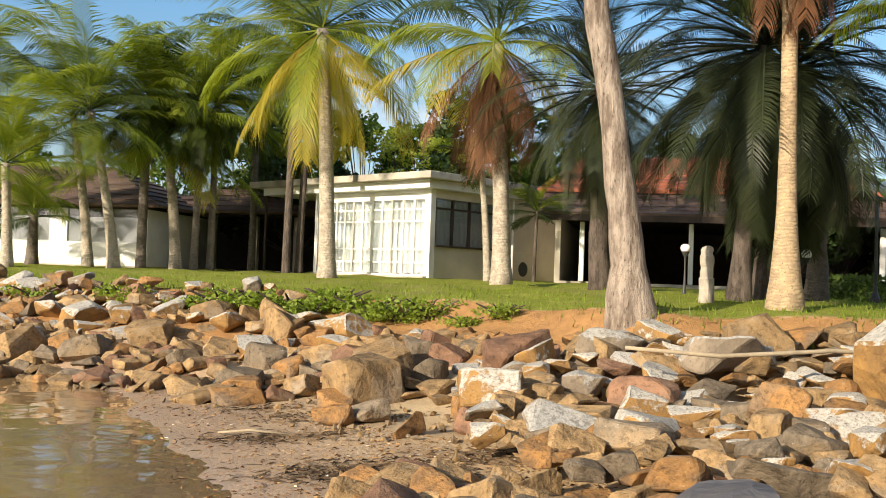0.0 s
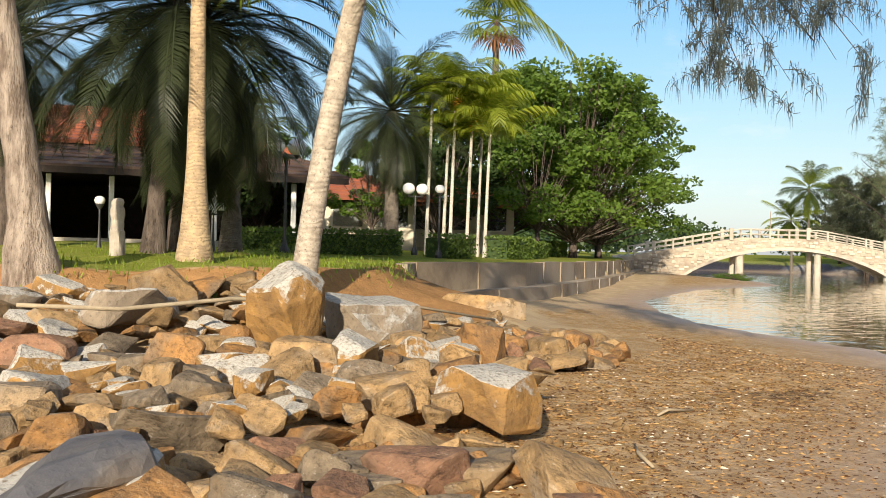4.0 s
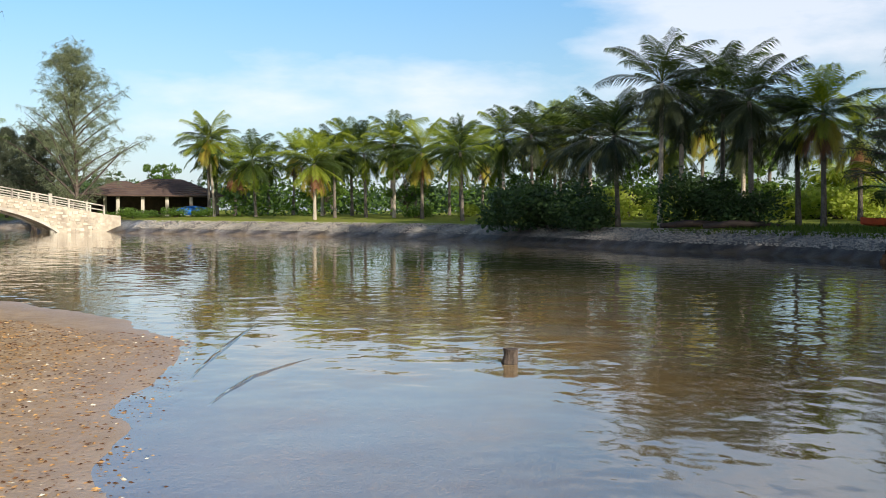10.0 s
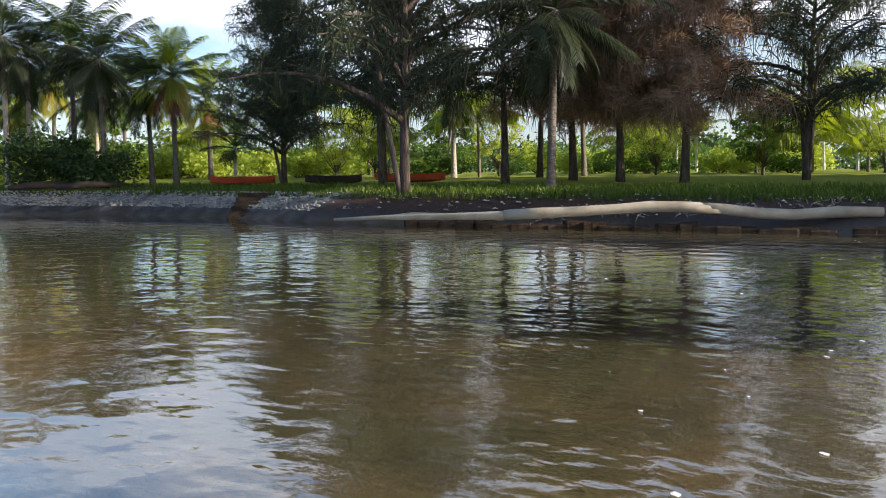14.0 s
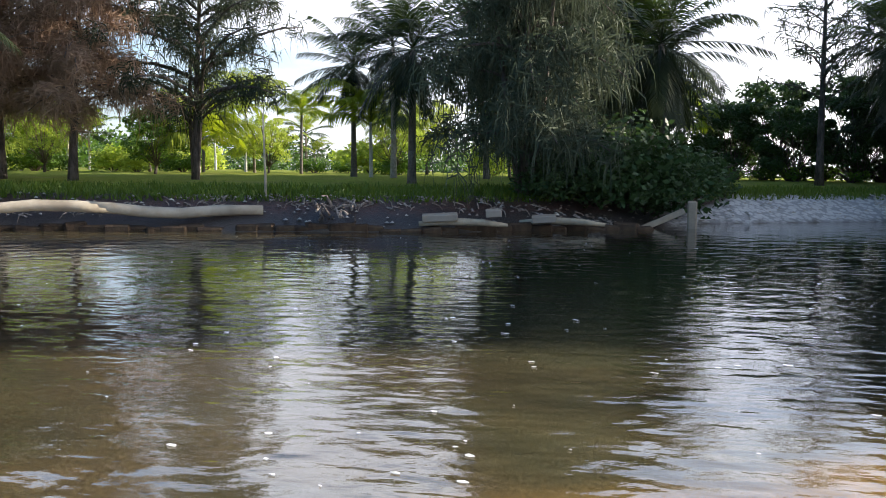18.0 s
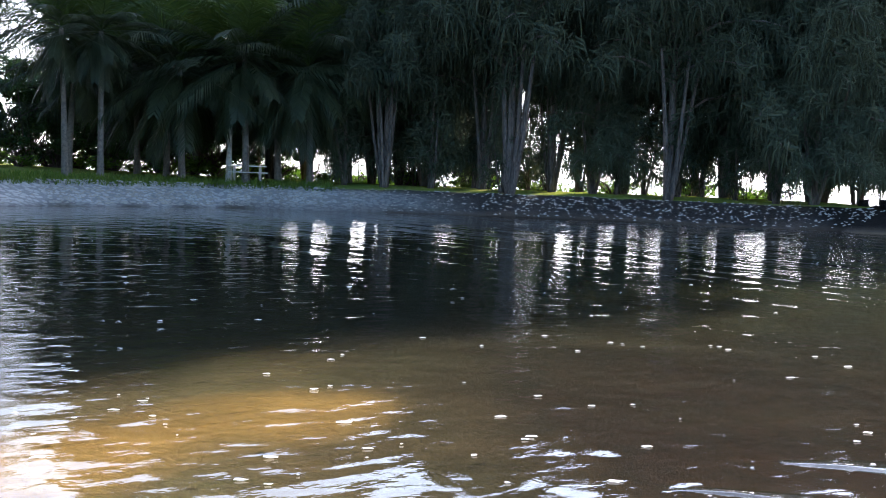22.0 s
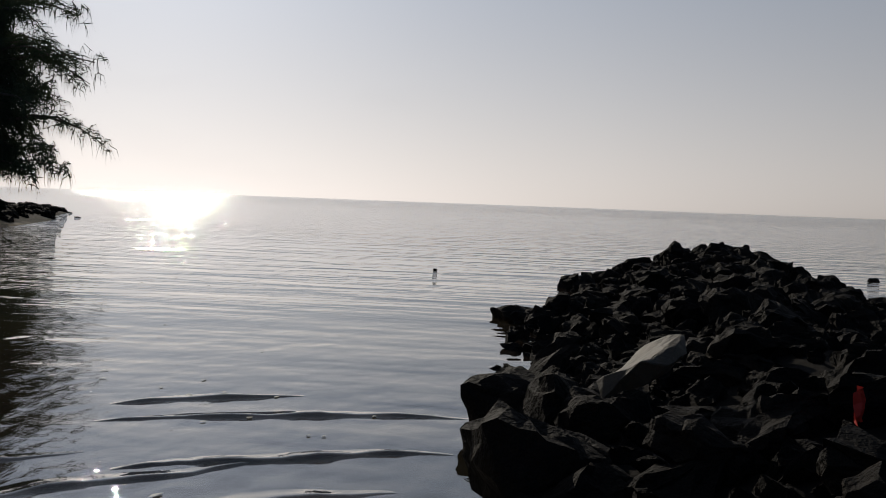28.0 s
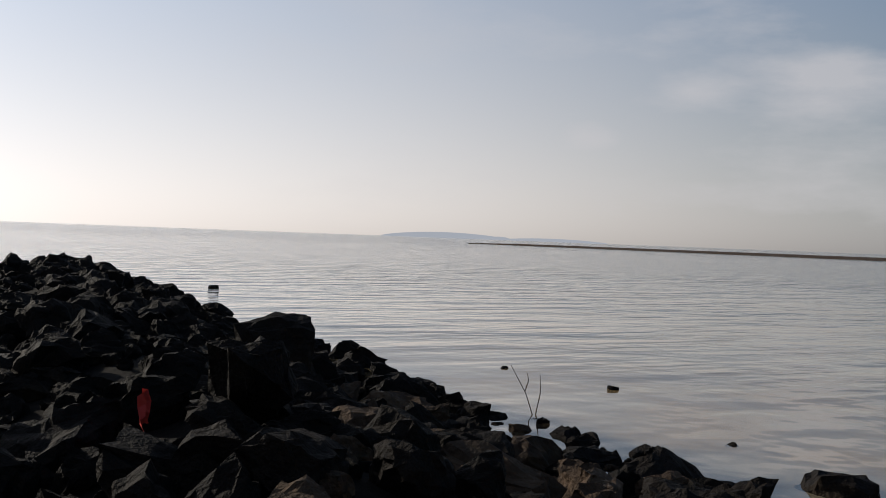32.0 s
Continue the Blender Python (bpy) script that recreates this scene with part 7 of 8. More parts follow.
# ---- the far bank ----
def far_bank():
    rnd = random.Random(15)
    v, f = [], []
    line = [Vector(p) for p in SOUTH[1:22]]
    for a, b in zip(line, line[1:]):
        n = int((b - a).length * 120)
        d = (b - a).normalized()
        inn = Vector((d.y, -d.x))
        if inside_distance(np.array([(a.x + b.x) / 2 + inn.x]), np.array([(a.y + b.y) / 2 + inn.y]), SOUTH)[0] < 0:
            inn = -inn
        eroded = 13.0 < a.x < 36 and a.y < -8
        for _ in range(n if not eroded else n // 12):
            k = rnd.uniform(0.7 if a.x > 20 else 0.1, 2.3)
            p = a.lerp(b, rnd.random()) + inn * k
            if p.x < -2 and rnd.random() < 0.7:
                continue
            s = rnd.uniform(0.04, 0.1)
            z = float(np.interp(k, [-0.3, 0, 0.7, 2.2], [-0.1, 0.0, 0.32, 0.92])) + 0.03
            base = len(v)
            for q in ((1, 0, 0), (-1, 0.1, 0), (0.1, 0.8, 0), (-0.1, -0.8, 0), (0, 0.1, 0.6)):
                v.append((p.x + q[0] * s * rnd.uniform(0.7, 1.3), p.y + q[1] * s * rnd.uniform(0.7, 1.3), z + q[2] * s))
            for t in ((0, 2, 4), (2, 1, 4), (1, 3, 4), (3, 0, 4)):
                f.append(tuple(base + i for i in t))
    ob = link_mesh("bank_stones", v, f, PITCHING)
    tagged(ob, "pale stone pitching on the sloping far bank", "stones", kind="stuff")
    # long pale pipe lying on the eroded bank, in lengths with open joints
    pipe = thing("pipe", (0, 0, 0), "long pale grey pipe lying along the eroded bank", "pipe")
    run = ((105.5, 33.0, 0.2), (107.5, 32.3, 0.26), (110, 31.4, 0.34), (112.5, 30.5, 0.38), (115, 29.9, 0.44), (117, 29.6, 0.5), (119, 29.5, 0.56), (121.4, 29.5, 0.63), (123, 29.5, 0.68), (125, 29.5, 0.68), (127, 29.5, 0.62), (128.6, 29.5, 0.52), (130.5, 29.6, 0.46), (132.6, 29.7, 0.54), (134.8, 29.8, 0.56))
    for a, b in ((0, 5), (4, 10), (9, 14)):
        pts = [(*way(h, d), z + rnd.uniform(-0.02, 0.02) * (0 < k)) for k, (h, d, z) in enumerate(run[a:b + 1])]
        lv, lf = tube(pts, [0.05 + 0.022 * k if a == 0 else 0.145 + 0.02 * rnd.random() for k in range(len(pts))], 10)
        link_mesh("length", lv, lf, PIPE_PALE, pipe, smooth=True)
    # broken concrete footing at the foot of the scarp
    foot = thing("footing", (0, 0, 0), "broken dark concrete footing along the eroded bank", "footing")
    for h in range(110, 157):
        d = float(np.interp(h, [110, 116, 127, 143, 157], [32.6, 31.0, 29.1, 28.6, 31.6]))
        x, y = way(h + rnd.uniform(-0.2, 0.2), d + rnd.uniform(0.1, 0.35))
        top = rnd.uniform(0.08, 0.24)
        ob = part("slab", box(-0.38 * rnd.uniform(0.7, 1.1), -0.22, -0.3, 0.38 * rnd.uniform(0.7, 1.1), 0.3, top, bevel=0.05), ROCK_BROWN, foot)
        ob.matrix_basis = pose(x, y, 0, rnd.uniform(-5, 5), rnd.uniform(-5, 5), -h + rnd.uniform(-12, 12))
    for h, d, z, w in ((144.6, 29.0, 0.42, 1.0), (147.6, 29.0, 0.56, 0.45), (150.4, 29.8, 0.38, 0.7)):
        x, y = way(h, d)
        ob = part("slab", box(-w / 2, -0.3, -0.1, w / 2, 0.3, 0.09, bevel=0.02), WALLSTONE, foot, "pale fallen slab")
        ob.matrix_basis = pose(x, y, z, 4, -3, -h)
    # roots hanging from the undercut turf
    roots = thing("bank_roots", (0, 0, 0), "dark red roots hanging from the undercut bank", "roots")
    rv, rf = [], []
    for _ in range(420):
        h = rnd.uniform(109, 157)
        d = float(np.interp(h, [109, 116, 127, 143, 157], [33.6, 32.2, 30.4, 30.0, 33.0])) + rnd.uniform(0, 0.9)
        x, y = way(h, d)
        z = min(ground_z(x, y) + 0.05, 1.0)
        a, s = rnd.uniform(0, 6.28), rnd.uniform(0.2, 0.8)
        tube([(x, y, z), (x + 0.4 * s * math.cos(a), y + 0.4 * s * math.sin(a), z - 0.1 * s), (x + 0.7 * s * math.cos(a), y + 0.7 * s * math.sin(a), z - 0.45 * s)], [0.022, 0.016, 0.005], 4, rv, rf, cap=False)
    link_mesh("root", rv, rf, ROUGH_BARK, roots)
    # concrete steps
    st = thing("bank_steps", (38.6, -7.2, 0), "dark worn concrete steps down the far bank", "steps", turn=-114)
    for i in range(6):
        part("step", box(-0.7, i * 0.36, -0.3, 0.7, i * 0.36 + 0.35, 0.12 + i * 0.16, bevel=0.015), ROCK_BROWN, st)
    # slab wall at the end of the stone pitching
    blk = thing("concrete_block", (*way(158.2, 33.2), 0), "broken pale concrete wall end with a leaning slab", "wall", turn=-158)
    part("slab", box(0.0, -0.1, -0.2, 0.3, 0.4, 0.86, bevel=0.05), WALLSTONE, blk)
    part("leaning_slab", box(-1.5, -0.12, -0.09, 0.0, 0.12, 0.09, bevel=0.02), WALLSTONE, blk).matrix_basis = pose(-0.1, -0.1, 0.55, 0, -24, 8)
    # leaning stick
    sx_, sy_ = way(135.0, 31.0)
    pv, pf = tube([(sx_, sy_, -0.3), (sx_ + 0.05, sy_, 1.5), (sx_ + 0.25, sy_ - 0.1, 3.4)], [0.05, 0.04, 0.02], 7)
    tagged(link_mesh("stick", pv, pf, DRIFT, smooth=True), "thin bare pole standing in the far bank", "pole")


far_bank()
for k in range(38):
    x, y = way(152 + 54 * k / 37, 59 + 3 * math.sin(k * 2.3))
    bush(x, y, BUSH_LOW, 2.6 + 0.7 * math.sin(k * 1.7) + (0.7 if k > 21 else 0), "dark thicket behind the far palms", "thicket behind the far palms", k * 50, 1.0)
for hd, d, sz, tl in ((153.5, 34.5, 2.3, 1.1), (156.5, 35.5, 2.0, 1.0), (150.8, 33.5, 1.5, 0.9)):
    bush(*way(hd, d), BUSH_DARK, sz * 0.5, "spreading green bush leaning over the far bank", "bushes over the far bank", hd * 7, tl)
for hd, d, sz in ((58.2, 95, 1.0), (59.4, 94, 1.2), (60.3, 96, 0.9), (61.6, 95, 1.1), (63.0, 94, 1.0)):
    bush(*way(hd, d), BUSH_GREEN, sz, "clipped green bush in front of the bungalow", "bushes by the bungalow", hd * 40, 0.9)
for x, y, s in ((52.4, 47.6, 1.0), (53.6, 49.0, 1.2), (55.0, 50.6, 1.0), (50.8, 45.4, 0.7), (56.2, 52.4, 0.8)):
    bush(x, y, BUSH_LOW, s * 1.4, "low reeds on the sand below the bridge", "reeds below the bridge", x * 60, 0.9)


def canoe(x, y, turn, length, mat, label):
    b = thing("boat", (x, y, ground_z(x, y)), label, "boat", "boats on the lawn", turn=turn)
    v, f, n = [], [], 12
    for i in range(n + 1):
        s = 2 * i / n - 1
        w = 0.42 * (1 - abs(s) ** 2.5) + 0.03
        sheer = 0.42 + 0.05 * s ** 4
        v += [(s * length / 2, -w, sheer), (s * length / 2, -w * 0.7, 0.12 + 0.08 * s * s), (s * length / 2, 0, 0.03 + 0.12 * abs(s) ** 3), (s * length / 2, w * 0.7, 0.12 + 0.08 * s * s), (s * length / 2, w, sheer), (s * length / 2, w * 0.85, sheer - 0.05), (s * length / 2, 0, 0.2 + 0.12 * abs(s) ** 3), (s * length / 2, -w * 0.85, sheer - 0.05)]
    for i in range(n):
        for k in range(8):
            p, q = 8 * i + k, 8 * i + (k + 1) % 8
            f.append((p, q, q + 8, p + 8))
    link_mesh("hull", v, f, mat, b)
    for s in (-0.25, 0.25):
        part("thwart", box(s * length - 0.1, -0.36, 0.38, s * length + 0.1, 0.36, 0.42), TIMBER, b)


canoe(47.6, -8.8, 80, 3.0, BOAT_RED, "red-painted wooden boat drawn up on the lawn")
canoe(45.6, -12.6, 70, 2.6, TIMBER, "dark wooden boat drawn up on the lawn")
canoe(43.5, -15.6, 60, 3.2, BOAT_RED, "weathered red boat under the trees")

# blue covered boat by the bungalow
cv_ = thing("covered_boat", (89.2, 46.4, ground_z(89.2, 46.4)), "boat under a bright blue sheet", "boat", turn=-30)
bm = lathe([(0.9, 0.2), (1.0, 0.7), (0.8, 1.2), (0.4, 1.5), (0.05, 1.6)], 12)
bmesh.ops.scale(bm, vec=(2.0, 0.8, 0.62), verts=bm.verts)
part("cover", bm, BLUE, cv_)
part("hull", box(-1.6, -0.5, 0.0, 1.6, 0.5, 0.5, bevel=0.1), WHITE, cv_)

# stump in the shallows
px_, py_ = way(80.1, 12.0)
st = thing("stump", (px_, py_, 0), "dark rotting post stump standing in shallow water", "stump")
bm = lathe([(0.11, -0.4), (0.095, 0.0), (0.08, 0.1), (0.09, 0.16), (0.05, 0.15)], 10)
for v in bm.verts:
    v.co += noise.noise_vector(v.co * 12) * 0.02
part("post", bm, DARK_BARK, st)

# driftwood pole across the boulders
pts = [(1.9, 10.9, 1.06), (2.9, 11.0, 1.0), (4.2, 11.3, 1.08), (5.4, 11.6, 1.02), (6.6, 12.0, 0.98), (8.4, 12.2, 0.7)]
dv, df = tube(pts, [0.02, 0.024, 0.023, 0.022, 0.02, 0.016], 8)
tagged(link_mesh("driftwood_pole", dv, df, DRIFT, smooth=True), "long pale bamboo pole lying across the boulders", "pole")

# far islands and sandbar
def isles():
    v, f = [], []
    n = 60
    for i in range(n + 1):
        h = 271.0 + 13.0 * i / n
        x, y = way(h, 4000)
        z = 24 * max(0, math.sin(math.pi * min(1, i / 34))) ** 0.6 + 13 * max(0, math.sin(math.pi * max(0, (i - 30) / 30))) ** 0.7 
        if i in (0, n):
            z = 0
        x2, y2 = way(h, 4200)
        v += [(x, y, -1), (x2, y2, max(0, z))]
    f = [(2 * i, 2 * i + 2, 2 * i + 3, 2 * i + 1) for i in range(n)]
    # Emission in pale blue paints the haze over the hill; it takes no sunlight.
    m, nodes, links = graph("hazy_hill_glow")
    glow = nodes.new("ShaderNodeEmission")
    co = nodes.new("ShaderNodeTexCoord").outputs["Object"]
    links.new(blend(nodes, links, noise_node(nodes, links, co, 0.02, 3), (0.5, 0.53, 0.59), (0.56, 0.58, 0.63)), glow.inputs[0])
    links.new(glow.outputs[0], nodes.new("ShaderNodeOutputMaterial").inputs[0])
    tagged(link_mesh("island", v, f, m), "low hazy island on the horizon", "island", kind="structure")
    bar = [(*way(276, 330), -0.2), (*way(300, 260), -0.2), (*way(325, 300), -0.2), (*way(325, 460), -0.2), (*way(300, 420), -0.2), (*way(279, 420), -0.2)]
    top = [(x * 1.01, y * 1.01, 0.22) for x, y, z in bar]
    vv = bar + top
    ff = [(6, 7, 8, 9, 10, 11)] + [(i, (i + 1) % 6, 6 + (i + 1) % 6, 6 + i) for i in range(6)]
    tagged(link_mesh("sandbar", vv, ff, ROCK_BROWN), "low sandbar far out in the sea", "sandbar", kind="structure")


isles()


# ---- loose cover of beach and lawn ----
def beach_litter():
    rnd, v, f, tones = random.Random(61), [], [], []
    for _ in range(190000):
        x, y = rnd.uniform(-4.5, 13), rnd.uniform(2.0, 16)
        b = nearby(NEAR_BEACH, x, y)
        if b < -0.35 or b > 6 or nearby(NEAR_LAWN, x, y) > -4.4 or rnd.random() > math.exp(-((b - 3.1) / 2.0) ** 2) + 0.12 or (y - 2.0) / 1.5 < (x * 977.0) % 1.0:
            continue
        z = ground_z(x, y)
        s = 0.0055 + 0.015 * rnd.random() ** 2
        a = rnd.uniform(0, 6.28)
        n = len(v)
        for k in range(4):
            q = a + k * 1.57 + rnd.uniform(-0.3, 0.3)
            v.append((x + math.cos(q) * s * (1.7 if k % 2 else 0.8), y + math.sin(q) * s * (1.7 if k % 2 else 0.8), z + 0.004))
        v.append((x, y, z + s * rnd.uniform(0.3, 0.9)))
        f.extend([(n, n + 1, n + 4), (n + 1, n + 2, n + 4), (n + 2, n + 3, n + 4), (n + 3, n, n + 4)])
        tones.extend([rnd.choice((0,) * 9 + (1,) * 10 + (2,))] * 4)
    m = [leaf("dark_litter", (0.05, 0.025, 0.012), (0.17, 0.075, 0.03), 0.0, 0.85), leaf("orange_litter", (0.34, 0.18, 0.065), (0.52, 0.32, 0.13), 0.0, 0.85), leaf("pale_litter", (0.6, 0.5, 0.36), (0.75, 0.68, 0.55), 0.0, 0.85)]
    tagged(link_mesh("litter", v, f, m, slots=tones), "broken shells, pebbles and dry leaves on the wet sand", "litter", kind="stuff")
    v, f = [], []
    for cx, cy, n in ((-0.6, 9.0, 900), (0.9, 9.6, 700), (-1.6, 10.6, 400), (0.2, 8.2, 500), (-1.2, 12.0, 300), (9.4, 8.0, 120), (-2.0, 12.6, 200)):
        for _ in range(n):
            x, y = cx + rnd.gauss(0, 0.45), cy + rnd.gauss(0, 0.22)
            z, a, s = ground_z(x, y), rnd.uniform(0, 6.28), rnd.uniform(0.03, 0.11)
            k = len(v)
            dx, dy = math.cos(a) * s, math.sin(a) * s
            v.extend([(x - dx, y - dy, z + 0.005), (x + dy * 0.05, y - dx * 0.05, z + rnd.uniform(0.008, 0.03)), (x + dx, y + dy, z + 0.01), (x - dy * 0.05, y + dx * 0.05, z + 0.012)])
            f.append((k, k + 1, k + 2, k + 3))
    m = leaf("dry_weed", (0.05, 0.034, 0.022), (0.2, 0.135, 0.08), 0.0, 0.9)
    tagged(link_mesh("seaweed", v, f, m), "dark dry seaweed washed up on the sand", "seaweed", kind="stuff")


beach_litter()


def lawn_grass():
    rnd, v, f = random.Random(62), [], []
    for _ in range(26000):
        x, y = rnd.uniform(-16, 14), rnd.uniform(13.5, 32)
        d = nearby(NEAR_LAWN, x, y)
        if d < -0.15 or d > 9 or rnd.random() > math.exp(-d / 4.0):
            continue
        z, a, s = ground_z(x, y), rnd.uniform(0, 6.28), rnd.uniform(0.04, 0.13) * (1.3 if d < 0.6 else 0.8)
        w = 0.012
        k = len(v)
        lx, ly = rnd.gauss(0, 0.4) * s, rnd.gauss(0, 0.4) * s
        v.extend([(x - math.cos(a) * w, y - math.sin(a) * w, z - 0.01), (x + math.cos(a) * w, y + math.sin(a) * w, z - 0.01), (x + lx, y + ly, z + s)])
        f.append((k, k + 1, k + 2))
    tagged(link_mesh("grass", v, f, GRASS), "short tufted grass at the lawn's edge", "grass", kind="stuff")


lawn_grass()


def bank_grass():
    rnd, v, f = random.Random(63), [], []
    spots = [way(rnd.uniform(88, 183), rnd.uniform(24, 58)) for _ in range(230000)]
    px, py = np.array([q[0] for q in spots]), np.array([q[1] for q in spots])
    d = inside_distance(px, py, SOUTH)
    z, _ = land(px, py)
    for x, y, dd, zz in zip(px, py, d, z):
        if dd < 1.8 or dd > 7 or rnd.random() > 1.25 - dd / 7:
            continue
        s, a, w, k = rnd.uniform(0.1, 0.26), rnd.uniform(0, 6.28), 0.03, len(v)
        lx, ly = rnd.gauss(0, 0.4) * s, rnd.gauss(0, 0.4) * s
        v.extend([(x - math.cos(a) * w, y - math.sin(a) * w, zz - 0.02), (x + math.cos(a) * w, y + math.sin(a) * w, zz - 0.02), (x + lx, y + ly, zz + s)])
        f.append((k, k + 1, k + 2))
    tagged(link_mesh("grass", v, f, GRASS_SHADE), "rough green grass along the far bank", "grass", kind="stuff")


bank_grass()


# ---- single boulders that stand out ----
def lone(name, seed, at, dims, turn, tip, mat, label, points=15):
    me = rock_mesh(seed, *dims, points=points, cuts=3, rough=0.08 if mat is ROCK_BACKLIT else 0.045, block=mat is not ROCK_BACKLIT)
    me.materials.append(mat)
    ob = place(name, me, m=pose(*at, tip[0], tip[1], turn))
    tagged(ob, label, "boulder", "large boulders of the shore")


lone("boulder", 501, (4.4, 10.3, 0.52), (0.8, 0.75, 1.2), 20, (5, 0), ROCK_CAP, "tall tan boulder with a white lichen crust")
lone("boulder", 502, (5.65, 10.9, 0.55), (1.3, 0.9, 0.75), 10, (0, 8), ROCK_CAPG, "long pale grey boulder with lichen")
lone("boulder", 503, (6.4, 9.6, 0.3), (0.75, 0.6, 0.75), 60, (0, 10), ROCK_RUST, "orange-brown upright boulder at the pile's end")
lone("boulder", 504, (4.6, 7.6, 0.16), (1.5, 0.5, 0.5), -12, (0, 0), ROCK_RUST, "long rust-brown boulder with a flat face")
lone("boulder", 505, (1.35, 5.9, 0.2), (1.2, 0.8, 0.5), 25, (0, -8), SLATE, "dark slate slab with a pale broken rim")
lone("boulder", 526, (1.3, 5.92, 0.06), (1.4, 1.0, 0.52), 28, (0, -8), ROCK_CAP, "orange boulder with a pale lichen rim under the slate")
lone("boulder", 506, (3.6, 6.1, 0.1), (1.5, 0.9, 0.35), -10, (0, 0), ROCK_GREY, "low rounded grey-brown boulder")
lone("boulder", 507, (9.8, 14.6, 0.55), (1.5, 0.8, 0.45), -25, (0, 4), ROCK_TAN, "long yellow-tan slab boulder")
lone("boulder", 508, (3.3, 12.0, 0.8), (1.4, 0.9, 0.45), 5, (0, 5), ROCK_CAPG, "flat pale grey boulder with lichen streaks")
lone("boulder", 509, (2.0, 12.9, 0.75), (1.1, 0.7, 0.5), 15, (0, 0), ROCK_CAPG, "pale grey boulder with lichen")
lone("boulder", 510, (1.0, 13.0, 0.65), (1.0, 0.6, 0.5), 30, (0, -14), ROCK_RED, "red-brown tilted boulder on the bank")
lone("boulder", 520, (-10.6, -0.75, 0.1), (1.0, 0.95, 0.95), 80, (0, 0), ROCK_BACKLIT, "large dark blunt boulder on the jetty", 18)
lone("boulder", 521, (-6.65, -2.4, 0.66), (1.0, 0.44, 0.16), 176, (-24, -11), SLAB_STONE, "pale tilted flat slab on the jetty")
lone("boulder", 522, (-13.9, -7.0, -0.1), (0.9, 0.6, 0.4), 60, (0, 0), ROCK_BACKLIT, "dark boulder at the water's edge")
lone("boulder", 524, (-5.75, -2.75, 0.0), (1.0, 0.8, 0.7), 40, (0, 8), ROCK_BACKLIT, "broad backlit boulder at the water's edge")
lone("boulder", 525, (-7.4, -3.75, -0.05), (0.9, 0.7, 0.6), 10, (0, 0), ROCK_BACKLIT, "broad backlit boulder at the water's edge")
lone("boulder", 523, (-7.5, 3.5, -0.12), (0.62, 0.5, 0.36), 20, (0, 0), ROCK_BACKLIT, "dark wet boulder standing in shallow water")
for k, (hd, d, s) in enumerate(((238.8, 25.6, 0.16), (245.9, 25.0, 0.17), (262.1, 30.0, 0.35), (278.2, 13.9, 0.16), (246.0, 18.5, 0.3), (284.0, 12.5, 0.16), (290.0, 9.6, 0.14))):
    x, y = way(hd, d)
    ob = place("stone", ROCKS["dark", k], m=pose(x, y, -0.05, 0, 0, 50 * k) @ Matrix.Scale(s, 4))
    tagged(ob, "small dark stone showing above the water", "stone", "stones in the shallows")
x, y = way(259.9, 6.0)
bag = thing("plastic_scrap", (x, y, 0.66), "small red plastic scrap caught between the boulders", "litter", size=1.5)
v, f = [], []
for i in range(5):
    for j in range(4):
        v.append((0.025 * (i - 2) + 0.01 * math.sin(j * 2), 0.015 * math.sin(i * 2.1 + j), 0.04 * j + 0.01 * math.sin(i)))
f = [(4 * i + j, 4 * i + j + 1, 4 * i + j + 5, 4 * i + j + 4) for i in range(4) for j in range(3)]
link_mesh("scrap", v, f, RED_CLOTH, bag)
x, y = 1.45, 9.6
bag = thing("plastic_scrap", (x, y, ground_z(x, y) + 0.05), "small blue plastic scrap on the sand", "litter")
part("scrap", box(-0.05, -0.03, 0, 0.05, 0.03, 0.05, bevel=0.012), BLUE, bag)
x, y = way(279.9, 10.5)
tw = thing("twig", (x, y, 0), "thin bare twig standing at the jetty's edge", "twig")
for a, b in (((0, 0, -0.1), (0.05, -0.27, 0.48)), ((0, 0, 0), (0.0, 0.03, 0.38)), ((0.02, -0.12, 0.22), (0.02, -0.1, 0.4))):
    tv, tf = tube([a, tuple((p + q) / 2 + 0.02 for p, q in zip(a, b)), b], [0.006, 0.005, 0.003], 5)
    link_mesh("branch", tv, tf, DARK_BARK, tw)


# ---- flotsam on water and far bank ----
def flecks():
    rnd, v, f = random.Random(71), [], []
    for _ in range(420):
        x, y = way(rnd.uniform(118, 236), 4.5 + 22 * rnd.random() ** 1.6)
        if nearby(NEAR_BEACH, x, y) > -0.4 or inside_distance(np.array([x]), np.array([y]), SOUTH)[0] > -1:
            continue
        s, a, k = rnd.uniform(0.008, 0.035), rnd.uniform(0, 6.28), len(v)
        for i in range(6):
            q = a + i * 1.047
            v.append((x + math.cos(q) * s * rnd.uniform(0.7, 1.9), y + math.sin(q) * s * rnd.uniform(0.6, 1.0), 0.006 + 0.004 * (i % 2)))
        f.append(tuple(range(k, k + 6)))
    m = leaf("pale_flecks", (0.62, 0.58, 0.5), (0.8, 0.78, 0.72), 0.1, 0.7)
    tagged(link_mesh("floating_flecks", v, f, m), "pale petals and foam flecks floating on the water", "flotsam", kind="stuff")


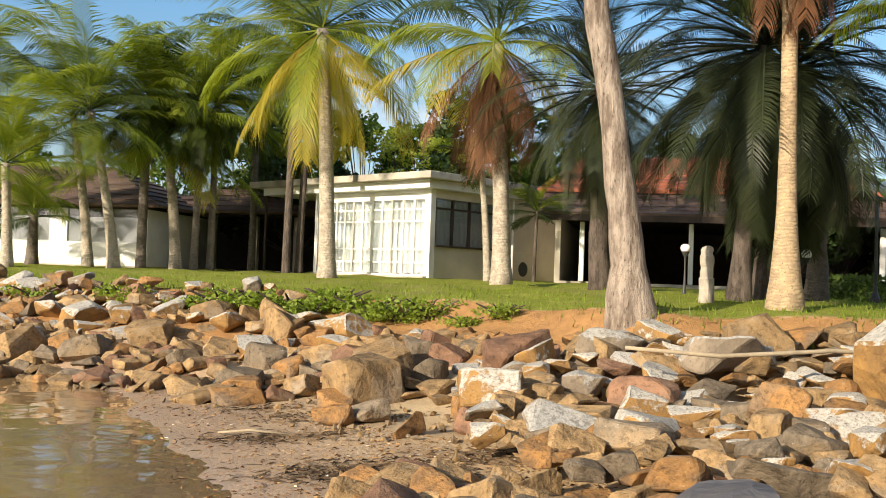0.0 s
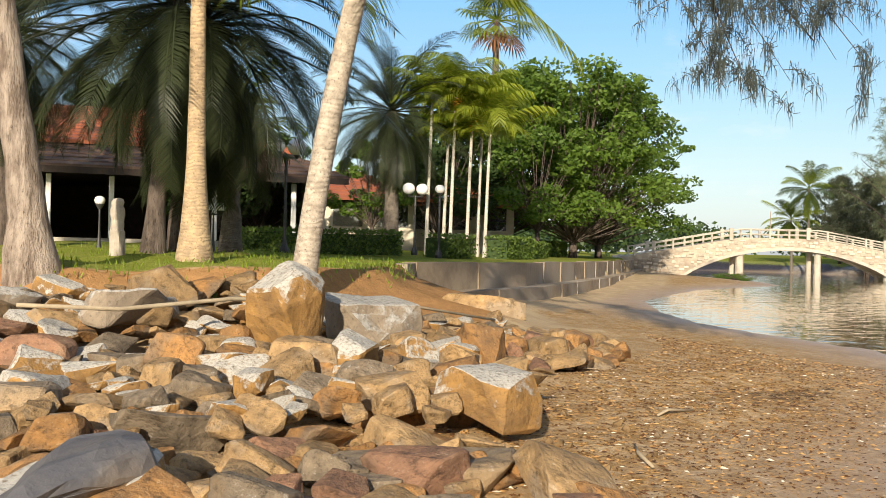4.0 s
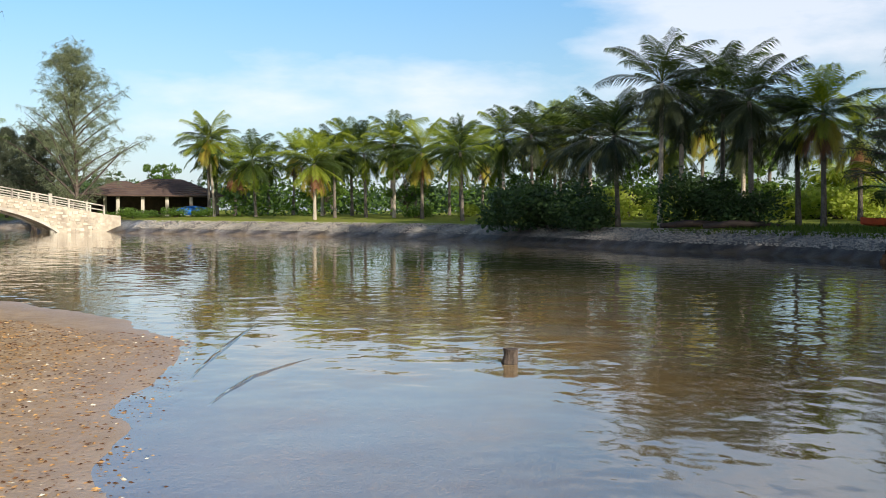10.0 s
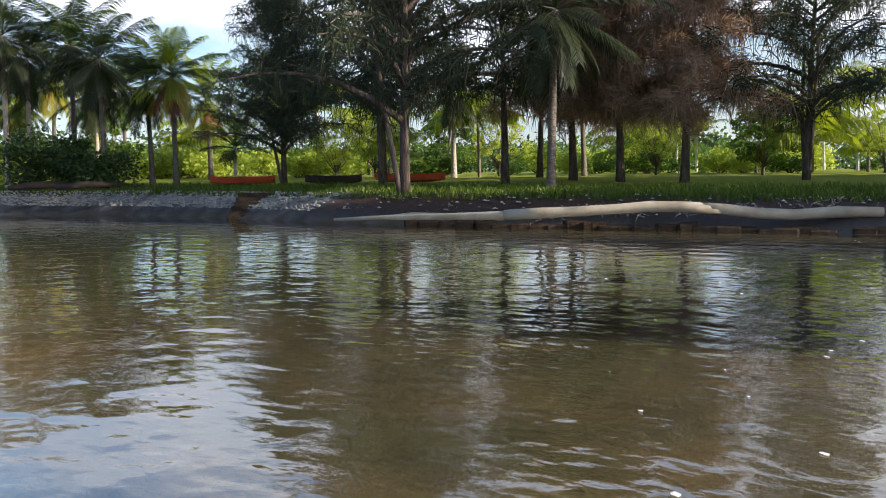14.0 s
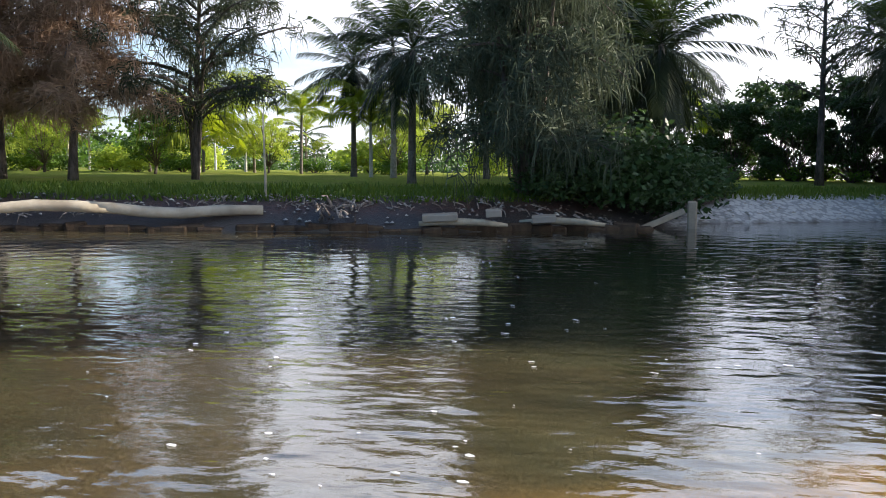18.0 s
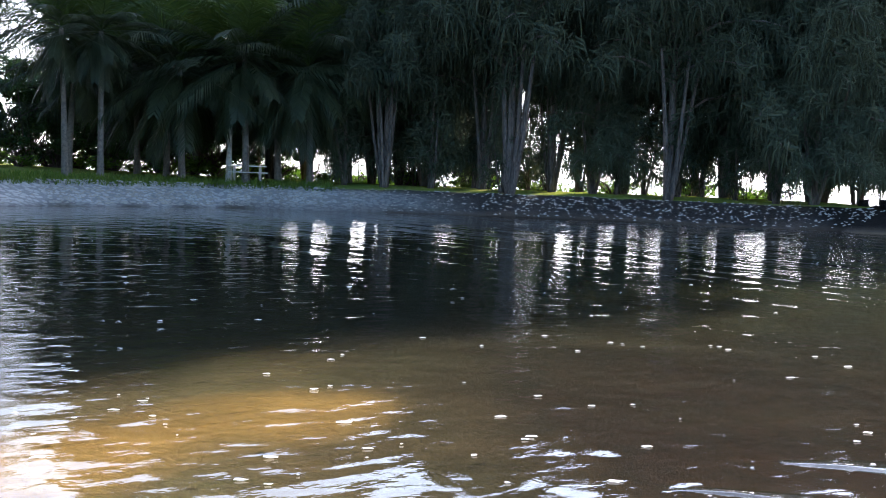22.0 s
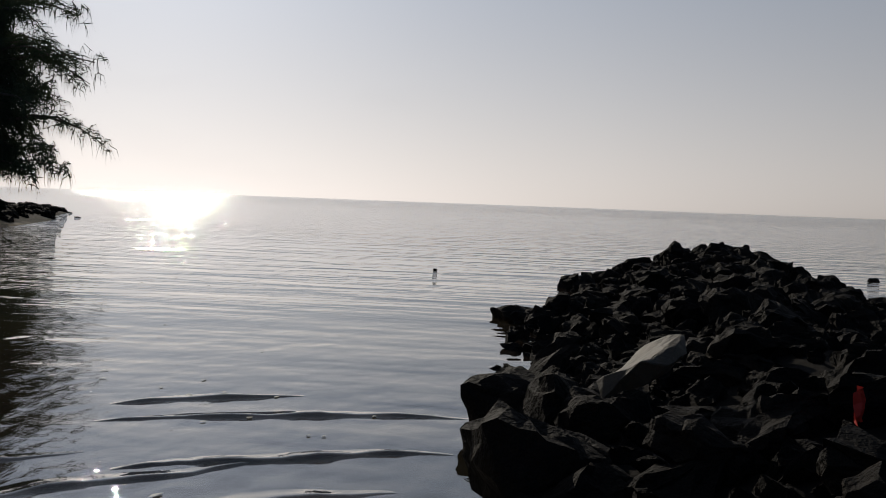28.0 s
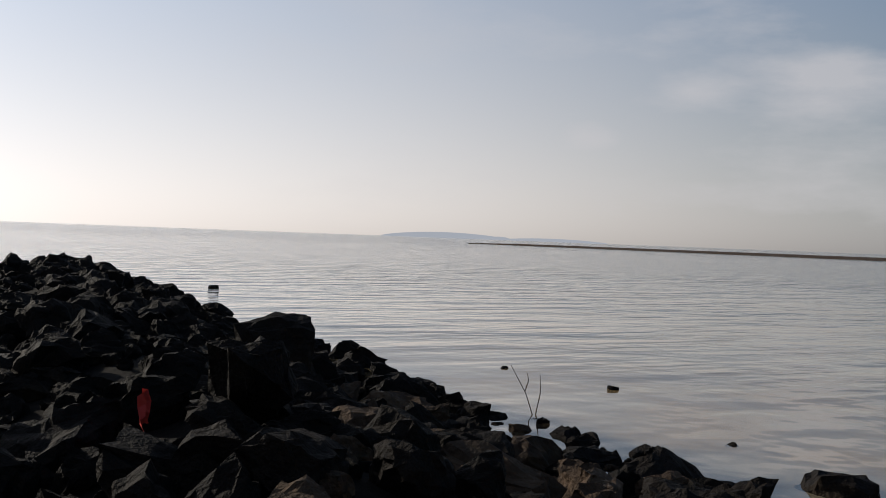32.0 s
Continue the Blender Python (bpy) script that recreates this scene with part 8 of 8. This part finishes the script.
flecks()
rnd = random.Random(72)
pile = thing("driftwood_heap", (*way(139, 29.6), 0.3), "heap of reddish roots and branches on the eroded bank", "driftwood", turn=-50)
for k in range(44):
    a, s = rnd.uniform(-0.5, 0.5) + (0 if k % 3 else 1.6), rnd.uniform(0.6, 2.2)
    p = Vector((rnd.uniform(-2.2, 2.2), rnd.uniform(-0.5, 0.6), rnd.uniform(0.0, 0.45)))
    q = p + Vector((math.cos(a) * s, math.sin(a) * s * 0.3, rnd.uniform(-0.15, 0.3)))
    tv, tf = tube([p, p.lerp(q, 0.5) + Vector((0, 0, rnd.uniform(-0.05, 0.15))), q], [0.04, 0.03, 0.012], 5)
    link_mesh("branch", tv, tf, ROUGH_BARK if k % 2 else DARK_BARK, pile)
for hd, d, turn, lab in ((110.5, 33.2, -108, "grey driftwood log lying at the water's edge"), (146.0, 28.9, -142, "short pale log on the muddy bank"), (151.5, 30.2, -156, "short pale log on the muddy bank"), (90.6, 50.0, -60, "dark branching log on the stone bank"), (93.0, 49.0, -66, "dark branching log on the stone bank")):
    x, y = way(hd, d)
    tv, tf = tube([(-1.3, 0, 0.05), (-0.4, 0.05, 0.12), (0.5, 0, 0.1), (1.2, -0.1, 0.03)], [0.07, 0.11, 0.1, 0.05], 8)
    ob = link_mesh("log", tv, tf, TIMBER if "dark" in lab else DRIFT, smooth=True)
    ob.matrix_basis = pose(x, y, max(0.18, ground_z(x, y) + 0.08), 0, 0, turn) @ Matrix.Scale(1.6 if "dark" in lab else 1.0, 4)
    tagged(ob, lab, "log", "logs on the far bank")
x, y = way(125.7, 29.6)
bk = thing("bucket", (x, y, 0.0), "small white plastic container at the water's edge", "container")
part("body", lathe([(0.07, -0.05), (0.085, 0.1), (0.09, 0.12)], 12), WHITE, bk)
# bench table under the headland palms
x, y = way(178.3, 49.0)
tb = thing("picnic_table", (x, y, ground_z(x, y)), "weathered grey picnic table on the far lawn", "table", turn=5)
part("tabletop", box(-0.9, -0.35, 0.7, 0.9, 0.35, 0.75), CONCRETE, tb)
for yy in (-0.7, 0.7):
    part("bench", box(-0.9, yy - 0.14, 0.4, 0.9, yy + 0.14, 0.45), CONCRETE, tb)
for xx in (-0.6, 0.6):
    part("leg", box(xx - 0.05, -0.65, 0.36, xx + 0.05, 0.65, 0.395), CONCRETE, tb)
    part("leg", box(xx - 0.06, -0.1, 0.0, xx + 0.06, 0.1, 0.698), CONCRETE, tb)
# twigs and driftwood on the beach
for hd, d, s, turn in ((37.8, 12.4, 0.5, -20), (42.2, 8.4, 0.4, 60), (44.0, 10.3, 0.25, 10), (350.5, 11.0, 0.4, 0), (30.0, 13.0, 0.3, 40)):
    x, y = way(hd, d)
    tv, tf = tube([(-s, 0, 0.02), (-s * 0.2, 0.03, 0.05), (s, -0.04, 0.03)], [0.012, 0.016, 0.007], 6)
    ob = link_mesh("stick", tv, tf, DRIFT, smooth=True)
    ob.matrix_basis = pose(x, y, ground_z(x, y), 0, 0, turn)
    tagged(ob, "bleached driftwood stick lying on the sand", "stick", "sticks on the beach")
